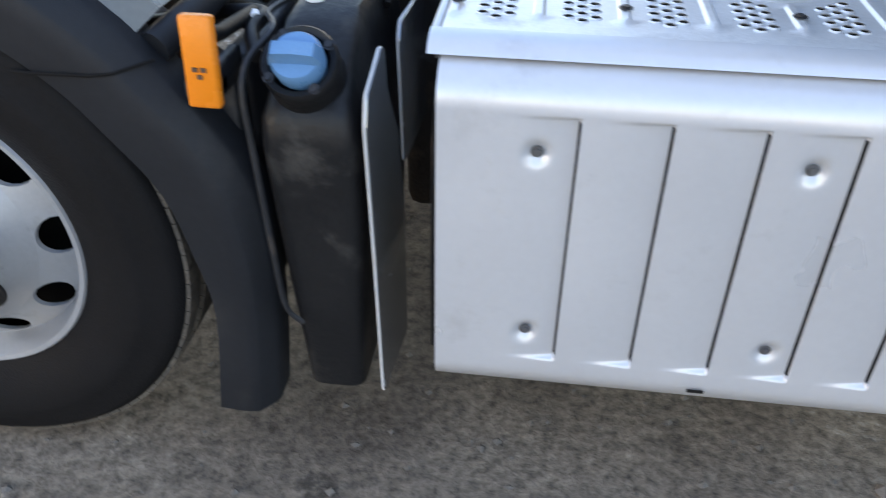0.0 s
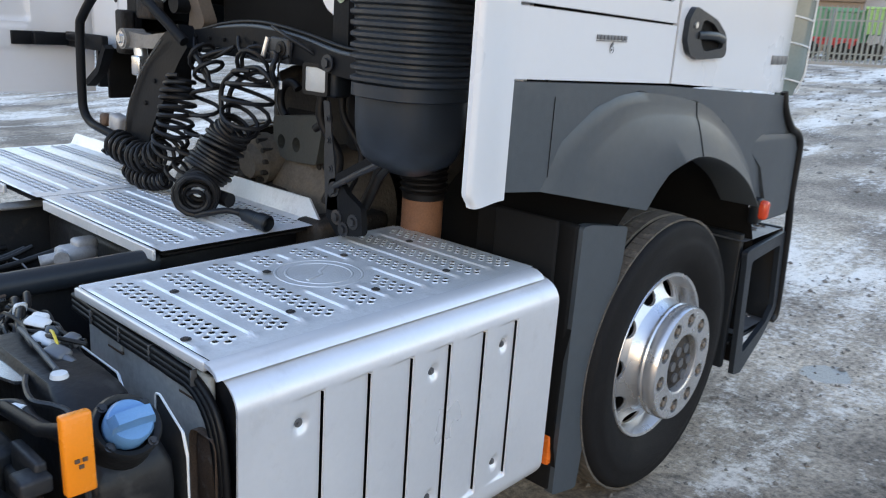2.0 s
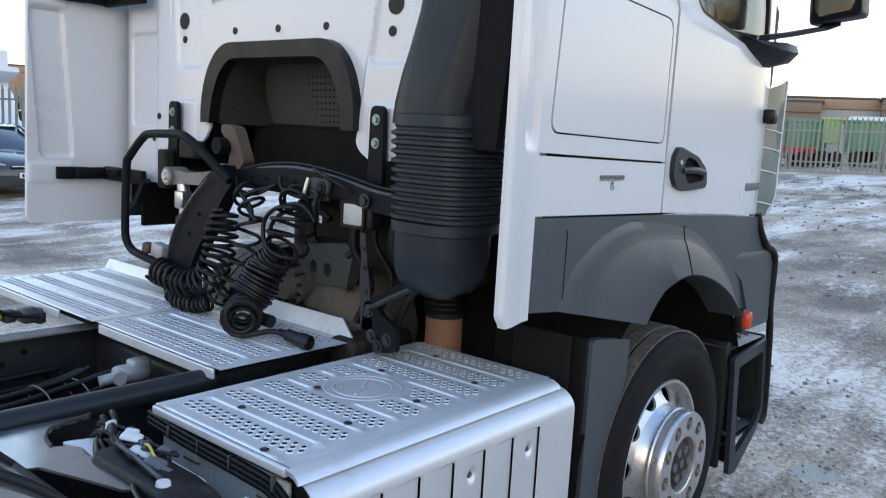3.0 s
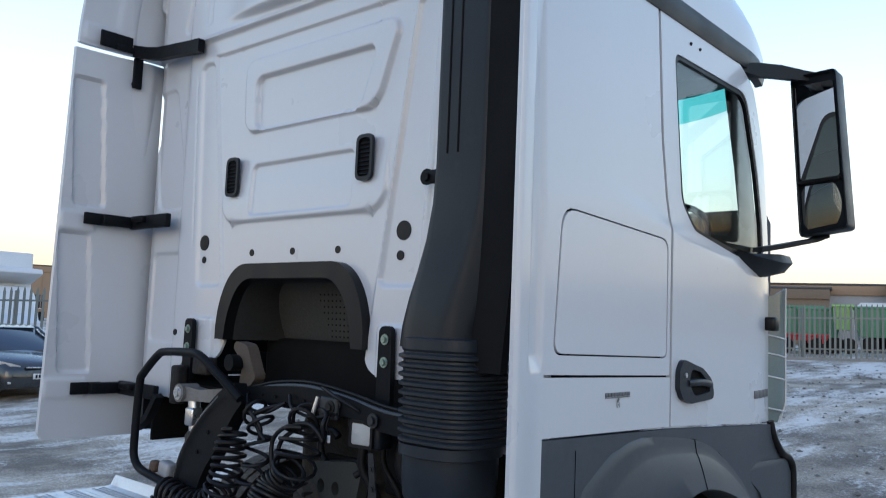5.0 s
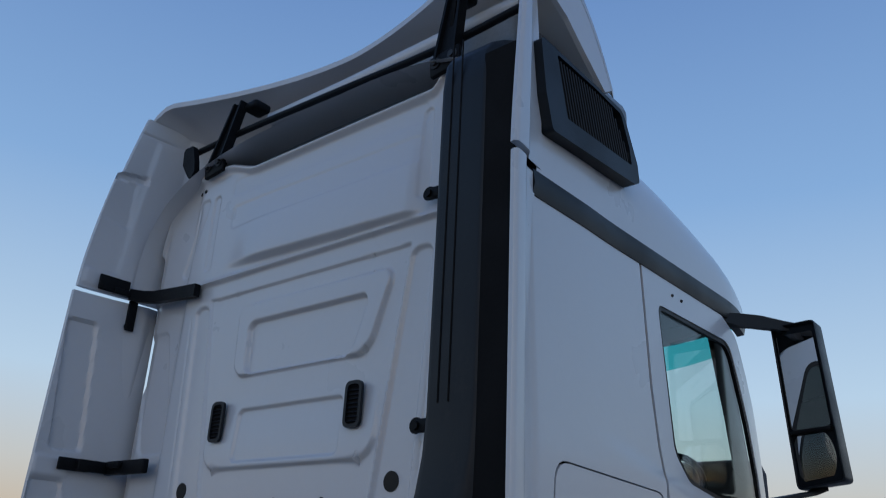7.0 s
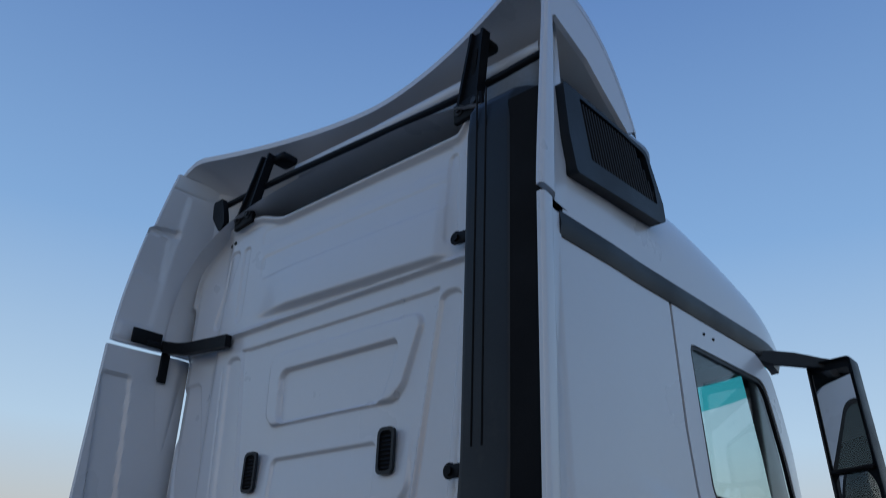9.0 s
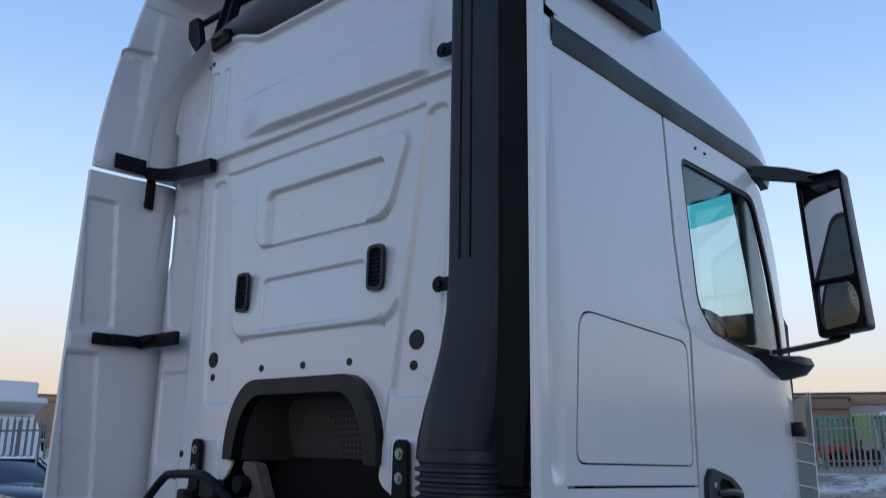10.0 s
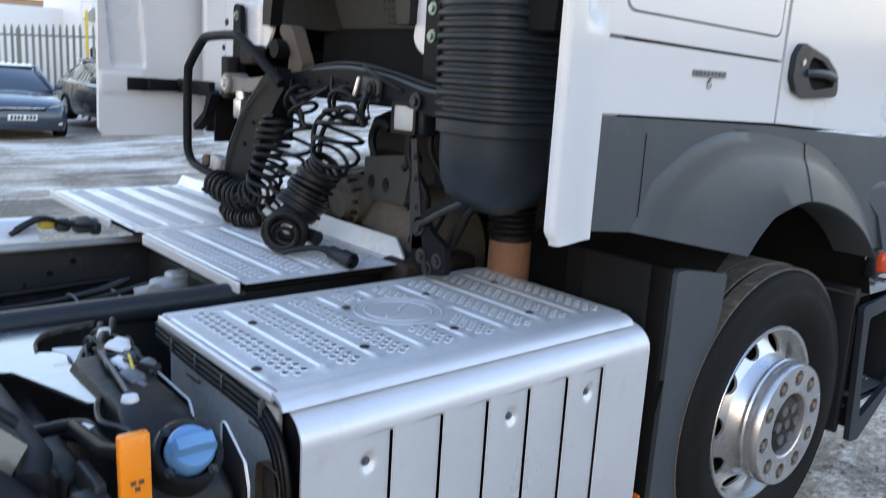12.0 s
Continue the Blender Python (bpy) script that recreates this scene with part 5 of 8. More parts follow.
# ---- rear wall fittings ----
for y in (0.41, -0.40):
    v = part("wall_vent", plate(round_poly([(-0.042, -0.083), (0.042, -0.083), (0.042, 0.083), (-0.042, 0.083)], 0.028), [round_poly([(-0.03, -0.07), (0.03, -0.07), (0.03, 0.07), (-0.03, 0.07)], 0.02)], 0.012, lambda u, v, w, y=y: Vector((BACK - 0.020 + w, y + u, 2.307 + v))), M_DARKPL, truck, "black louvred wall vent")
    bm = bmesh.new()
    for k in range(9):
        box(bm, (BACK - 0.012, y, 2.245 + 0.0155 * k), (0.010, 0.062, 0.004), 0, Euler((0, radians(35), 0)).to_matrix().to_4x4())
    part("slats", bm, M_BLACK, v, "", 0)
    part("vent_back", box(bmesh.new(), (BACK - 0.009, y, 2.307), (0.004, 0.07, 0.15)), M_VOID, v)
for y, z, r in ((0.633, 2.04, 0.034), (-0.583, 2.04, 0.034), (0.628, 1.965, 0.015), (-0.572, 1.955, 0.017), (0.276, 1.987, 0.014), (0.012, 1.986, 0.014), (-0.253, 1.984, 0.014), (0.80, 1.645, 0.014), (0.90, 1.545, 0.012), (0.795, 3.47, 0.010), (0.86, 3.48, 0.010)):
    x = BACK - wall_out(y, z)
    part("hole_plug", cyl(bmesh.new(), (x + 0.004, y, z), (x - 0.003, y, z), r, seg=20), M_BLACK, truck)
for y, zt, zb in ((0.622, 1.71, 1.44), (-0.575, 1.715, 1.40)):
    bm = plate(round_poly([(-0.036, zb), (0.034, zb), (0.029, zt), (-0.029, zt)], 0.028), [], 0.02, lambda u, v, w, y=y: Vector((BACK - 0.045 + w, y + u, v)))
    mount = part("cab_mount_bracket", bm, M_BLACKMET, truck, "black cab mount bracket with bolts")
    for z in (zt - 0.045, zt - 0.12):
        part("bolt", bolt(bmesh.new(), (BACK - 0.044, y, z), (-1, 0, 0), 0.0105, 0.012), M_ZINC, mount)


# ---- grey lower cladding, wheel arch, steps ----
bm = plate([(-0.955, 1.425), (-0.955, 1.165), (-0.80, 1.150), (-0.728, 1.271), (-0.57, 1.359), (-0.365, 1.394), (0.016, 1.356), (0.238, 1.285), (0.482, 1.142), (0.655, 0.97), (0.71, 0.86), (1.01, 0.86), (0.985, 1.15), (0.94, 1.20), (0.85, 1.24), (0.79, 1.357), (-0.19, 1.405)],
           [], 0.02, lambda u, v, w: Vector((u, -side_y(u, v) * (1 - ss(0.60, 0.85, u)) - 1.236 * ss(0.60, 0.85, u) - 0.004 + w, v)), CUT_X, (1.0, 1.1, 1.2, 1.3))
clad = part("lower_cladding", bm, M_GREY, truck, "grey plastic lower cladding", 30)
OUT = [(-0.80, 1.150), (-0.728, 1.271), (-0.57, 1.359), (-0.365, 1.394), (0.016, 1.356), (0.238, 1.285), (0.482, 1.142), (0.655, 0.97)]
INN = [(-0.29, 1.045), (-0.249, 1.087), (-0.20, 1.125), (-0.147, 1.152), (0.027, 1.178), (0.24, 1.137), (0.432, 1.057), (0.58, 0.95)]
o = smooth_path([(x, 0, z) for x, z in OUT], 6)
i_ = smooth_path([(x, 0, z) for x, z in INN], 6)
for a, b, nm in ((0, 24, "arch_flare"), (24, 42, "arch_flare")):
    bm = bmesh.new()
    secs = []
    for k in range(a, b + 1):
        p, q = o[k], i_[k]
        s = []
        for t, bulge in ((0.0, -0.004), (0.02, 0.003), (0.15, 0.006), (0.27, 0.009), (0.31, 0.012), (0.36, 0.017), (0.6, 0.031), (0.96, 0.048), (1.0, 0.040), (1.0, -0.10)):
            v = p.lerp(q, t)
            s.append((v.x, -1.236 - bulge, v.z))
        secs.append(s)
    loft(bm, secs, False, False)
    part(nm, bm, M_GREY, truck, "grey plastic wheel arch flare", 50)
bm = bmesh.new()
tube(bm, [(p.x, -1.2365 - w, p.z) for p, w in ((o[24].lerp(i_[24], t), w) for t, w in ((0.02, 0.003), (0.15, 0.006), (0.27, 0.009), (0.31, 0.012), (0.36, 0.017), (0.6, 0.031), (0.96, 0.048)))], 0.0022, 6)
part("flare_joint", bm, M_VOID, clad)
bm = plate(round_poly([(0.43, 1.222), (0.93, 1.205), (0.982, 1.14), (1.0, 0.87), (0.76, 0.87), (0.73, 0.95), (0.64, 1.09)], 0.02), [], 0.014, lambda u, v, w: Vector((u, -1.252 + w + 0.006 * ss(1.19, 1.222, v) + 0.015 * (1 - ss(0.45, 0.85, u)), v)), [0.45 + 0.05 * q for q in range(10)], (1.18, 1.19, 1.20, 1.21))
part("corner_panel", bm, M_GREY, truck, "grey bumper corner panel with a ledge", 40)
part("cladding_joint", box(bmesh.new(), (-0.775, -1.2402, 1.285), (0.0008, 0.002, 0.20)), M_VOID, clad)
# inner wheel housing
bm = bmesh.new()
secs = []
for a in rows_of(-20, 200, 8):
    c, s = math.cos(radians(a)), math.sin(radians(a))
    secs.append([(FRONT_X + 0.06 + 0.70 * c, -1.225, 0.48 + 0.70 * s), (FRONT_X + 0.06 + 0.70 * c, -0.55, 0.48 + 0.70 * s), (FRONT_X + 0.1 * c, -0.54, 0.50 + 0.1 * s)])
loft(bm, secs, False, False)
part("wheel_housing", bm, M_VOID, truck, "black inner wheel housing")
# flap behind the front wheel
bm = plate(round_poly([(-0.555, 0.17), (-0.42, 0.14), (-0.39, 0.45), (-0.362, 0.607), (-0.303, 0.87), (-0.296, 0.985), (-0.50, 1.018), (-0.548, 1.018)], 0.015), [], 0.03, lambda u, v, w: Vector((u, -1.225 + w, v)))
flap = part("front_mudguard_flap", bm, M_GREY, truck, "grey rear flap of the front mudguard", 30)
# added near-black plates for the dark gap between flap and equipment cover
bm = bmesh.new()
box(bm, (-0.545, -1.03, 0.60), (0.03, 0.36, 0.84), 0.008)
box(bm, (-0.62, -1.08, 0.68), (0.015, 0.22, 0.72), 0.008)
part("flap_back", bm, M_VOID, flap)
bm = bmesh.new()
box(bm, (-0.572, -1.185, 0.325), (0.022, 0.055, 0.10), 0.006)
part("side_reflector", bm, M_ORANGE, truck, "small orange side reflector")
# side lamp
bm = bmesh.new()
box(bm, (0.668, -1.268, 0.925), (0.045, 0.05, 0.075), 0.014)
lamp = part("side_marker_lamp", bm, M_REDLAMP, truck, "red-orange side marker lamp")
part("lamp_base", box(bmesh.new(), (0.668, -1.245, 0.918), (0.055, 0.04, 0.10), 0.008), M_DARKPL, lamp)
# steps
steps = part("step_well", box(bmesh.new(), (0.90, -1.00, 0.52), (0.36, 0.03, 0.66), 0.01), M_DARKPL, truck, "dark plastic entry step well")
part("well_side", box(bmesh.new(), (0.70, -1.105, 0.52), (0.03, 0.20, 0.58), 0.01), M_DARKPL, steps)
part("well_side", box(bmesh.new(), (1.07, -1.116, 0.56), (0.03, 0.22, 0.46), 0.008), M_DARKPL, steps)
part("well_floor", box(bmesh.new(), (0.90, -1.11, 0.335), (0.36, 0.20, 0.015), 0.004), M_DARKPL, steps)
part("well_front", box(bmesh.new(), (1.075, -1.11, 0.40), (0.02, 0.22, 0.16), 0.004), M_DARKPL, steps)
FRAME = [(0.650, 0.752, 0.02), (1.060, 0.778, 0.02), (1.105, 0.42, 0.05), (0.985, 0.31, 0.05), (0.80, 0.195, 0.02), (0.722, 0.205, 0.015), (0.695, 0.46, 0.05), (0.665, 0.70, 0.03)]
OPEN = [(0.720, 0.700, 0.02), (1.010, 0.725, 0.02), (1.060, 0.44, 0.03), (1.000, 0.375, 0.03), (0.785, 0.285, 0.02), (0.745, 0.45, 0.03)]
part("step_frame", plate(round_poly(FRAME), [round_poly(OPEN)], 0.022, lambda u, v, w: Vector((u, -1.247 + w, v))), M_DUCT, steps, "dark grey step frame", 30)
for z, x0 in ((0.785, 0.66), (0.372, 0.74)):
    bm = tread(x0, 1.05, -1.225, -1.01, z, 4, 3, 0.018, None, r=0.010, collar=0.006)
    part("step_tread", bm, M_SHIELD, steps, "dark punched steel step tread", 20)
bm = bmesh.new()
tube(bm, smooth_path([(0.79, -1.230, 1.37), (0.81, -1.24, 1.30), (0.87, -1.25, 1.235), (0.955, -1.255, 1.200), (0.998, -1.255, 1.14), (1.018, -1.25, 0.948), (1.060, -1.25, 0.786), (1.118, -1.245, 0.42), (1.09, -1.24, 0.36)], 5), 0.016, 8)
part("bumper_edge", bm, M_BLACK, truck, "black edge trim of the bumper corner")
# ---- door details ----
HANDLE = [(-0.138, 1.540, 0.03), (-0.136, 1.602, 0.03), (-0.104, 1.640, 0.03), (0.054, 1.606, 0.08), (0.132, 1.564, 0.05), (0.156, 1.494, 0.03), (-0.044, 1.484, 0.06), (-0.108, 1.500, 0.04)]
BOWL = [(-0.060, 1.560, 0.03), (-0.044, 1.606, 0.03), (0.03, 1.594, 0.06), (0.108, 1.552, 0.03), (0.118, 1.522, 0.02), (-0.02, 1.508, 0.05)]
bm = plate(round_poly(HANDLE), [round_poly(BOWL)], 0.022, lambda u, v, w: flank(u, v, w - 0.018))
h = part("door_handle", bm, M_DUCT, door_near, "dark grey door handle in a recessed bowl")
part("handle_bowl", plate(round_poly(BOWL), [], 0.004, lambda u, v, w: flank(u, v, w - 0.002)), M_VOID, truck)
bm = bmesh.new()
tube(bm, smooth_path([flank(-0.066, 1.556, -0.012), flank(-0.02, 1.558, -0.020), flank(0.05, 1.556, -0.022), flank(0.118, 1.548, -0.014)], 4), 0.0135, 10)
part("door_grip", bm, M_DUCT, truck, "dark grey grip bar of the door handle")
part("door_lock", cyl(bmesh.new(), flank(-0.092, 1.585, -0.016), flank(-0.092, 1.585, -0.022), 0.009, seg=14), M_CHROME, truck)
# badge and figures as plain bars
badge = part("badge", box(bmesh.new(), flank(-0.535, 1.5255, -0.002), (0.150, 0.004, 0.0022), 0.0005), M_SHIELD, truck, "small grey badge of plain bars")
for k in range(9):
    part("badge_bar", box(bmesh.new(), flank(-0.603 + 0.017 * k, 1.5345, -0.002), (0.013, 0.004, 0.012), 0.001), M_SHIELD, badge)
text = new("digit_text", bpy.data.curves.new("digit_text", "FONT"))
text.data.body, text.data.size, text.data.extrude, text.data.align_x = "6", 0.036, 0.001, "CENTER"
text.data.offset = 0.0016
me = bpy.data.meshes.new_from_object(text)
bpy.data.objects.remove(text)
me.materials.append(M_SHIELD)
digit = new("badge_digit", me)
digit.parent = badge
digit.matrix_world = Matrix.Translation(flank(-0.535, 1.496, -0.004)) @ Euler((radians(90), 0, 0)).to_matrix().to_4x4()
for k in range(4):
    part("figure_bar", box(bmesh.new(), flank(0.615 + 0.054 * k, 1.489, -0.002), (0.044, 0.004, 0.032), 0.001), M_SHIELD, truck)
# mirror foot and corner deflector
bm = bmesh.new()
secs = []
for x, w, z0, z1 in ((0.40, 0.01, 2.055, 2.065), (0.52, 0.05, 2.010, 2.066), (0.66, 0.10, 1.975, 2.075), (0.78, 0.12, 1.985, 2.075), (0.86, 0.09, 2.02, 2.07)):
    y = -side_y(x, 2.05)
    secs.append([(x, y + 0.01, z0), (x, y - w * 0.7, z0 + 0.02), (x, y - w, (z0 + z1) / 2 + 0.015), (x, y - w * 0.9, z1), (x, y + 0.01, z1)])
loft(bm, secs)
part("mirror_foot", bm, M_DARKPL, truck, "black mirror foot below the window")
bm = field(rows_of(0, 1, 0.1), rows_of(1.350, 1.90, 0.025), lambda u, z: (0.865 + 0.115 * u, -1.172 - 0.055 * math.sin(u * 1.7) * (1 - 0.55 * (1 - ss(1.35, 1.44, z))), z + 0.05 * u * ss(1.78, 1.90, z)))
blade = part("corner_deflector", thicken(bm, (0, 0.006, 0)), M_TRANS, truck, "clear ribbed plastic corner air deflector")
part("blade_edge", tube(bmesh.new(), [(0.982, -1.206, 1.36), (0.982, -1.229, 1.44), (0.982, -1.229, 1.80), (0.982, -1.229, 1.95)], 0.0035, 6), M_WHITEPL, blade)
for z in (1.42, 1.56, 1.66, 1.74):
    part("blade_rib", tube(bmesh.new(), [(0.868, -1.178, z), (0.925, -1.222, z - 0.012), (0.978, -1.232, z - 0.02)], 0.003, 6), M_WHITEPL, blade)
part("door_catch", box(bmesh.new(), (0.79, -1.235, 1.785), (0.06, 0.05, 0.06), 0.01), M_BLACK, truck, "small black catch on the door edge")
for x in (0.02, 0.10):
    part("door_stud", cyl(bmesh.new(), flank(x, 2.815, 0.002), flank(x, 2.812, -0.002), 0.008, seg=12), M_BLACK, door_near)

# ---- mirror ----
def mloc(w, u, v):
    """Mirror space: w forward from the mouth, u from the outer (-) to the inner (+) side, v up from the middle; the face is turned to the driver."""
    return Vector((0.76 + w + 0.17 * u, -1.434 + u + 0.045 * v, 2.505 + v))


def mface(w, u, v):
    """The mouth and the glass are turned further inwards than the shell."""
    return mloc(w + 0.20 * (u - 0.095), u, v)


bm = bmesh.new()
secs = []
for w, ku, kv in ((0.016, 0.90, 0.970), (-0.004, 0.93, 0.982), (-0.008, 0.98, 0.995), (0.002, 1.0, 1.0), (0.05, 1.0, 0.995), (0.095, 0.86, 0.96), (0.12, 0.55, 0.84)):
    pts = round_poly([(-0.124 * ku, -0.330 * kv), (0.094 * ku, -0.352 * kv), (0.102 * ku, 0.355 * kv), (-0.106 * ku, 0.343 * kv)], 0.022, 5)
    secs.append([(mface if w < 0.03 else mloc)(w, p[0], p[1]) for p in pts])
loft(bm, secs)
mirror = part("wing_mirror", bm, M_DARKPL, truck, "tall black wing mirror housing", 40)
for pts, dome in (([(-0.096, -0.105), (0.082, -0.105), (0.086, 0.312), (-0.086, 0.300)], 0.0), ([(-0.100, -0.298), (0.078, -0.318), (0.082, -0.128), (-0.097, -0.128)], 0.9)):
    pts = round_poly(pts, 0.016)
    glass_cuts = [q * 0.012 for q in range(-7, 8)] if dome else ()
    part("mirror_glass", plate(pts, [], 0.004, lambda u, v, w: mface(0.008 + w + dome * (u * u + 0.6 * (v + 0.22) ** 2), u, v), glass_cuts, [-0.30 + 0.02 * q for q in range(9)] if dome else ()), M_MIRROR, mirror, "mirror glass", 60)
part("mirror_bezel", box(bmesh.new(), mface(0.006, -0.004, -0.116), (0.022, 0.20, 0.018), 0.005, Euler((0, 0, radians(-20))).to_matrix().to_4x4()), M_BLACK, mirror)
bm = bmesh.new()
loft(bm, [[(x, y - a, z - b), (x, y + a, z - b), (x, y + a, z + b), (x, y - a, z + b)] for x, y, z, a, b in ((0.55, -1.17, 2.872, 0.02, 0.018), (0.62, -1.22, 2.870, 0.02, 0.030), (0.68, -1.29, 2.865, 0.022, 0.028), (0.76, -1.37, 2.853, 0.02, 0.022), (0.81, -1.46, 2.84, 0.02, 0.012))])
part("mirror_arm", bm, M_DARKPL, mirror, "black upper mirror arm")
bm = bmesh.new()
loft(bm, [[(x, y - a, z - b), (x, y + a, z - b), (x, y + a, z + b), (x, y - a, z + b)] for x, y, z, a, b in ((0.62, -1.235, 2.092, 0.02, 0.011), (0.70, -1.30, 2.112, 0.02, 0.010), (0.78, -1.41, 2.142, 0.02, 0.008), (0.80, -1.45, 2.165, 0.02, 0.012))])
part("mirror_arm", bm, M_DARKPL, mirror, "black lower mirror arm")

# ---- second axle mudguard ----
def arc(r, a):
    return (MID_X + r * math.cos(radians(a)), 0.47 + r * math.sin(radians(a)))


inner_edge = [(-2.115, 0.17), (-2.088, 0.40), (-2.105, 0.52), (-2.138, 0.645)] + [arc(0.488, a) for a in (34, 46, 60, 75, 90, 110, 130, 150)]
outer_edge = [(-2.0, 0.18), (-1.982, 0.40), (-1.984, 0.60), (-2.020, 0.725)] + [arc(0.626, a) for a in (38, 48, 61, 75, 90, 110, 130, 150)]
pi_, po = smooth_path([(x, 0, z) for x, z in inner_edge], 4), smooth_path([(x, 0, z) for x, z in outer_edge], 4)
bm = bmesh.new()
secs = []
for p, q in zip(pi_, po):
    secs.append([(p.x, -1.10, p.z), (p.x, -1.235, p.z), (p.x * 0.97 + q.x * 0.03, -1.252, p.z * 0.97 + q.z * 0.03), ((p.x + q.x) / 2, -1.260, (p.z + q.z) / 2), (p.x * 0.27 + q.x * 0.73, -1.259, p.z * 0.27 + q.z * 0.73), (p.x * 0.23 + q.x * 0.77, -1.254, p.z * 0.23 + q.z * 0.77), (p.x * 0.04 + q.x * 0.96, -1.232, p.z * 0.04 + q.z * 0.96), (q.x, -1.222, q.z), (q.x, -1.16, q.z)])
loft(bm, secs, False, False)
guard = part("mudguard", bm, M_FENDER, truck, "dark plastic mudguard over the second axle", 50)
bm = bmesh.new()
secs = []
for a in rows_of(42.5, 150, 4):
    x, z = arc(0.622, a)
    x2, z2 = arc(0.668, a)
    secs.append([(x, -1.20, z), (x2, -1.17, z2), (x2 + 0.0, -0.72, z2), (x, -0.70, z)])
loft(bm, secs, False, False)
part("mudguard_top", bm, M_GOLD, guard, "glossy dark mudguard top with dust", 40)
bm = bmesh.new()
secs = []
for a in rows_of(28, 150, 4):
    x, z = arc(0.60, a)
    x2, z2 = arc(0.66, a)
    secs.append([(x, 1.24, z), (x2, 1.20, z2), (x2, 0.72, z2), (x, 0.70, z)])
loft(bm, secs, False, False)
part("mudguard", bm, M_GOLD, truck, "glossy dark mudguard over the far wheel", 40)
bm = bmesh.new()
for y, r in ((-1.10, 0.011), (-1.085, 0.011), (-0.80, 0.009)):
    tube(bm, [(MID_X + 0.671 * math.cos(radians(a)), y, 0.47 + 0.671 * math.sin(radians(a))) for a in rows_of(43, 150, 5)], r, 8)
part("mudguard_rib", bm, M_FENDER, guard, "dark ribs on the mudguard top")
part("mudguard_joint", tube(bmesh.new(), [(-2.325, -1.2545, 0.846), (-2.29, -1.2615, 0.848), (-2.20, -1.2625, 0.850), (-2.165, -1.260, 0.854), (-2.112, -1.228, 0.866)], 0.0028, 6), M_VOID, guard)
bm = bmesh.new()
box(bm, (-2.03, -1.17, 0.83), (0.02, 0.10, 0.05), 0.006)
box(bm, (-2.045, -1.215, 0.825), (0.05, 0.05, 0.03), 0.006)
part("marker_bracket", bm, M_CHASSIS, truck, "dark steel marker bracket")
bm = tube(bmesh.new(), [(*arc(0.63, 39.5)[:1], -1.195, arc(0.63, 39.5)[1]), (*arc(0.655, 39.5)[:1], -1.15, arc(0.655, 39.5)[1]), (*arc(0.655, 39.5)[:1], -0.72, arc(0.655, 39.5)[1])], 0.026, 12)
part("rolled_end", bm, M_FENDER, guard, "rolled front end of the mudguard top")
bm = box(bmesh.new(), (-1.74, -0.43, 0.405), (0.26, 0.20, 0.43), 0.035)
part("muddy_casting", bm, M_GRIME, truck, "muddy dark casting below the chassis rail")
bm = bmesh.new()
box(bm, (-2.04, -0.93, 0.60), (0.05, 0.36, 0.46), 0.012)
box(bm, (-2.035, -1.14, 0.70), (0.03, 0.06, 0.22), 0.008)
part("tank_console", bm, M_CHASSIS, truck, "dark steel console that carries the tank")
# amber marker
am = Matrix.Translation((-2.008, -1.300, 0.899)) @ Euler((radians(-4), radians(0.5), 0)).to_matrix().to_4x4()
bm = box(bmesh.new(), am.translation, (0.046, 0.020, 0.128), 0.005, am.to_3x3().to_4x4())
amber = part("amber_marker", bm, M_AMBER, truck, "bright amber side marker reflector")
for dx, dz in ((-0.006, 0.004), (0.006, 0.004), (0.0, -0.006)):
    p = am @ Vector((dx, -0.0115, dz - 0.012))
    part("marker_mark", box(bmesh.new(), p, (0.007, 0.002, 0.006), 0, am.to_3x3().to_4x4()), M_RUST, amber)
part("marker_arm", tube(bmesh.new(), [(-2.012, -1.285, 0.93), (-2.02, -1.20, 0.90), (-2.02, -1.05, 0.88)], 0.012, 8), M_BLACKMET, truck)

# ---- urea tank with blue cap ----
bm = bmesh.new()
secs = []
for z, x0, x1, y0 in ((0.215, -1.925, -1.845, -1.20), (0.235, -1.938, -1.832, -1.225), (0.40, -1.947, -1.825, -1.235), (0.62, -1.962, -1.815, -1.24), (0.74, -1.965, -1.815, -1.25), (0.785, -1.962, -1.818, -1.248), (0.81, -1.955, -1.825, -1.232), (0.85, -1.955, -1.83, -1.18), (0.885, -1.955, -1.835, -1.11), (0.90, -1.945, -1.845, -1.07)):
    pts = round_poly([(x0, y0), (x1, y0), (x1, -0.78), (x0, -0.78)], 0.03, 4)
    secs.append([(p[0], p[1], z) for p in pts])
loft(bm, secs)
tank = part("urea_tank", bm, M_TANKPL, truck, "black plastic urea tank with scuffed front", 40)
nm = Matrix.Translation((-1.895, -1.207, 0.852)) @ Euler((radians(42), 0, 0)).to_matrix().to_4x4()
bm = bmesh.new()
revolve(bm, [(0.060, -0.05), (0.056, 0.015), (0.058, 0.030), (0.054, 0.036), (0.045, 0.032), (0.043, 0.018)], nm, 36)
part("filler_neck", bm, M_TANKPL, tank)
bm = bmesh.new()
revolve(bm, [(0.038, 0.020), (0.039, 0.048), (0.035, 0.055), (0.0, 0.057)], nm, 36)
rows = []
for x, k in ((-0.037, 0.3), (-0.030, 0.85), (0.0, 1.0), (0.030, 0.85), (0.037, 0.3)):
    rows.append([nm @ Vector((x, -0.016, 0.05)), nm @ Vector((x, -0.010, 0.052 + 0.026 * k)), nm @ Vector((x, 0.010, 0.052 + 0.026 * k)), nm @ Vector((x, 0.016, 0.05))])
loft(bm, rows)
part("blue_filler_cap", bm, M_BLUE, tank, "light blue filler cap with grip bar", 40)
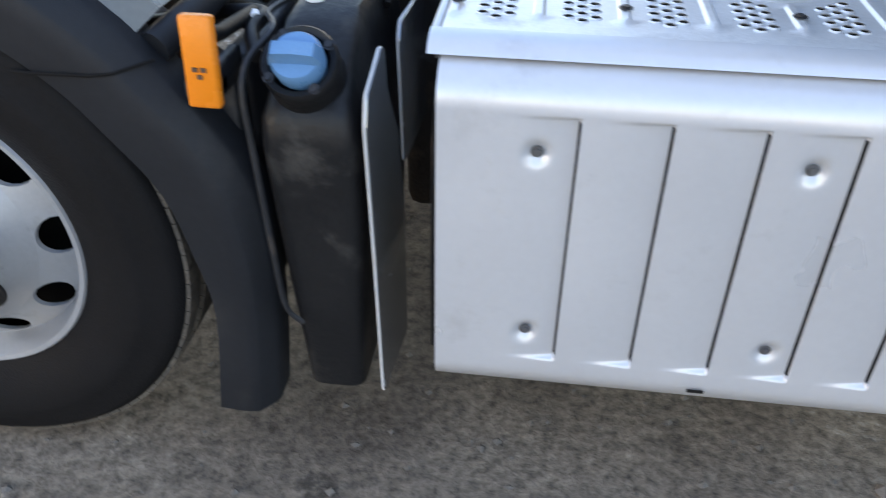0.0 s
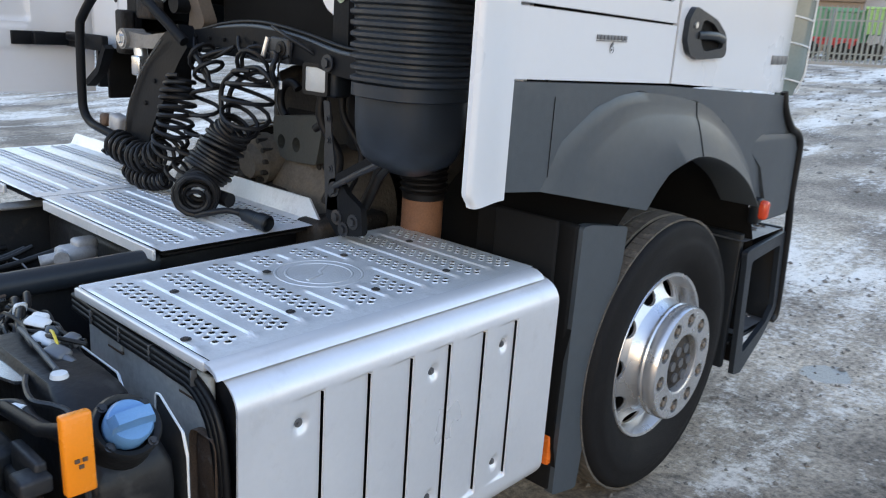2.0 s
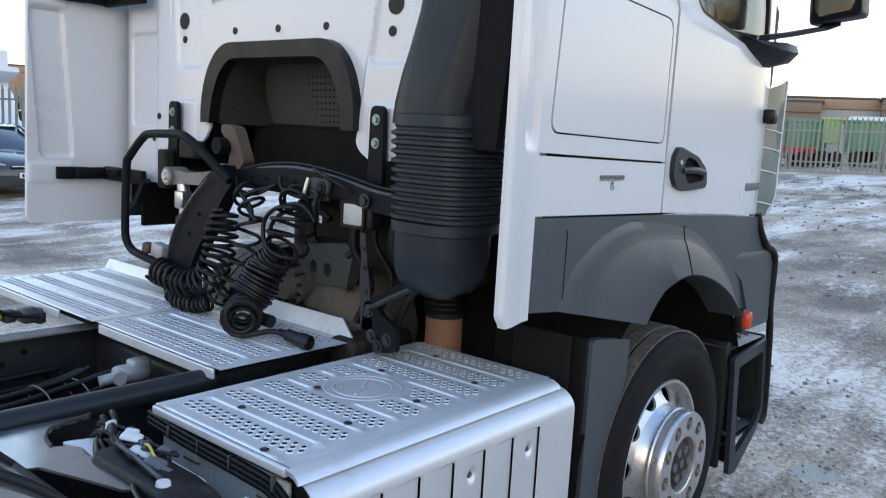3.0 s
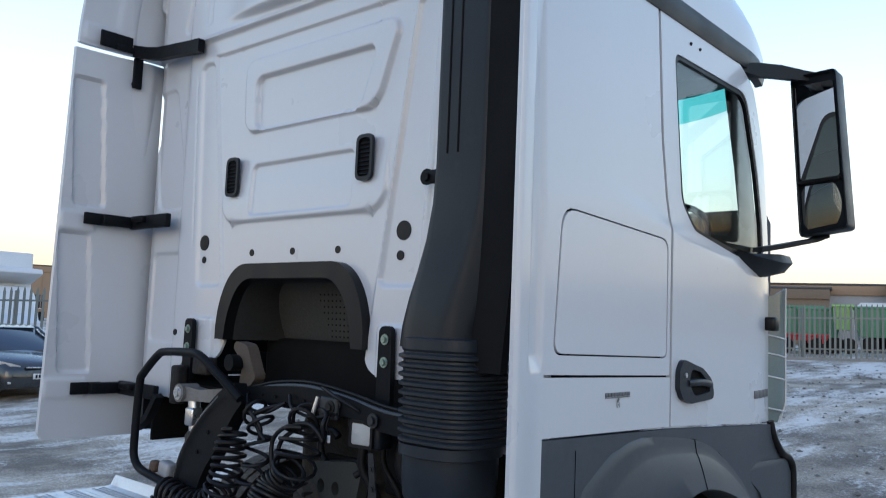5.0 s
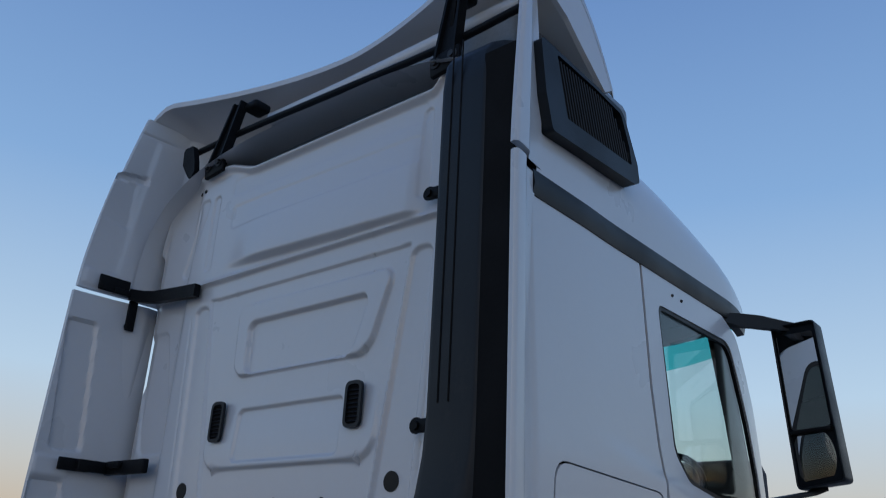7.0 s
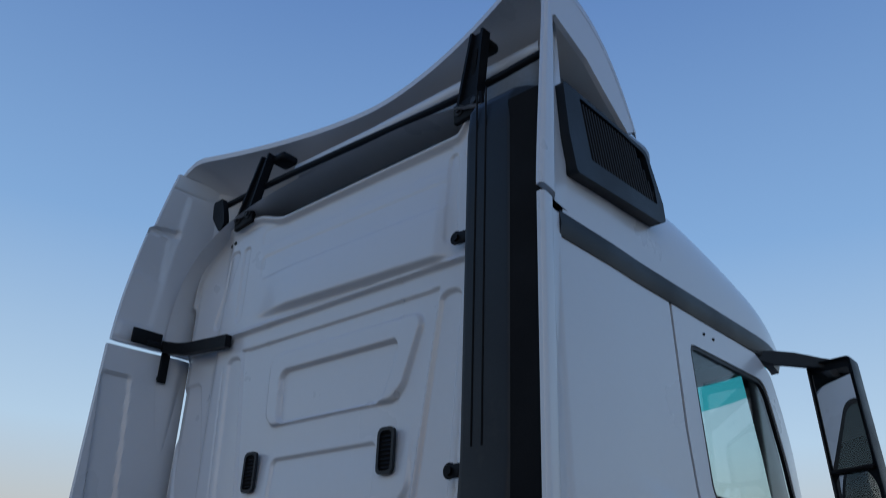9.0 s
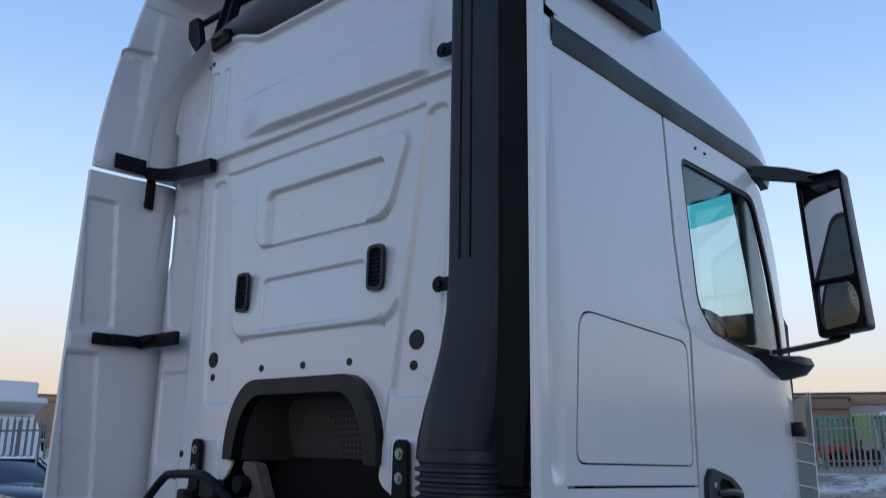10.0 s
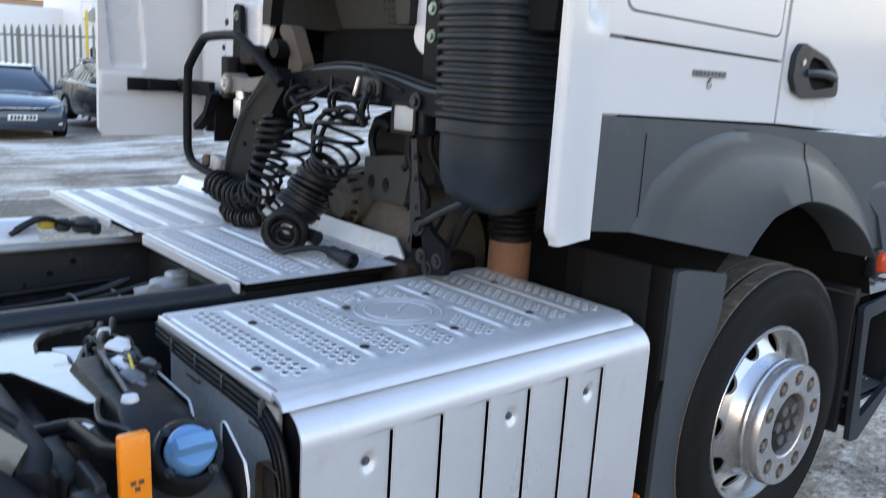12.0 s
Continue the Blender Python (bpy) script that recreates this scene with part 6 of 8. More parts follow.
for k in range(4):
    a = 0.6 + k * 1.57
    p = nm @ Vector((0.049 * math.cos(a), 0.049 * math.sin(a), 0.034))
    part("bolt", bolt(bmesh.new(), p, nm.to_3x3() @ Vector((0, 0, 1)), 0.005, 0.004), M_CHASSIS, tank)
bm = bmesh.new()
tube(bm, smooth_path([(-1.953, -0.975, 0.89), (-1.972, -1.02, 0.892), (-1.984, -1.08, 0.892), (-1.965, -1.12, 0.892), (-1.957, -1.16, 0.89), (-1.975, -1.22, 0.87), (-1.978, -1.25, 0.83), (-1.972, -1.255, 0.74), (-1.962, -1.255, 0.55), (-1.955, -1.25, 0.44), (-1.93, -1.245, 0.40)], 5), 0.0052, 6)
part("tank_strap", bm, M_CHASSIS, tank, "rusty steel tank strap")
bm = bmesh.new()
cyl(bm, (-1.920, -1.035, 0.888), (-1.920, -1.035, 0.908), 0.019, 0.014, 16)
part("white_vent_cap", bm, M_WHITEPL, tank, "small white vent cap")
def edged_plate(pts, x, skew, label):
    """A thin upright plate across the lorry with a bright cut edge."""
    p = part("shield_plate", plate(pts, [], 0.004, lambda u, v, w: Vector((x + w - 0.02 * (v - 0.55) + skew * (u + 1.25), u, v))), M_PLATE, truck, label)
    part("bright_edge", tube(bmesh.new(), [(x - 0.02 * (v - 0.55) + skew * (u + 1.25), u, v) for u, v in pts], 0.0022, 6, True), M_WHITEPL, p, "bright bare cut edge")


edged_plate(round_poly([(-1.255, 0.26), (-1.08, 0.26), (-1.06, 0.55), (-1.08, 0.70), (-1.13, 0.80), (-1.135, 0.868), (-1.153, 0.872), (-1.236, 0.834), (-1.252, 0.79), (-1.25, 0.55)], 0.012), -1.796, 0.07, "thin grey steel shield plate")
edged_plate(round_poly([(-1.008, 0.60), (-0.80, 0.60), (-0.80, 0.852), (-0.99, 0.856), (-1.008, 0.83)], 0.012), -1.80, 0.05, "thin grey inner shield plate")
# pale bracket plate with a deep notch, and wiring
bm = plate(round_poly([(-2.62, -0.47), (-1.95, -0.50), (-1.82, -0.512), (-1.822, -0.534), (-1.92, -0.55), (-1.965, -0.60), (-1.98, -0.665), (-1.95, -0.678), (-1.933, -0.705), (-1.942, -0.75), (-1.942, -0.805), (-1.935, -0.92), (-1.938, -0.97), (-1.95, -0.987), (-1.973, -0.972), (-1.995, -0.90), (-2.045, -0.755), (-2.62, -0.52)], 0.008), [], 0.006, lambda u, v, w: Vector((u, v, 0.885 - w)))
bracket_plate = part("bracket_plate", bm, M_PLATE, truck, "pale grey steel bracket plate with a notch")
part("rusty_edge", tube(bmesh.new(), smooth_path([(-1.82, -0.523, 0.887), (-1.92, -0.545, 0.886), (-1.963, -0.60, 0.886), (-1.978, -0.66, 0.886)], 4), 0.004, 6), M_RUST, bracket_plate, "rusty edge of the notch")
bm = plate(round_poly([(-1.95, -0.635), (-1.867, -0.665), (-1.905, -0.80), (-1.936, -0.80), (-1.925, -0.70)], 0.01), [], 0.012, lambda u, v, w: Vector((u, v, 0.880 - w)))
part("white_cover", bm, M_WHITEPL, truck, "white plastic cover among the wiring")
for k, (pts, r, m_) in enumerate((
        ([(-1.84, -0.60, 0.84), (-1.835, -0.615, 0.905), (-1.85, -0.66, 0.90), (-1.90, -0.72, 0.89), (-1.935, -0.80, 0.885), (-1.942, -0.86, 0.89), (-1.93, -0.92, 0.88), (-1.90, -0.94, 0.86)], 0.009, M_BLACK),
        ([(-1.80, -0.58, 0.85), (-1.805, -0.605, 0.91), (-1.825, -0.66, 0.905), (-1.85, -0.70, 0.895), (-1.845, -0.78, 0.885), (-1.83, -0.86, 0.89), (-1.825, -0.93, 0.86)], 0.008, M_BLACK),
        ([(-1.83, -0.62, 0.86), (-1.85, -0.69, 0.91), (-1.88, -0.76, 0.90), (-1.90, -0.84, 0.88), (-1.91, -0.90, 0.885), (-1.89, -0.95, 0.88)], 0.010, M_BLACK),
        ([(-1.86, -0.64, 0.90), (-1.83, -0.69, 0.90), (-1.83, -0.76, 0.90), (-1.85, -0.83, 0.895)], 0.007, M_BLACK),
        ([(-1.87, -0.70, 0.86), (-1.89, -0.78, 0.87), (-1.88, -0.86, 0.865), (-1.86, -0.93, 0.86)], 0.011, M_BLACK),
        ([(-1.80, -0.62, 0.83), (-1.79, -0.72, 0.85), (-1.80, -0.82, 0.86), (-1.83, -0.90, 0.86)], 0.009, M_DARKPL),
        ([(-1.895, -0.80, 0.912), (-1.905, -0.90, 0.912), (-1.918, -1.02, 0.908)], 0.0055, M_GREY),
        ([(-1.853, -0.67, 0.912), (-1.85, -0.69, 0.918), (-1.862, -0.72, 0.905), (-1.875, -0.75, 0.91)], 0.003, M_YELLOW),
        ([(-1.86, -0.86, 0.918), (-1.868, -0.89, 0.925), (-1.875, -0.93, 0.91)], 0.003, M_YELLOW),
        ([(-2.3, -0.93, 0.80), (-2.08, -1.0, 0.86), (-2.003, -1.05, 0.878), (-2.0, -1.12, 0.875), (-1.975, -1.18, 0.86)], 0.012, M_BLACK),
        ([(-2.3, -0.70, 0.78), (-2.1, -0.80, 0.80), (-1.95, -0.95, 0.80)], 0.012, M_BLACK))):
    part("wiring_hose", tube(bmesh.new(), smooth_path(pts, 6), r, 12), m_, truck)
wire_rnd = random.Random(11)
for k in range(12):
    x0, y0 = wire_rnd.uniform(-1.90, -1.81), wire_rnd.uniform(-0.66, -0.60)
    pts = [(x0, y0, 0.86)]
    for q in range(1, 5):
        pts.append((x0 + wire_rnd.uniform(-0.035, 0.035), y0 - 0.075 * q + wire_rnd.uniform(-0.03, 0.03), wire_rnd.uniform(0.865, 0.915)))
    part("thin_wire", tube(bmesh.new(), smooth_path(pts, 6), 0.0045, 7), M_BLACK, truck)
part("hose_band", cyl(bmesh.new(), (-2.012, -1.07, 0.878), (-2.003, -1.09, 0.878), 0.0145, seg=14), M_WHITEPL, truck, "white tape round a hose")
for c, s_, m_, yaw in (((-1.872, -0.862, 0.90), (0.055, 0.032, 0.022), M_WHITEPL, -1.2), ((-1.880, -0.935, 0.895), (0.05, 0.036, 0.034), M_SHIELD, -1.3), ((-1.850, -0.845, 0.905), (0.030, 0.028, 0.026), M_GREY, -0.4), ((-1.852, -0.69, 0.91), (0.030, 0.008, 0.030), M_WHITEPL, 0.3), ((-1.845, -0.775, 0.915), (0.034, 0.024, 0.020), M_WHITEPL, -0.9), ((-1.86, -0.80, 0.918), (0.05, 0.030, 0.012), M_WHITEPL, -1.0), ((-1.835, -0.895, 0.90), (0.030, 0.030, 0.030), M_SHIELD, -1.2)):
    part("connector", box(bmesh.new(), c, s_, 0.007, Euler((0.2, 0.1, yaw)).to_matrix().to_4x4()), m_, truck, "wiring connector above the tank")
part("connector_end", cyl(bmesh.new(), (-1.876, -0.955, 0.895), (-1.871, -0.985, 0.893), 0.012, 0.009, 14), M_SHIELD, truck)
part("rusty_beam", box(bmesh.new(), (-2.1, -0.95, 0.70), (0.5, 0.05, 0.06), 0.006, Euler((0, 0.3, -0.5)).to_matrix().to_4x4()), M_RUST, truck, "rusty steel beam below the bracket")
# end of the equipment box
bm = bmesh.new()
box(bm, (-1.685, -0.90, 0.60), (0.016, 0.50, 0.54), 0.006)
end = part("box_end_panel", bm, M_BOXEND, truck, "grimy grey end panel of the equipment box")
for y in (-1.08, -0.785):
    part("end_plate", box(bmesh.new(), (-1.695, y, 0.832), (0.008, 0.062, 0.036), 0.003), M_BOXEND, end)
    part("end_plate_rust", box(bmesh.new(), (-1.694, y, 0.811), (0.008, 0.066, 0.006), 0.002), M_RUST, end)
part("brown_pad", box(bmesh.new(), (-1.697, -1.15, 0.66), (0.012, 0.09, 0.20), 0.02), M_RUST, end, "rusty brown patch on the end panel")
for k in range(3):
    q = 0.014 * k
    part("cable", tube(bmesh.new(), smooth_path([(-1.70, -0.60, 0.885 - q), (-1.705, -0.80, 0.878 - q), (-1.705, -1.02, 0.872 - q), (-1.70, -1.13 + q * 0.6, 0.855 - q), (-1.70, -1.20 + q, 0.78 - q), (-1.70, -1.222 + q, 0.60), (-1.70, -1.222 + q, 0.36)], 5), 0.008, 8), M_BLACK, end)
for y in (-0.706, -0.835, -0.962, -1.12):
    part("cable_tie", box(bmesh.new(), (-1.708, y, 0.866), (0.014, 0.0035, 0.034), 0.001), M_SHIELD, end)


# ---- behind the cab: suspension, hoses, gearbox ----
def beam(bm, pts, half_a, half_b, up=(0, 0, 1)):
    """A square-section beam along points."""
    P = [Vector(p) for p in pts]
    secs = []
    for i, p in enumerate(P):
        t = (P[min(i + 1, len(P) - 1)] - P[max(i - 1, 0)]).normalized()
        s = t.cross(Vector(up)).normalized()
        u = s.cross(t)
        a = half_a[i] if isinstance(half_a, (list, tuple)) else half_a
        b = half_b[i] if isinstance(half_b, (list, tuple)) else half_b
        secs.append([p + s * a + u * b, p - s * a + u * b, p - s * a - u * b, p + s * a - u * b])
    return loft(bm, secs)


bm = bmesh.new()
beam(bm, smooth_path([(-0.95, 0.30, 1.405), (-0.95, 0.14, 1.428), (-0.95, -0.03, 1.447), (-0.95, -0.28, 1.461), (-0.95, -0.48, 1.446), (-0.95, -0.66, 1.412), (-0.95, -0.86, 1.405)], 4), 0.030, 0.024, (1, 0, 0))
cross = part("cab_suspension_beam", bm, M_BLACKMET, truck, "black steel cab suspension beam", 30)
for k in range(5):
    part("beam_hole", cyl(bmesh.new(), (-0.983, 0.05 - 0.08 * k, 1.446), (-0.976, 0.05 - 0.08 * k, 1.446), 0.006, seg=10), M_VOID, cross)
for y, z in ((0.16, 1.425), (-0.44, 1.448), (-0.62, 1.415)):
    part("bolt", bolt(bmesh.new(), (-0.980, y, z), (-1, 0, 0), 0.014, 0.014), M_CHASSIS, cross)
bm = bmesh.new()
beam(bm, smooth_path([(-1.0, 0.05, 1.445), (-1.01, 0.11, 1.395), (-1.02, 0.18, 1.305), (-1.02, 0.275, 1.19), (-1.02, 0.325, 1.09), (-1.02, 0.345, 0.99), (-1.02, 0.345, 0.93)], 4), [0.045 + 0.036 * min(1, k / 8) for k in range(25)], 0.03, (1, 0, 0))
arm = part("suspension_arm", bm, M_BLACKMET, truck, "wide black pressed-steel suspension arm", 30)
for y, z in ((0.255, 1.21), (0.19, 1.29), (0.33, 1.05)):
    part("arm_hole", cyl(bmesh.new(), (-1.056, y, z), (-1.050, y, z), 0.008, seg=12), M_VOID, arm)
part("arm_wire", tube(bmesh.new(), smooth_path([(-1.055, 0.13, 1.43), (-1.06, 0.25, 1.325), (-1.06, 0.35, 1.20), (-1.06, 0.395, 1.09)], 5), 0.004, 6), M_GOLD, arm)
bm = bmesh.new()
tube(bm, smooth_path([(-1.05, 0.0, 1.43), (-1.07, 0.118, 1.511), (-1.08, 0.22, 1.568), (-1.08, 0.29, 1.580), (-1.08, 0.48, 1.574), (-1.08, 0.54, 1.555), (-1.08, 0.64, 1.478), (-1.08, 0.665, 1.43), (-1.08, 0.675, 1.20), (-1.08, 0.665, 1.135), (-1.08, 0.62, 1.10), (-1.08, 0.536, 1.085), (-1.06, 0.36, 1.055)], 5), 0.0165, 12)
part("hose_hoop", bm, M_BLACKMET, truck, "black tubular hoop that carries the hoses")
bm = bmesh.new()
beam(bm, [(-0.99, 0.45, 1.412), (-0.98, 0.34, 1.41), (-0.97, 0.14, 1.425)], [0.030, 0.022, 0.03], [0.03, 0.026, 0.034], (1, 0, 0))
cyl(bm, (-1.03, 0.450, 1.413), (-0.95, 0.450, 1.413), 0.036, seg=20)
link_arm = part("levelling_arm", bm, M_BEIGE2, truck, "grey cast levelling arm with bolt")
part("bolt", bolt(bmesh.new(), (-1.03, 0.450, 1.413), (-1, 0, 0), 0.016, 0.014), M_CHROME, link_arm)
bm = bmesh.new()
cyl(bm, (-0.99, 0.395, 1.385), (-0.99, 0.375, 1.27), 0.024, seg=16)
box(bm, (-0.995, 0.385, 1.325), (0.05, 0.055, 0.07), 0.008)
part("damper", bm, M_CHROME, link_arm, "bright damper rod end")
part("air_spring", revolve(bmesh.new(), [(0.03, 1.30), (0.05, 1.27), (0.046, 1.22), (0.052, 1.18), (0.046, 1.13), (0.03, 1.08)], Matrix.Translation((-0.97, 0.385, -0.02)), 20), M_BLACK, truck, "black air spring bellows")
bm = plate(round_poly([(0.262, 1.45), (0.186, 1.455), (0.136, 1.49), (0.150, 1.56), (0.158, 1.62), (0.235, 1.63), (0.256, 1.60), (0.205, 1.545)], 0.03), [], 0.05, lambda u, v, w: Vector((-0.90 + w - 0.25 * (v - 1.53), u, v)))
part("pressed_bracket", bm, M_BEIGE, truck, "curved beige primed bracket")
part("bolt_boss", cyl(bmesh.new(), (-0.95, 0.235, 1.545), (-0.90, 0.235, 1.545), 0.032, seg=18), M_BLACKMET, truck)
bm = bmesh.new()
box(bm, (-0.93, 0.43, 1.52), (0.06, 0.10, 0.07), 0.01)
part("mount_block", bm, M_GRIME, truck, "grimy cab mount block")
bm = bmesh.new()
box(bm, (-0.93, 0.62, 1.43), (0.05, 0.06, 0.16), 0.01)
part("mount_block", bm, M_GRIME, truck, "grimy cab mount block")
# pipes and small fittings along the beam
for dz, r, dx, m_ in ((0.004, 0.011, 0.010, M_BLACKMET), (0.002, 0.007, -0.012, M_GREY), (0.016, 0.006, 0.0, M_BLACK)):
    part("beam_pipe", tube(bmesh.new(), smooth_path([(-0.955 + dx, 0.05, 1.452 + dz), (-0.955 + dx, -0.10, 1.481 + dz), (-0.955 + dx, -0.28, 1.492 + dz), (-0.955 + dx, -0.48, 1.472 + dz), (-0.955 + dx, -0.66, 1.443 + dz), (-0.955 + dx, -0.84, 1.437 + dz)], 5), r, 8), m_, cross)
bm = box(bmesh.new(), (-0.985, -0.415, 1.435), (0.020, 0.090, 0.075), 0.008)
pad = part("hanger_plate", bm, M_CHASSIS, cross, "dark hanger plate")
part("bolt", bolt(bmesh.new(), (-0.996, -0.43, 1.44), (-1, 0, 0), 0.013, 0.012), M_GRIME, pad)
part("hanger_pin", cyl(bmesh.new(), (-1.005, -0.352, 1.405), (-0.995, -0.365, 1.468), 0.008, seg=12), M_CHROME, pad, "bright steel pin")
part("tag_wire", tube(bmesh.new(), smooth_path([(-1.0, -0.44, 1.42), (-1.01, -0.435, 1.385), (-1.005, -0.442, 1.35)], 4), 0.003, 6), M_BLACK, pad)
part("white_tag", box(bmesh.new(), (-1.006, -0.442, 1.338), (0.005, 0.013, 0.024), 0.002), M_WHITEPL, pad, "small white tag")
for pts in ([(-0.99, -0.38, 1.50), (-1.01, -0.48, 1.475), (-0.98, -0.545, 1.44), (-0.93, -0.555, 1.41)], [(-0.985, -0.20, 1.46), (-1.01, -0.25, 1.42), (-1.01, -0.36, 1.40), (-0.99, -0.46, 1.42)], [(-0.985, 0.05, 1.44), (-1.01, 0.0, 1.40), (-1.01, -0.10, 1.39), (-0.985, -0.18, 1.43)]):
    part("cable", tube(bmesh.new(), smooth_path(pts, 6), 0.006, 8), M_BLACK, cross)
# far side cladding and dark housing
bm = plate([(-0.76, 1.40), (-0.76, 1.165), (-0.35, 1.15), (-0.30, 1.40)], [], 0.02, lambda u, v, w: Vector((u, 1.225 - w, v)))
part("far_cladding", bm, M_DARKPL, truck, "dark inner face of the far cladding")
bm = bmesh.new()
box(bm, (-0.58, 1.08, 1.30), (0.40, 0.02, 0.34), 0.006)
part("far_housing", bm, M_VOID, truck, "black housing under the far cab corner")
part("housing_stay", beam(bmesh.new(), [(-0.88, 0.86, 1.36), (-0.88, 0.93, 1.26), (-0.88, 1.03, 1.20)], 0.014, 0.02, (1, 0, 0)), M_BLACKMET, truck)

# gearbox and castings
bm = bmesh.new()
box(bm, (-0.55, -0.05, 0.78), (0.6, 0.50, 0.42), 0.08)
part("gearbox", bm, M_GRIME, truck, "grimy brown gearbox")
bm = bmesh.new()
revolve(bm, [(0.0, -0.10), (0.13, -0.09), (0.19, -0.05), (0.205, 0.0), (0.21, 0.20)], Matrix.Translation((-0.72, -0.25, 0.90)) @ Euler((0, radians(90), 0)).to_matrix().to_4x4(), 32)
bell = part("bell_housing", bm, M_TAN, truck, "dusty brown cast housing", 40)
for a in rows_of(0, math.tau, 0.7)[:-1]:
    part("bolt", bolt(bmesh.new(), (-0.765, -0.25 + 0.185 * math.cos(a), 0.90 + 0.185 * math.sin(a)), (-1, 0, 0), 0.011, 0.012), M_GRIME, bell)
bm = bmesh.new()
revolve(bm, [(0.0, -0.08), (0.05, -0.078), (0.062, -0.05), (0.085, -0.045), (0.085, 0.02), (0.07, 0.03), (0.07, 0.12)], Matrix.Translation((-0.80, -0.085, 1.055)) @ Euler((0, radians(80), 0)).to_matrix().to_4x4(), 24)
flange = part("cast_flange", bm, M_TAN, truck, "dusty tan cast flange with studs")
for a in rows_of(0, math.tau, 0.52)[:-1]:
    part("stud", cyl(bmesh.new(), (-0.86, -0.085 + 0.075 * math.cos(a), 1.055 + 0.075 * math.sin(a)), (-0.82, -0.085 + 0.075 * math.cos(a), 1.055 + 0.075 * math.sin(a)), 0.009, seg=8), M_GRIME, flange)
bm = plate(round_poly([(-0.130, 1.205), (-0.355, 1.232), (-0.385, 1.19), (-0.358, 1.072), (-0.20, 1.064), (-0.152, 1.08), (-0.132, 1.125)], 0.015), [[(u0 + 0.020 * math.cos(a), 1.123 + 0.025 * math.sin(a)) for a in rows_of(0, math.tau, 0.4)[:-1]] for u0 in (-0.174, -0.254)], 0.05, lambda u, v, w: Vector((-0.80 + w, u, v)))
# added near-black block, the shade seen through the bracket's holes
part("bracket_back", box(bmesh.new(), (-0.735, -0.24, 1.15), (0.02, 0.22, 0.16), 0.006), M_VOID, truck)
part("drilled_bracket", bm, M_BRKT, truck, "dark grey bracket with two round holes", 30)
part("hose_ring", tube(bmesh.new(), [(-0.78, -0.195 + 0.055 * math.cos(a), 1.262 + 0.060 * math.sin(a)) for a in rows_of(-1.2, 2.4, 0.25)], 0.014, 8), M_BLACK, truck, "black hose bend")
for k, (y, z0, z1, r) in enumerate(((-0.50, 0.98, 1.42, 0.014), (-0.60, 1.02, 1.44, 0.010), (-0.68, 1.0, 1.44, 0.018), (-0.74, 1.1, 1.42, 0.012), (-0.44, 1.20, 1.46, 0.012))):
    part("brake_hose", tube(bmesh.new(), smooth_path([(-0.86, y, z1), (-0.88, y + 0.03, (z0 + z1) / 2 + 0.05), (-0.84, y - 0.02, (z0 + z1) / 2 - 0.08), (-0.86, y + 0.02, z0)], 5), r, 8), M_BLACK, truck)
# near-black block added to fill the dark space behind the hoses
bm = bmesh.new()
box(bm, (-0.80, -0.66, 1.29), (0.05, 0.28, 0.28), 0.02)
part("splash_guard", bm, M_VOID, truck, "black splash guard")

# work lamp
bm = bmesh.new()
lm = Euler((0, 0, radians(6))).to_matrix().to_4x4()
box(bm, (-0.925, -0.565, 1.365), (0.075, 0.115, 0.095), 0.014, lm)
wlamp = part("work_lamp", bm, M_DARKPL, truck, "square work lamp with clear lens")
part("lens", box(bmesh.new(), (-0.966, -0.558, 1.365), (0.014, 0.096, 0.082), 0.010, lm), M_LENS, wlamp, "clear ribbed lens")
part("bezel", plate(round_poly([(-0.050, -0.044), (0.050, -0.044), (0.050, 0.044), (-0.050, 0.044)], 0.012), [round_poly([(-0.040, -0.034), (0.040, -0.034), (0.040, 0.034), (-0.040, 0.034)], 0.008)], 0.016, lambda u, v, w: Vector((-0.9655, -0.558, 1.365)) + lm.to_3x3() @ Vector((-0.010 + w, u, v))), M_BLACK, wlamp)
bm = plate(round_poly([(-0.012, 1.31), (0.014, 1.31), (0.012, 1.22), (0.024, 1.16), (0.030, 1.00), (-0.026, 1.00), (-0.020, 1.16), (-0.014, 1.22)], 0.006), [], 0.006, lambda u, v, w: Vector((-0.965 + w, -0.60 + u - 0.12 * (1.31 - v), v)))
for v in (1.26, 1.20, 1.12, 1.05):
    bolt(bm, (-0.965, -0.60 - 0.12 * (1.31 - v), v), (-1, 0, 0), 0.007, 0.006)
part("lamp_stay", bm, M_CHASSIS, wlamp, "flat steel lamp stay")
bm = plate(round_poly([(-0.62, 1.09), (-0.66, 1.10), (-0.70, 1.06), (-0.76, 1.03), (-0.77, 0.95), (-0.66, 0.93), (-0.61, 0.98)], 0.02), [], 0.02, lambda u, v, w: Vector((-0.965 + w, u, v)))
blk = part("spring_bracket", bm, M_BLACKMET, truck, "black bolted bracket beside the rail")
for y, z in ((-0.645, 1.065), (-0.66, 0.985), (-0.73, 0.985), (-0.69, 0.955)):
    part("bolt", bolt(bmesh.new(), (-0.965, y, z), (-1, 0, 0), 0.013, 0.012), M_CHASSIS, blk)
part("stay_rod", tube(bmesh.new(), [(-0.975, -0.655, 1.075), (-0.98, -0.75, 1.125), (-0.98, -0.84, 1.17)], 0.009, 8), M_CHASSIS, truck, "dull steel stay rod")
part("stay_bar", beam(bmesh.new(), [(-0.96, -0.66, 1.10), (-0.96, -0.83, 1.19)], 0.01, 0.012, (1, 0, 0)), M_BLACKMET, truck)
part("rail_bracket", box(bmesh.new(), (-0.80, -0.50, 0.86), (0.30, 0.12, 0.16), 0.02), M_GRIME, truck)


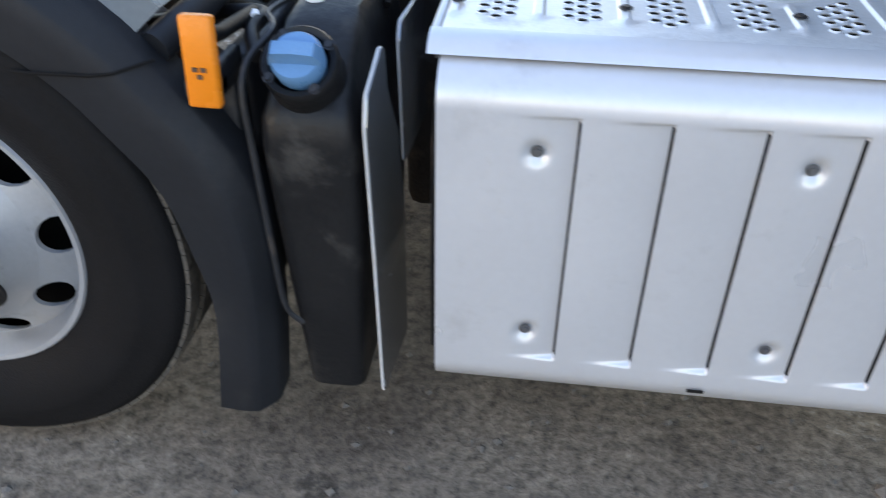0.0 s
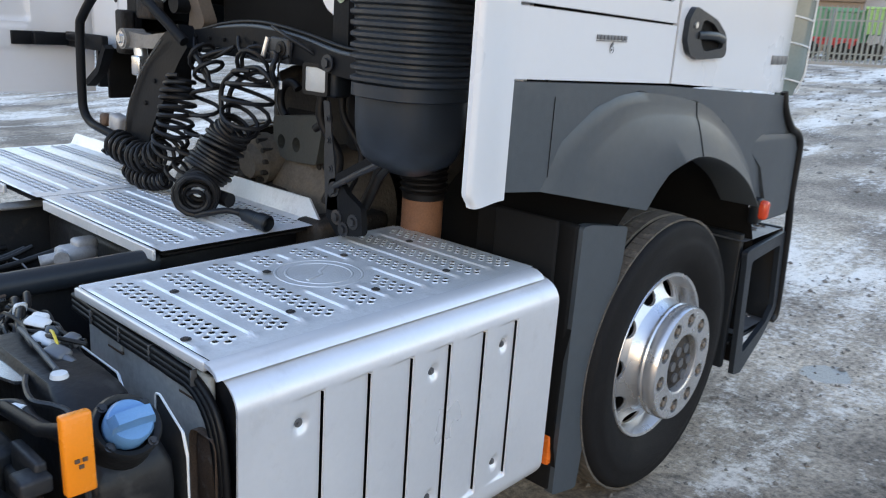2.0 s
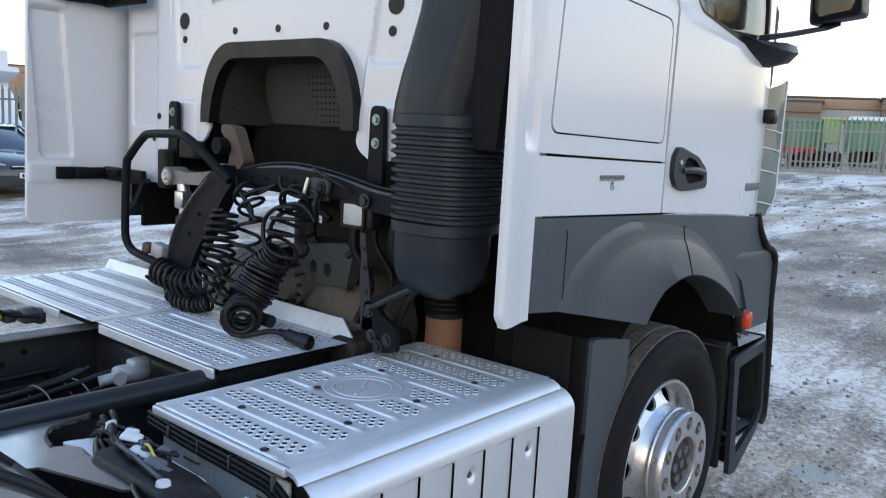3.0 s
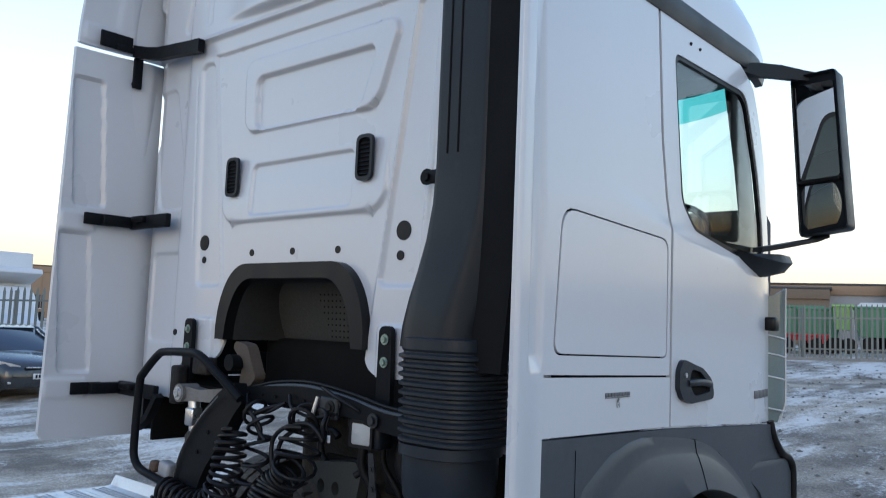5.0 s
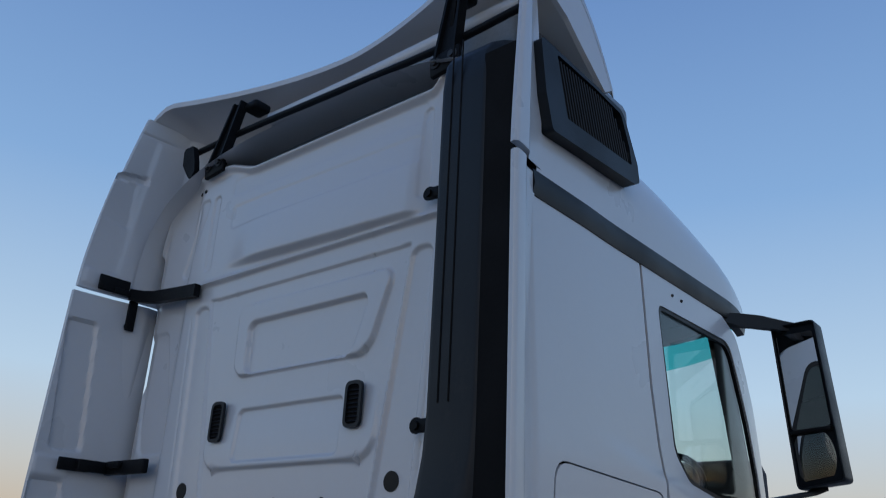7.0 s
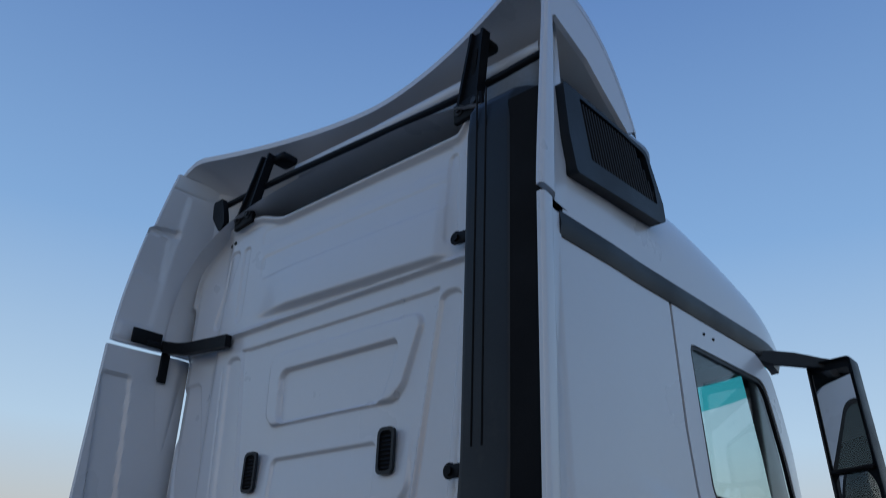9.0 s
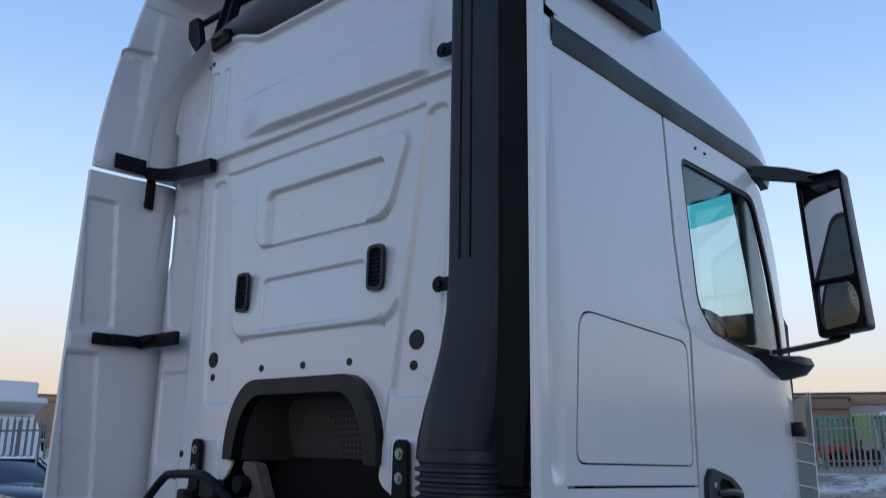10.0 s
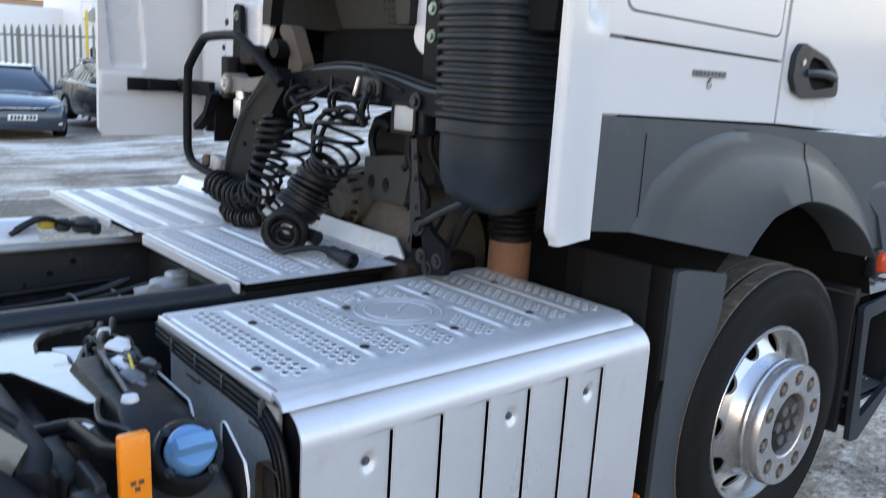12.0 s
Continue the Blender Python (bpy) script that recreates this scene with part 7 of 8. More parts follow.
# ---- coiled supply lines ----
def coil(pts, radii, turns, r=0.0062, per=14, squash=1.0):
    """A coiled hose along a path; radii are spread evenly over it."""
    path = smooth_path(pts, 24)
    n = len(path)
    out = []
    steps = int(turns * per)
    side = None
    for s in range(steps + 1):
        f = s / steps * (n - 1)
        i = min(int(f), n - 2)
        c = path[i].lerp(path[i + 1], f - i)
        t = (path[i + 1] - path[i]).normalized()
        if side is None:
            side = t.orthogonal().normalized()
        side = (side - t * side.dot(t)).normalized()
        b = t.cross(side)
        g = s / steps * (len(radii) - 1)
        k = min(int(g), len(radii) - 2)
        rad = radii[k] + (radii[k + 1] - radii[k]) * (g - k)
        rad *= 1 + 0.16 * noise.noise((s * 0.13, turns, radii[0] * 50))
        c = c + 0.006 * Vector((noise.noise((s * 0.05, 1.5, turns)), noise.noise((s * 0.05, 7.5, turns)), noise.noise((s * 0.05, 3.5, turns))))
        a = s / per * math.tau
        out.append(c + (side * math.cos(a) + b * math.sin(a) * squash) * rad)
    return tube(bmesh.new(), out, r, 7)


part("coiled_hose", coil([(-1.06, 0.015, 1.320), (-1.07, 0.012, 1.25), (-1.08, 0.015, 1.16), (-1.09, 0.06, 1.075), (-1.10, 0.17, 1.035), (-1.10, 0.29, 1.04), (-1.10, 0.40, 1.06)], [0.040, 0.054, 0.055, 0.054, 0.048, 0.048, 0.048], 19, 0.0072), M_BLACK, truck, "black coiled air hose resting on the deck plate")
part("coiled_hose", coil([(-1.00, -0.01, 1.41), (-1.02, -0.085, 1.35), (-1.04, -0.105, 1.25), (-1.05, -0.08, 1.15), (-1.07, -0.03, 1.05), (-1.09, 0.02, 1.0)], [0.040, 0.048, 0.042, 0.045, 0.040, 0.035], 8, 0.0068), M_BLACK, truck, "black coiled air hose behind the first")
part("coiled_hose", coil([(-1.04, -0.270, 1.205), (-1.05, -0.240, 1.165), (-1.07, -0.230, 1.122), (-1.09, -0.218, 1.082), (-1.115, -0.21, 1.045)], [0.048, 0.056, 0.062, 0.066, 0.068], 13, 0.0074), M_BLACK, truck, "black coiled electrical cable with loose loops")
part("coiled_hose", coil([(-1.20, -0.292, 0.998), (-1.165, -0.250, 1.000), (-1.125, -0.20, 1.008)], [0.040, 0.066, 0.050, 0.064, 0.036, 0.060], 8, 0.0078), M_BLACK, truck, "black cable loops lying on the deck")
part("coiled_hose", coil([(-1.185, -0.27, 0.990), (-1.16, -0.245, 1.000), (-1.13, -0.21, 1.005)], [0.026, 0.048, 0.030, 0.040], 6, 0.0074), M_BLACK, truck, "inner loops of the black cable")
part("coiled_hose", coil([(-1.09, 0.30, 0.985), (-1.10, 0.24, 0.965), (-1.11, 0.16, 0.962), (-1.11, 0.09, 0.966), (-1.10, 0.04, 0.985)], [0.030, 0.029, 0.027, 0.025, 0.025], 11, 0.0066), M_BLACK, truck, "short black hose coil on the deck")
part("coiled_hose", coil([(-1.02, -0.325, 1.36), (-1.03, -0.325, 1.31), (-1.04, -0.315, 1.25), (-1.04, -0.28, 1.20)], [0.055, 0.072, 0.072, 0.055], 4, 0.0066), M_BLACK, truck, "loose stretched black coil")
part("coiled_hose", coil([(-0.99, -0.315, 1.395), (-1.01, -0.325, 1.39), (-1.03, -0.33, 1.38)], [0.048, 0.052, 0.050], 1.7, 0.0066), M_BLACK, truck, "loose black hose loops under the beam")
for pts in ([(-0.97, 0.05, 1.42), (-1.03, -0.02, 1.40), (-1.05, -0.075, 1.385), (-1.04, -0.115, 1.34), (-1.03, -0.10, 1.29)],
            [(-0.97, -0.14, 1.42), (-1.02, -0.10, 1.40), (-1.04, -0.075, 1.375), (-1.04, -0.12, 1.32), (-1.04, -0.15, 1.30)],
            [(-1.02, -0.43, 1.33), (-1.03, -0.404, 1.365), (-1.03, -0.347, 1.380), (-1.03, -0.231, 1.350), (-1.03, -0.175, 1.295), (-1.04, -0.202, 1.210), (-1.05, -0.27, 1.17)],
            [(-1.00, -0.39, 1.36), (-1.01, -0.33, 1.365), (-1.01, -0.245, 1.335), (-1.01, -0.190, 1.285), (-1.03, -0.215, 1.205), (-1.05, -0.29, 1.16)],
            [(-0.97, -0.33, 1.43), (-1.02, -0.44, 1.42), (-1.05, -0.46, 1.385), (-1.02, -0.44, 1.34), (-0.97, -0.38, 1.35)]):
    part("supply_line", tube(bmesh.new(), smooth_path(pts, 7), 0.0078, 10), M_BLACK, truck)
for c, dims, m_ in (((-1.05, 0.455, 1.115), (0.05, 0.075, 0.06), M_CASTING), ((-1.06, 0.53, 1.118), (0.04, 0.045, 0.045), M_RUST), ((-1.03, 0.50, 1.03), (0.05, 0.07, 0.12), M_BLACKMET)):
    part("hose_coupling", box(bmesh.new(), c, dims, 0.012, Euler((radians(8), 0, 0)).to_matrix().to_4x4()), m_, truck, "worn hose coupling on the hoop")
part("supply_line", tube(bmesh.new(), smooth_path([(-1.20, -0.30, 0.945), (-1.19, -0.36, 0.965), (-1.15, -0.385, 0.972), (-1.12, -0.42, 0.965)], 6), 0.009, 8), M_BLACK, truck)
bm = bmesh.new()
pm = Matrix.Translation((-1.12, -0.40, 0.966)) @ Euler((radians(95), 0, radians(6))).to_matrix().to_4x4()
revolve(bm, [(0.0, -0.01), (0.011, -0.01), (0.014, 0.02), (0.020, 0.03), (0.021, 0.085), (0.025, 0.09), (0.025, 0.125), (0.021, 0.13), (0.018, 0.105), (0.0, 0.10)], pm, 20)
part("cable_plug", bm, M_DARKPL, truck, "black round cable plug lying on the deck", 30)
part("cable_gland", cyl(bmesh.new(), (-1.10, -0.25, 0.985), (-1.09, -0.31, 0.98), 0.022, seg=14), M_BLACK, truck)

# ---- between and beyond the rails ----
bm = bmesh.new()
cyl(bm, (-2.25, 0.64, 0.835), (-1.66, 0.64, 0.835), 0.085, seg=24)
part("air_reservoir", bm, M_SILVER, truck, "silver compressed-air reservoir beyond the rail")
can = part("filter_canister", revolve(bmesh.new(), [(0.0, 0.80), (0.05, 0.80), (0.052, 0.96), (0.045, 0.98), (0.0, 0.985)], Matrix.Translation((-2.02, 0.74, 0)), 20), M_BLACK, truck, "black filter canister with pale band")
part("band", revolve(bmesh.new(), [(0.053, 0.915), (0.055, 0.92), (0.055, 0.94), (0.053, 0.945)], Matrix.Translation((-2.02, 0.74, 0)), 20), M_WHITEPL, can)
part("yellow_valve", box(bmesh.new(), (-1.635, 0.57, 0.91), (0.05, 0.05, 0.035), 0.008), M_YELLOW, truck, "small yellow air valve")
for c, s_ in (((-1.58, 0.58, 0.90), (0.05, 0.06, 0.05)), ((-1.52, 0.56, 0.90), (0.06, 0.07, 0.06)), ((-1.47, 0.58, 0.885), (0.04, 0.05, 0.06))):
    part("air_valve", box(bmesh.new(), c, s_, 0.014), M_GREY, truck, "grey air valve")
for k in range(3):
    part("air_line", tube(bmesh.new(), smooth_path([(-1.75, 0.55 + 0.02 * k, 0.88), (-1.66, 0.53 + 0.02 * k, 0.93), (-1.58, 0.52 + 0.03 * k, 0.91), (-1.50, 0.50 + 0.02 * k, 0.90)], 5), 0.007, 6), M_BLACK, truck)
bm = bmesh.new()
box(bm, (-1.455, -0.06, 0.815), (0.11, 0.08, 0.05), 0.018)
box(bm, (-1.43, -0.06, 0.84), (0.07, 0.05, 0.04), 0.012)
cyl(bm, (-1.50, -0.06, 0.81), (-1.555, -0.045, 0.80), 0.018, seg=14)
cyl(bm, (-1.50, -0.07, 0.815), (-1.515, -0.10, 0.815), 0.022, seg=14)
part("brake_valve", bm, M_CASTING, truck, "pale cast brake valve between the rails")
for k in range(22):
    part("rail_hole", cyl(bmesh.new(), (-1.52 - 0.075 * k, 0.4115, 0.70 + 0.035 * ((k * 7) % 4)), (-1.52 - 0.075 * k, 0.4095, 0.70 + 0.035 * ((k * 7) % 4)), 0.011, seg=12), M_VOID, truck)
bm = box(bmesh.new(), (-2.06, 0.02, 0.72), (0.16, 0.15, 0.12), 0.03)
cyl(bm, (-2.06, -0.10, 0.72), (-2.06, 0.14, 0.72), 0.045, seg=18)
cyl(bm, (-2.02, 0.02, 0.76), (-2.02, 0.02, 0.82), 0.03, seg=16)
part("relay_valve", bm, M_CASTING, truck, "pale cast relay valve between the rails")
for k in range(6):
    y0, z0 = -0.02 + 0.028 * k, 0.755 + 0.012 * ((k * 5) % 3)
    pts = [(-1.48 - 0.01 * k, y0, z0 + 0.03), (-1.62, y0 + 0.02 * (k % 2), z0), (-1.85, y0 - 0.01, z0 - 0.015), (-2.2, y0 + 0.015 * (k % 3), z0 - 0.02), (-3.0, y0, z0 - 0.03)]
    part("air_line", tube(bmesh.new(), smooth_path(pts, 6), 0.008 + 0.002 * (k % 2), 8), M_BLACK, truck)
for x in (-1.58, -1.70):
    part("cable_tie", tube(bmesh.new(), [(x, 0.052 + 0.085 * math.cos(a), 0.757 + 0.03 * math.sin(a)) for a in rows_of(0, math.tau, 0.4)[:-1]], 0.003, 6, True), M_SHIELD, truck)
part("prop_shaft", cyl(bmesh.new(), (-4.3, 0, 0.52), (-0.9, 0, 0.60), 0.055, seg=20), M_GRIME, truck, "grimy propeller shaft")
part("underside_tray", box(bmesh.new(), (-2.1, 0, 0.62), (1.7, 0.74, 0.02), 0.004), M_GRIME, truck)
for k, (y, z) in enumerate(((0.37, 0.74), (0.36, 0.70), (-0.34, 0.72))):
    part("brake_line", tube(bmesh.new(), smooth_path([(-3.4, y, z), (-2.8, y - 0.02, z + 0.02), (-2.2, y, z - 0.02), (-1.5, y - 0.01, z)], 5), 0.012, 8), M_BLACK, truck)
part("bent_pipe", tube(bmesh.new(), smooth_path([(-1.92, 0.40, 0.83), (-1.92, 0.38, 0.76), (-1.91, 0.38, 0.70), (-1.95, 0.36, 0.66)], 5), 0.010, 8), M_GREY, truck)
for k in range(9):
    part("rail_bolt", bolt(bmesh.new(), (-1.55 - 0.17 * k, 0.408, 0.80 - 0.06 * (k % 3)), (0, -1, 0), 0.014, 0.012), M_CHASSIS, truck)
for k in range(7):
    part("rail_bolt", bolt(bmesh.new(), (-0.95 - 0.13 * k, -0.40, 0.878), (0, 0, 1), 0.013, 0.010), M_CHASSIS, truck)


# ---- yard fences ----
def fence(start, end, height, label, lean=0.0):
    """Steel palisade fence with pointed pales from start to end."""
    a, b = Vector(start), Vector(end)
    n = int((b - a).length / 0.155)
    f = thing("palisade_fence", a, label, "fence")
    ang = math.atan2(b.y - a.y, b.x - a.x)
    bm = bmesh.new()
    pts = [(-0.034, 0.0), (0.034, 0.0), (0.034, height - 0.13), (0.012, height - 0.02), (0.0, height), (-0.012, height - 0.02), (-0.034, height - 0.13)]
    prof = plate(pts, [], 0.004, lambda u, v, w: Vector((u, w + 0.010 * (abs(u) < 0.02), v)))
    first = part("pale", prof, M_GALV, f)
    shared = first.data
    d = (b - a) / n
    for k in range(n + 1):
        p = a + d * k
        ob = first if k == 0 else new("pale", shared)
        ob.parent = f
        ob.matrix_parent_inverse = f.matrix_world.inverted()
        ob.matrix_world = Matrix.Translation((p.x, p.y, ground_z(p.x, p.y))) @ Euler((0, 0, ang)).to_matrix().to_4x4()
    for z in (0.35, height - 0.42):
        pts = [(*(a + d * k).to_2d(), ground_z(*(a + d * k).to_2d()) + z) for k in (0, n)]
        bm = beam(bmesh.new(), pts, 0.006, 0.025)
        part("rail", bm, M_GALV, f)
    for k in range(0, n + 1, 18):
        p = a + d * k
        part("post", box(bmesh.new(), (p.x, p.y + 0.06, ground_z(p.x, p.y) + height / 2 - 0.1), (0.10, 0.06, height), 0.004), M_GALV, f)
    return f


fence((29.0, -4.2, 0), (24.4, 11.6, 0), 1.8, "grey galvanised palisade fence with pointed pales")
fence((-2.5, 21.6, 0), (9.5, 19.2, 0), 2.4, "tall galvanised palisade fence behind parked cars")
bm = bmesh.new()
beam(bm, [(28.2, -6, ground_z(28.2, -6) + 0.04), (23.4, 12, ground_z(23.4, 12) + 0.04)], 0.12, 0.09)
tagged(link("kerb", bm, M_KERB), "low grey concrete kerb along the fence", "kerb", kind="structure")


# ---- parked cars ----
def car(place, paint, label):
    """A family car, nose towards local -y, built of body, glasshouse, wheels and lamps."""
    c = thing("parked_car", place, label, "car", "parked cars")
    T = c.matrix_world.copy()

    def ring(s, hw, z0, z1, tuck=0.05):
        return [T @ Vector(p) for p in ((-hw + tuck, s, z0), (hw - tuck, s, z0), (hw, s, z0 + 0.15), (hw, s, (z0 + z1) / 2), (hw - 0.02, s, z1 - 0.10), (hw - 0.12, s, z1 - 0.02), (0.0, s, z1), (-hw + 0.12, s, z1 - 0.02), (-hw + 0.02, s, z1 - 0.10), (-hw, s, (z0 + z1) / 2), (-hw, s, z0 + 0.15))]

    body = [ring(*q) for q in ((0.0, 0.62, 0.30, 0.58, 0.1), (0.05, 0.74, 0.22, 0.66), (0.20, 0.84, 0.18, 0.74), (0.55, 0.88, 0.17, 0.83), (1.25, 0.90, 0.17, 0.95), (2.2, 0.91, 0.17, 0.97), (3.4, 0.91, 0.17, 0.99), (4.2, 0.89, 0.20, 1.0), (4.5, 0.82, 0.25, 0.95), (4.6, 0.70, 0.32, 0.80))]
    part("body", loft(bmesh.new(), body), paint, c, "", 40)
    gh = []
    for s, hw, z in ((1.15, 0.76, 0.93), (1.95, 0.60, 1.40), (2.4, 0.60, 1.45), (3.3, 0.59, 1.44), (3.9, 0.57, 1.30), (4.35, 0.66, 0.98)):
        gh.append([T @ Vector(p) for p in ((-0.80, s, 0.92), (0.80, s, 0.92), (hw + 0.02, s, max(0.93, z - 0.05)), (hw - 0.08, s, z), (-hw + 0.08, s, z), (-hw - 0.02, s, max(0.93, z - 0.05)))])
    part("glasshouse", loft(bmesh.new(), gh), M_CARGLASS, c, "", 40)
    part("roof", loft(bmesh.new(), [[T @ Vector((x, s, z + 0.012)) for x in (-w, -w * 0.5, 0, w * 0.5, w)] for s, w, z in ((1.92, 0.56, 1.385), (2.1, 0.57, 1.42), (2.6, 0.57, 1.455), (3.4, 0.56, 1.44), (3.75, 0.55, 1.36))], False, False), paint, c)
    for sx in (-1, 1):
        part("pillar", tube(bmesh.new(), [T @ Vector((sx * 0.80, 1.12, 0.94)), T @ Vector((sx * 0.64, 1.93, 1.40)), T @ Vector((sx * 0.63, 3.4, 1.42))], 0.03, 6), paint, c)
        part("headlight", loft(bmesh.new(), [[T @ Vector((sx * x, s, z)) for x, s, z in r] for r in (((0.48, 0.06, 0.60), (0.50, 0.05, 0.67)), ((0.66, 0.09, 0.60), (0.68, 0.10, 0.72)), ((0.83, 0.30, 0.64), (0.82, 0.34, 0.76)))], False, False), M_LENS, c, "clear headlight")
        part("door_mirror", box(bmesh.new(), T @ Vector((sx * 0.98, 1.55, 1.0)), (0.16, 0.10, 0.12), 0.03, T.to_3x3().to_4x4()), paint, c)
        part("fog_lamp", box(bmesh.new(), T @ Vector((sx * 0.62, 0.055, 0.33)), (0.22, 0.05, 0.05), 0.015, T.to_3x3().to_4x4()), M_CHROME, c)
        for s in (0.85, 3.65):
            w = part("wheel", revolve(bmesh.new(), [(0.0, 0.02), (0.20, 0.02), (0.215, 0.03), (0.29, 0.03), (0.315, 0.0), (0.315, -0.18)], T @ Matrix.Translation((sx * 0.90, s, 0.315)) @ Euler((0, radians(90 * sx), 0)).to_matrix().to_4x4(), 24), M_TYRE, c)
            part("wheel_trim", revolve(bmesh.new(), [(0.0, 0.035), (0.10, 0.03), (0.20, 0.026)], T @ Matrix.Translation((sx * 0.90, s, 0.315)) @ Euler((0, radians(90 * sx), 0)).to_matrix().to_4x4(), 10), M_RIM, w)
    part("grille", box(bmesh.new(), T @ Vector((0, 0.03, 0.585)), (0.86, 0.05, 0.10), 0.02, T.to_3x3().to_4x4()), M_VOID, c)
    part("grille_bar", box(bmesh.new(), T @ Vector((0, 0.0, 0.635)), (0.80, 0.03, 0.025), 0.008, T.to_3x3().to_4x4()), M_CHROME, c, "chrome grille bar")
    part("lower_intake", box(bmesh.new(), T @ Vector((0, 0.045, 0.32)), (0.9, 0.06, 0.10), 0.02, T.to_3x3().to_4x4()), M_VOID, c)
    plate_ = part("number_plate", box(bmesh.new(), T @ Vector((0, -0.015, 0.455)), (0.52, 0.015, 0.11), 0.004, T.to_3x3().to_4x4()), M_WHITEPL, c, "white number plate")
    for k in range(7):
        part("plate_bar", box(bmesh.new(), T @ Vector((-0.195 + 0.062 * k + 0.03 * (k > 3), -0.024, 0.455)), (0.042, 0.003, 0.07), 0, T.to_3x3().to_4x4()), M_VOID, plate_)
    return c


def on_ground(x, y, yaw):
    return Matrix.Translation((x, y, ground_z(x, y))) @ Euler((0, 0, radians(yaw))).to_matrix().to_4x4()


car(on_ground(1.75, 15.1, -4), M_BLUECAR, "dark blue parked car facing the lorry")
car(on_ground(4.52, 14.8, 2), M_GREYCAR, "charcoal parked car beside the blue one")
post = thing("marker_post", on_ground(4.3, 19.3, 0), "thin yellow and red marker post by the fence", "post")
pz = post.matrix_world.translation
part("upper_length", cyl(bmesh.new(), pz + Vector((0, 0, 1.55)), pz + Vector((0, 0, 2.70)), 0.035, seg=12), M_YELLOW, post, "yellow upper length")
part("lower_length", cyl(bmesh.new(), pz, pz + Vector((0, 0, 1.55)), 0.038, seg=12), M_RED, post, "red lower length")

# ---- vehicles and buildings beyond the fences ----
van = thing("box_van", on_ground(8.5, 25.4, 0), "white box van behind the fence", "van")
T = van.matrix_world.copy()
part("box", box(bmesh.new(), T @ Vector((-1.3, 2.2, 2.15)), (2.3, 4.2, 2.9), 0.06), M_WHITEPL, van)
part("luton_hood", plate(round_poly([(0, 2.55), (0, 3.1), (-0.85, 3.05), (-0.95, 2.9)], 0.05), [], 2.2, lambda u, v, w: T @ Vector((-2.4 + w, u + 0.1, v))), M_WHITEPL, van)
bm = bmesh.new()
loft(bm, [[T @ Vector((-1.3 + sx * hw, y, z)) for sx, z in ((-1, 0.45), (1, 0.45), (1, zt - 0.25), (0.85, zt), (-0.85, zt), (-1, zt - 0.25))] for y, hw, zt in ((0.1, 1.0, 2.5), (-0.6, 1.0, 2.45), (-1.2, 0.95, 1.6), (-1.8, 0.9, 1.35), (-1.9, 0.8, 1.1))])
part("cab", bm, M_WHITEPL, van, "", 30)
for sx in (-1, 1):
    part("wheel", cyl(bmesh.new(), T @ Vector((-1.3 + sx * 0.75, -1.0, 0.36)), T @ Vector((-1.3 + sx * 1.0, -1.0, 0.36)), 0.36), M_TYRE, van)
    part("door_mirror", box(bmesh.new(), T @ Vector((-1.3 + sx * 1.12, -0.9, 1.55)), (0.18, 0.10, 0.30), 0.03), M_BLACK, van)
trailer = thing("white_trailer", on_ground(4.9, 27.5, -6), "white box trailer with orange corner posts", "trailer")
T = trailer.matrix_world.copy()
part("body", box(bmesh.new(), T @ Vector((0, 1.3, 1.75)), (4.2, 2.5, 2.7), 0.03, T.to_3x3().to_4x4()), M_WHITEPL, trailer)
for sx in (-1, 1):
    post = part("corner_post", box(bmesh.new(), T @ Vector((sx * 2.08, 0.02, 1.7)), (0.10, 0.08, 2.7), 0.01, T.to_3x3().to_4x4()), M_BEIGE, trailer)
    part("marker", box(bmesh.new(), T @ Vector((sx * 2.08, -0.04, 0.95)), (0.10, 0.03, 0.5), 0.01, T.to_3x3().to_4x4()), M_ORANGE, post, "orange reflective strip")
    part("wheel", cyl(bmesh.new(), T @ Vector((sx * 1.6, 0.8, 0.42)), T @ Vector((sx * 1.85, 0.8, 0.42)), 0.42), M_TYRE, trailer)


def building(name, x, y, yaw, w, d, h, label, wall_mat, fascia_mat, windows):
    b = thing(name, on_ground(x, y, yaw), label, "building")
    T = b.matrix_world.copy()
    R = T.to_3x3().to_4x4()
    part("wall", box(bmesh.new(), T @ Vector((0, d / 2, h / 2 - 0.5)), (w, d, h + 1), 0.02, R), wall_mat, b)
    part("fascia", box(bmesh.new(), T @ Vector((0, -0.06, h - 0.08)), (w + 0.1, 0.12, 0.55), 0.02, R), fascia_mat, b)
    part("roof", box(bmesh.new(), T @ Vector((0, d / 2, h + 0.25)), (w + 0.3, d + 0.3, 0.12), 0.02, R), M_GREY, b)
    for k in range(int(w / 1.2)):
        part("cladding_rib", box(bmesh.new(), T @ Vector((-w / 2 + 0.6 + 1.2 * k, -0.02, h / 2 - 0.4)), (0.06, 0.06, h - 0.6), 0, R), wall_mat, b)
    for u in windows:
        wdw = part("window", box(bmesh.new(), T @ Vector((u, -0.02, 1.6)), (1.6, 0.05, 1.2), 0.01, R), M_CARGLASS, b)
        part("frame", box(bmesh.new(), T @ Vector((u, -0.05, 0.97)), (1.7, 0.10, 0.06), 0, R), M_WHITEPL, wdw)
    return b


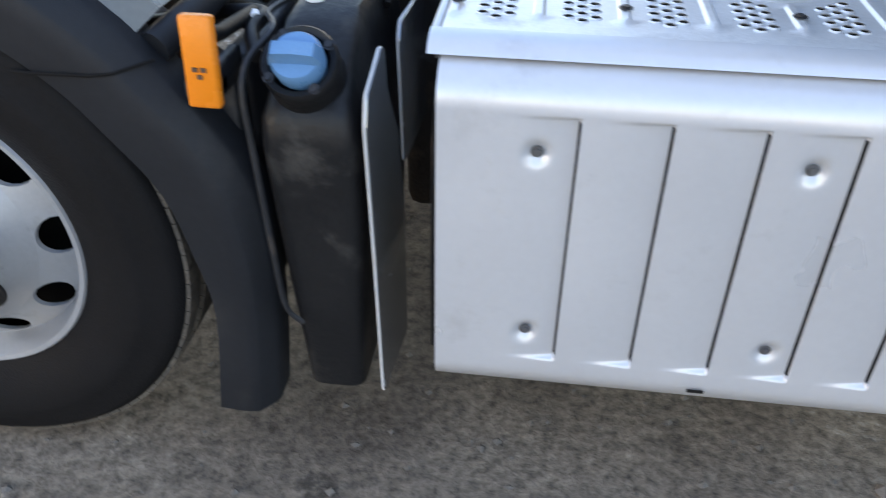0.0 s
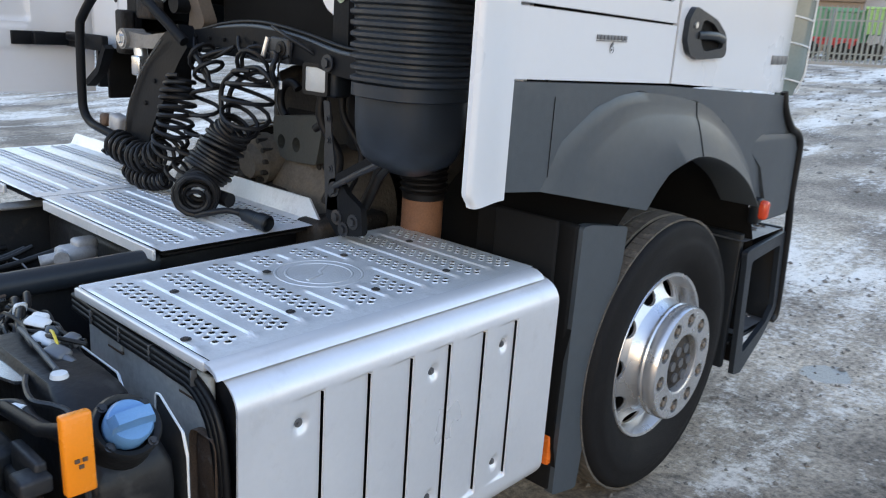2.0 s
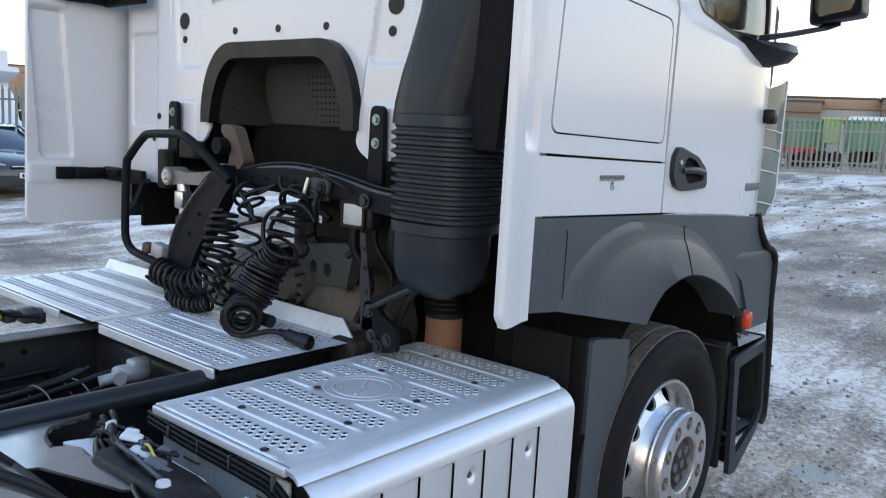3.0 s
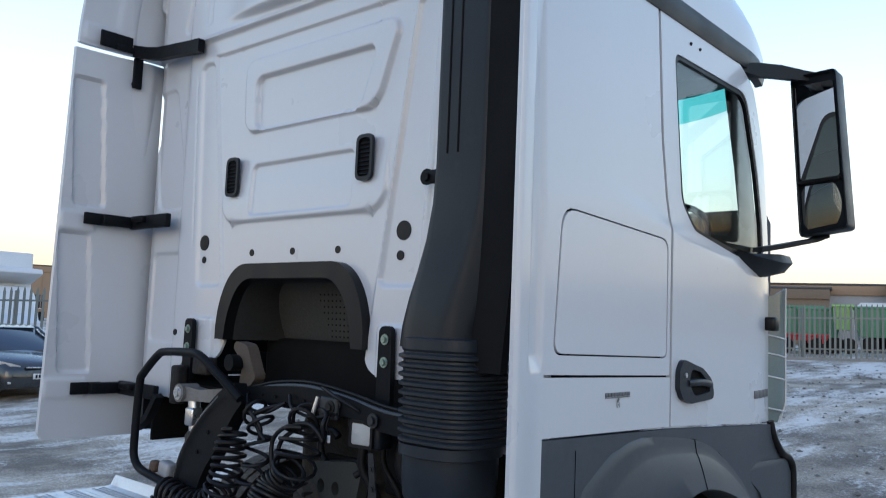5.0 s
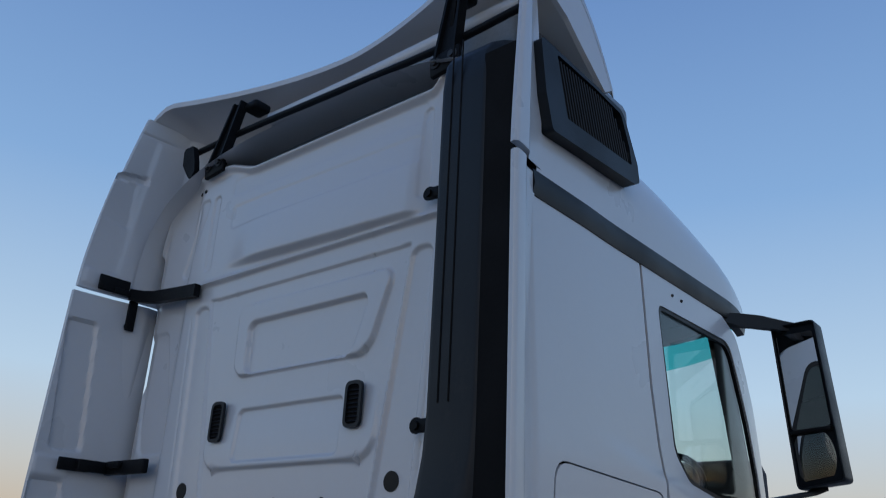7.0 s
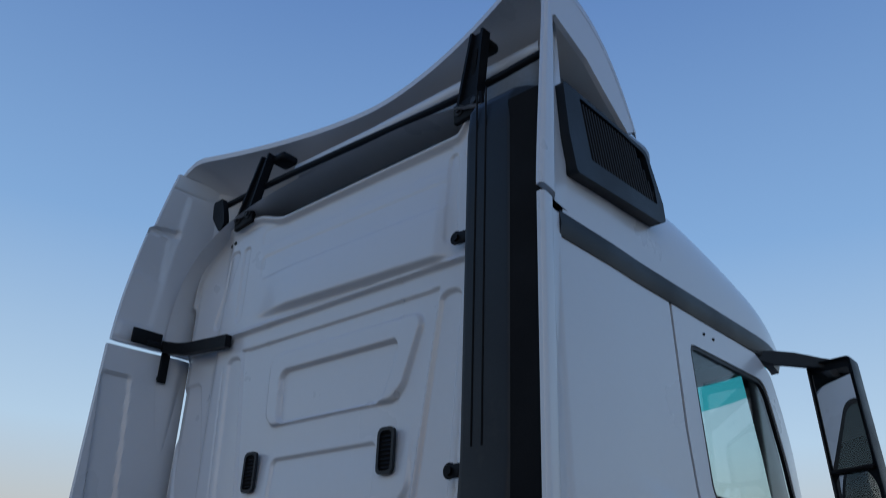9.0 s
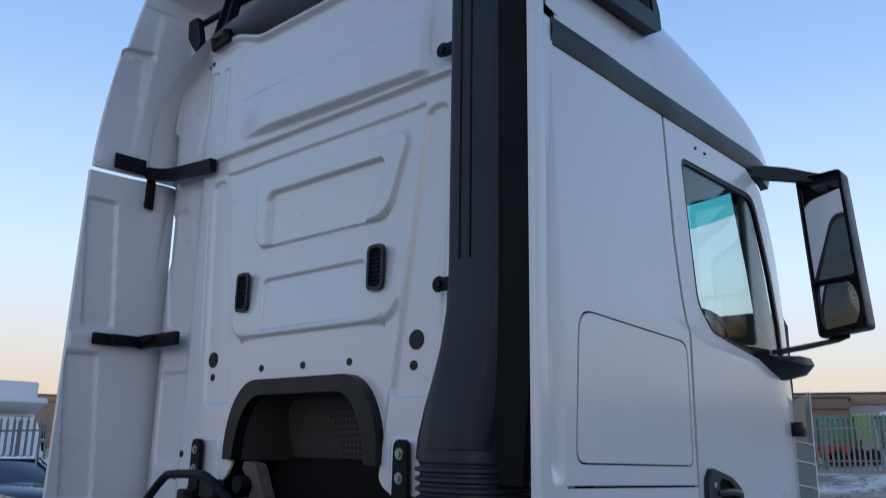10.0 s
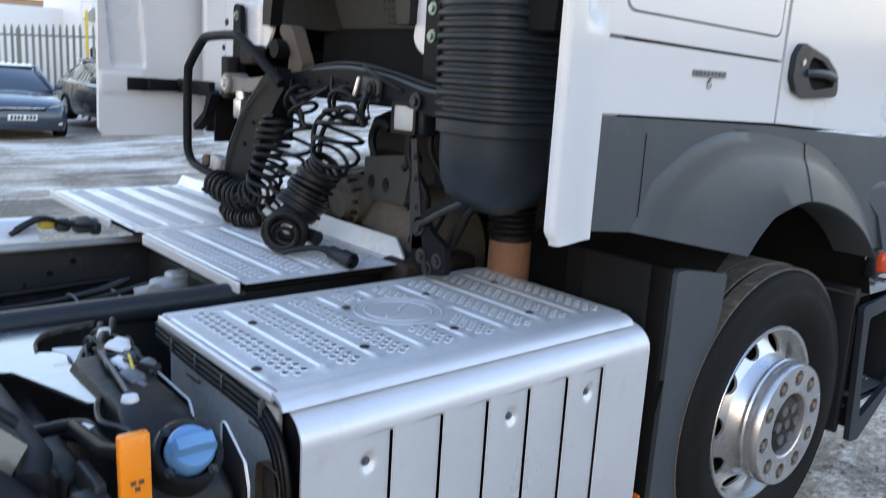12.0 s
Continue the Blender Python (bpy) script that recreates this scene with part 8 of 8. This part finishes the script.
building("industrial_unit", 46.0, 10.5, -74.5, 60, 14, 3.1, "long low buff-clad industrial unit beyond the fence", M_SHED, M_BRICK, ())
building("brown_annex", 46.1, 3.3, -74.5, 10.0, 4, 2.9, "brown-clad lean-to beside the grey wall of the unit", M_BRICK2, M_BRICK2, ())
building("brown_annex", 42.9, 15.85, -74.5, 10.0, 4, 2.95, "brown-clad annex in front of the industrial unit", M_BRICK2, M_BRICK2, ())
building("orange_shed", 24.0, 75.0, -20, 40, 12, 4.6, "buff industrial shed in warm light behind the fence", M_BRICK, M_BRICK, (-8, -4, 0, 4))

# skips, machines and a van beyond the far fence
def beyond(d, az):
    return -2.82 + d * math.cos(radians(az)), -2.49 + d * math.sin(radians(az))


building("grey_shed", *beyond(74, -28), -118, 90, 10, 3.6, "long low grey shed in front of bare trees", M_BRICK2, M_BRICK2, ())


def skip(d, az, w, h, m, name, label, cat, lift=0.0):
    x, y = beyond(d, az)
    s = thing(name, on_ground(x, y, -74.5), label, cat)
    T = s.matrix_world.copy()
    R = T.to_3x3().to_4x4()
    bm = bmesh.new()
    loft(bm, [[T @ Vector((sx * w / 2 * k, sy * 0.9, z)) for sx, sy in ((-1, -1), (1, -1), (1, 1), (-1, 1))] for z, k in ((0.15 + lift, 0.86), (0.5 * h + lift, 0.97), (h + lift, 1.0))])
    part("body", bm, m, s)
    part("rim", box(bmesh.new(), T @ Vector((0, 0, h + lift)), (w + 0.1, 1.9, 0.10), 0.02, R), m, s)
    for k in range(4):
        part("rib", box(bmesh.new(), T @ Vector(((-0.4 + 0.27 * k) * w, -0.92, h * 0.55 + lift)), (0.08, 0.08, h * 0.8), 0.01, R), m, s)
    for sx in (-1, 1):
        part("foot", cyl(bmesh.new(), T @ Vector((sx * w * 0.3, -0.95, 0.3)), T @ Vector((sx * w * 0.3, -0.75, 0.3)), 0.3), M_BLACK, s)
    return s


skip(36.5, 18.2, 2.3, 1.45, M_GREEN, "green_skip", "dark green skip with ribs", "skip", 0.35)
skip(36.0, 16.6, 1.5, 1.35, M_GREEN, "green_skip", "dark green skip beside another", "skip", 0.35)
skip(35.0, 15.25, 0.66, 1.05, M_LGREEN, "green_container", "light green waste container", "container", 0.75)
skip(34.0, 17.6, 1.8, 0.35, M_RED, "red_machine", "low red farm implement", "machine", 0.35)
skip(37.0, 12.6, 2.6, 1.3, M_GREEN, "green_skip", "dark green skip under a white van roof", "skip", 0.45)
x, y = beyond(39.5, 10.95)
wv = thing("white_van", on_ground(x, y, -74.5), "white van with a rounded roof beyond the fence", "van")
T = wv.matrix_world.copy()
bm = bmesh.new()
loft(bm, [[T @ Vector((u, sy, z)) for sy, z in ((-0.9, 0.4), (0.9, 0.4), (0.95, 1.5), (0.8, zt), (-0.8, zt), (-0.95, 1.5))] for u, zt in ((-2.5, 1.75), (-2.3, 1.98), (1.2, 2.02), (1.9, 1.8), (2.5, 1.1))])
part("body", bm, M_WHITEPL, wv, "", 30)
for u in (-1.6, 1.6):
    part("wheel", cyl(bmesh.new(), T @ Vector((u, -0.98, 0.35)), T @ Vector((u, -0.78, 0.35)), 0.35), M_TYRE, wv)


# ---- bare winter trees ----
def tree(x, y, h, seed):
    rnd = random.Random(seed)
    t = thing("bare_tree", (x, y, ground_z(x, y)), "bare leafless winter tree", "tree", "bare trees")
    trunk, crown = bmesh.new(), bmesh.new()

    def grow(p, d, length, r, depth):
        pts, rad = [p], [r]
        for k in range(3):
            d = (d + Vector((rnd.uniform(-1, 1), rnd.uniform(-1, 1), rnd.uniform(-0.2, 0.6))) * 0.16).normalized()
            p = p + d * length / 3
            pts.append(p)
            rad.append(r * (1 - 0.16 * (k + 1)))
        tube(trunk if depth < 2 else crown, pts, rad, 6 if depth < 2 else 4)
        if depth < 5:
            for k in range(3 if depth else 4):
                q = (d + Vector((rnd.uniform(-1, 1), rnd.uniform(-1, 1), rnd.uniform(-0.3, 0.7))) * 0.75).normalized()
                grow(pts[-1] if k < 2 else pts[2], q, length * rnd.uniform(0.62, 0.8), r * 0.52, depth + 1)

    grow(Vector((x, y, ground_z(x, y) - 0.1)), Vector((0, 0, 1)), h * 0.30, h * 0.022, 0)
    part("trunk", trunk, M_BARK, t)
    part("crown", crown, M_BARK, t)


# trees from 141 to 205 degrees are unseen, added to darken paint reflections
for k, (d, az, h) in enumerate(((62, 11.2, 8), (80, -10, 8), (86, -13.5, 9), (82, -17, 8), (88, -20, 9), (79, -23, 8), (85, -26.5, 9), (80, -30, 8), (88, -34, 9), (82, -38, 8), (55, 195, 11), (50, 205, 10), (58, 186, 12), (46, 141, 10), (44, 147, 11), (48, 152, 10), (45, 157, 12), (50, 163, 10), (47, 172, 11))):
    tree(*beyond(d, az), h, 20 + k)

# ---- loose stones on the gravel ----
rnd = random.Random(5)
verts, faces = [], []
for k in range(2600):
    if k % 3:
        x, y = rnd.uniform(-4.5, 3.5), rnd.uniform(-2.4, 0.2)
    else:
        x, y = rnd.uniform(-3, 8), rnd.uniform(-4, 6)
    r = rnd.uniform(0.004, 0.012) * (2.0 if rnd.random() < 0.05 else 1)
    c = Vector((x, y, ground_at(x, y)[2] + r * 0.2))
    n0 = len(verts)
    for q in ((1, 0, 0), (0, 1, 0), (-1, 0, 0), (0, -1, 0), (0.2, 0.1, 0.7), (0, 0, -0.5)):
        verts.append(c + Vector(q) * r * rnd.uniform(0.6, 1.3))
    faces += [(n0 + i, n0 + (i + 1) % 4, n0 + 4) for i in range(4)] + [(n0 + (i + 1) % 4, n0 + i, n0 + 5) for i in range(4)]
for k in range(900):
    x, y = rnd.uniform(5, 23), rnd.uniform(-3.5, 9)
    r = rnd.uniform(0.015, 0.045)
    c = Vector((x, y, ground_at(x, y)[2] + r * 0.2))
    n0 = len(verts)
    for q in ((1, 0, 0), (0, 1, 0), (-1, 0, 0), (0, -1, 0), (0.2, 0.1, 0.7), (0, 0, -0.5)):
        verts.append(c + Vector(q) * r * rnd.uniform(0.6, 1.3))
    faces += [(n0 + i, n0 + (i + 1) % 4, n0 + 4) for i in range(4)] + [(n0 + (i + 1) % 4, n0 + i, n0 + 5) for i in range(4)]
me = bpy.data.meshes.new("loose_stones")
me.from_pydata(verts, [], faces)
me.materials.append(M_STONE)
tagged(new("loose_stones", me), "small loose stones scattered on the gravel", "stones", kind="stuff")
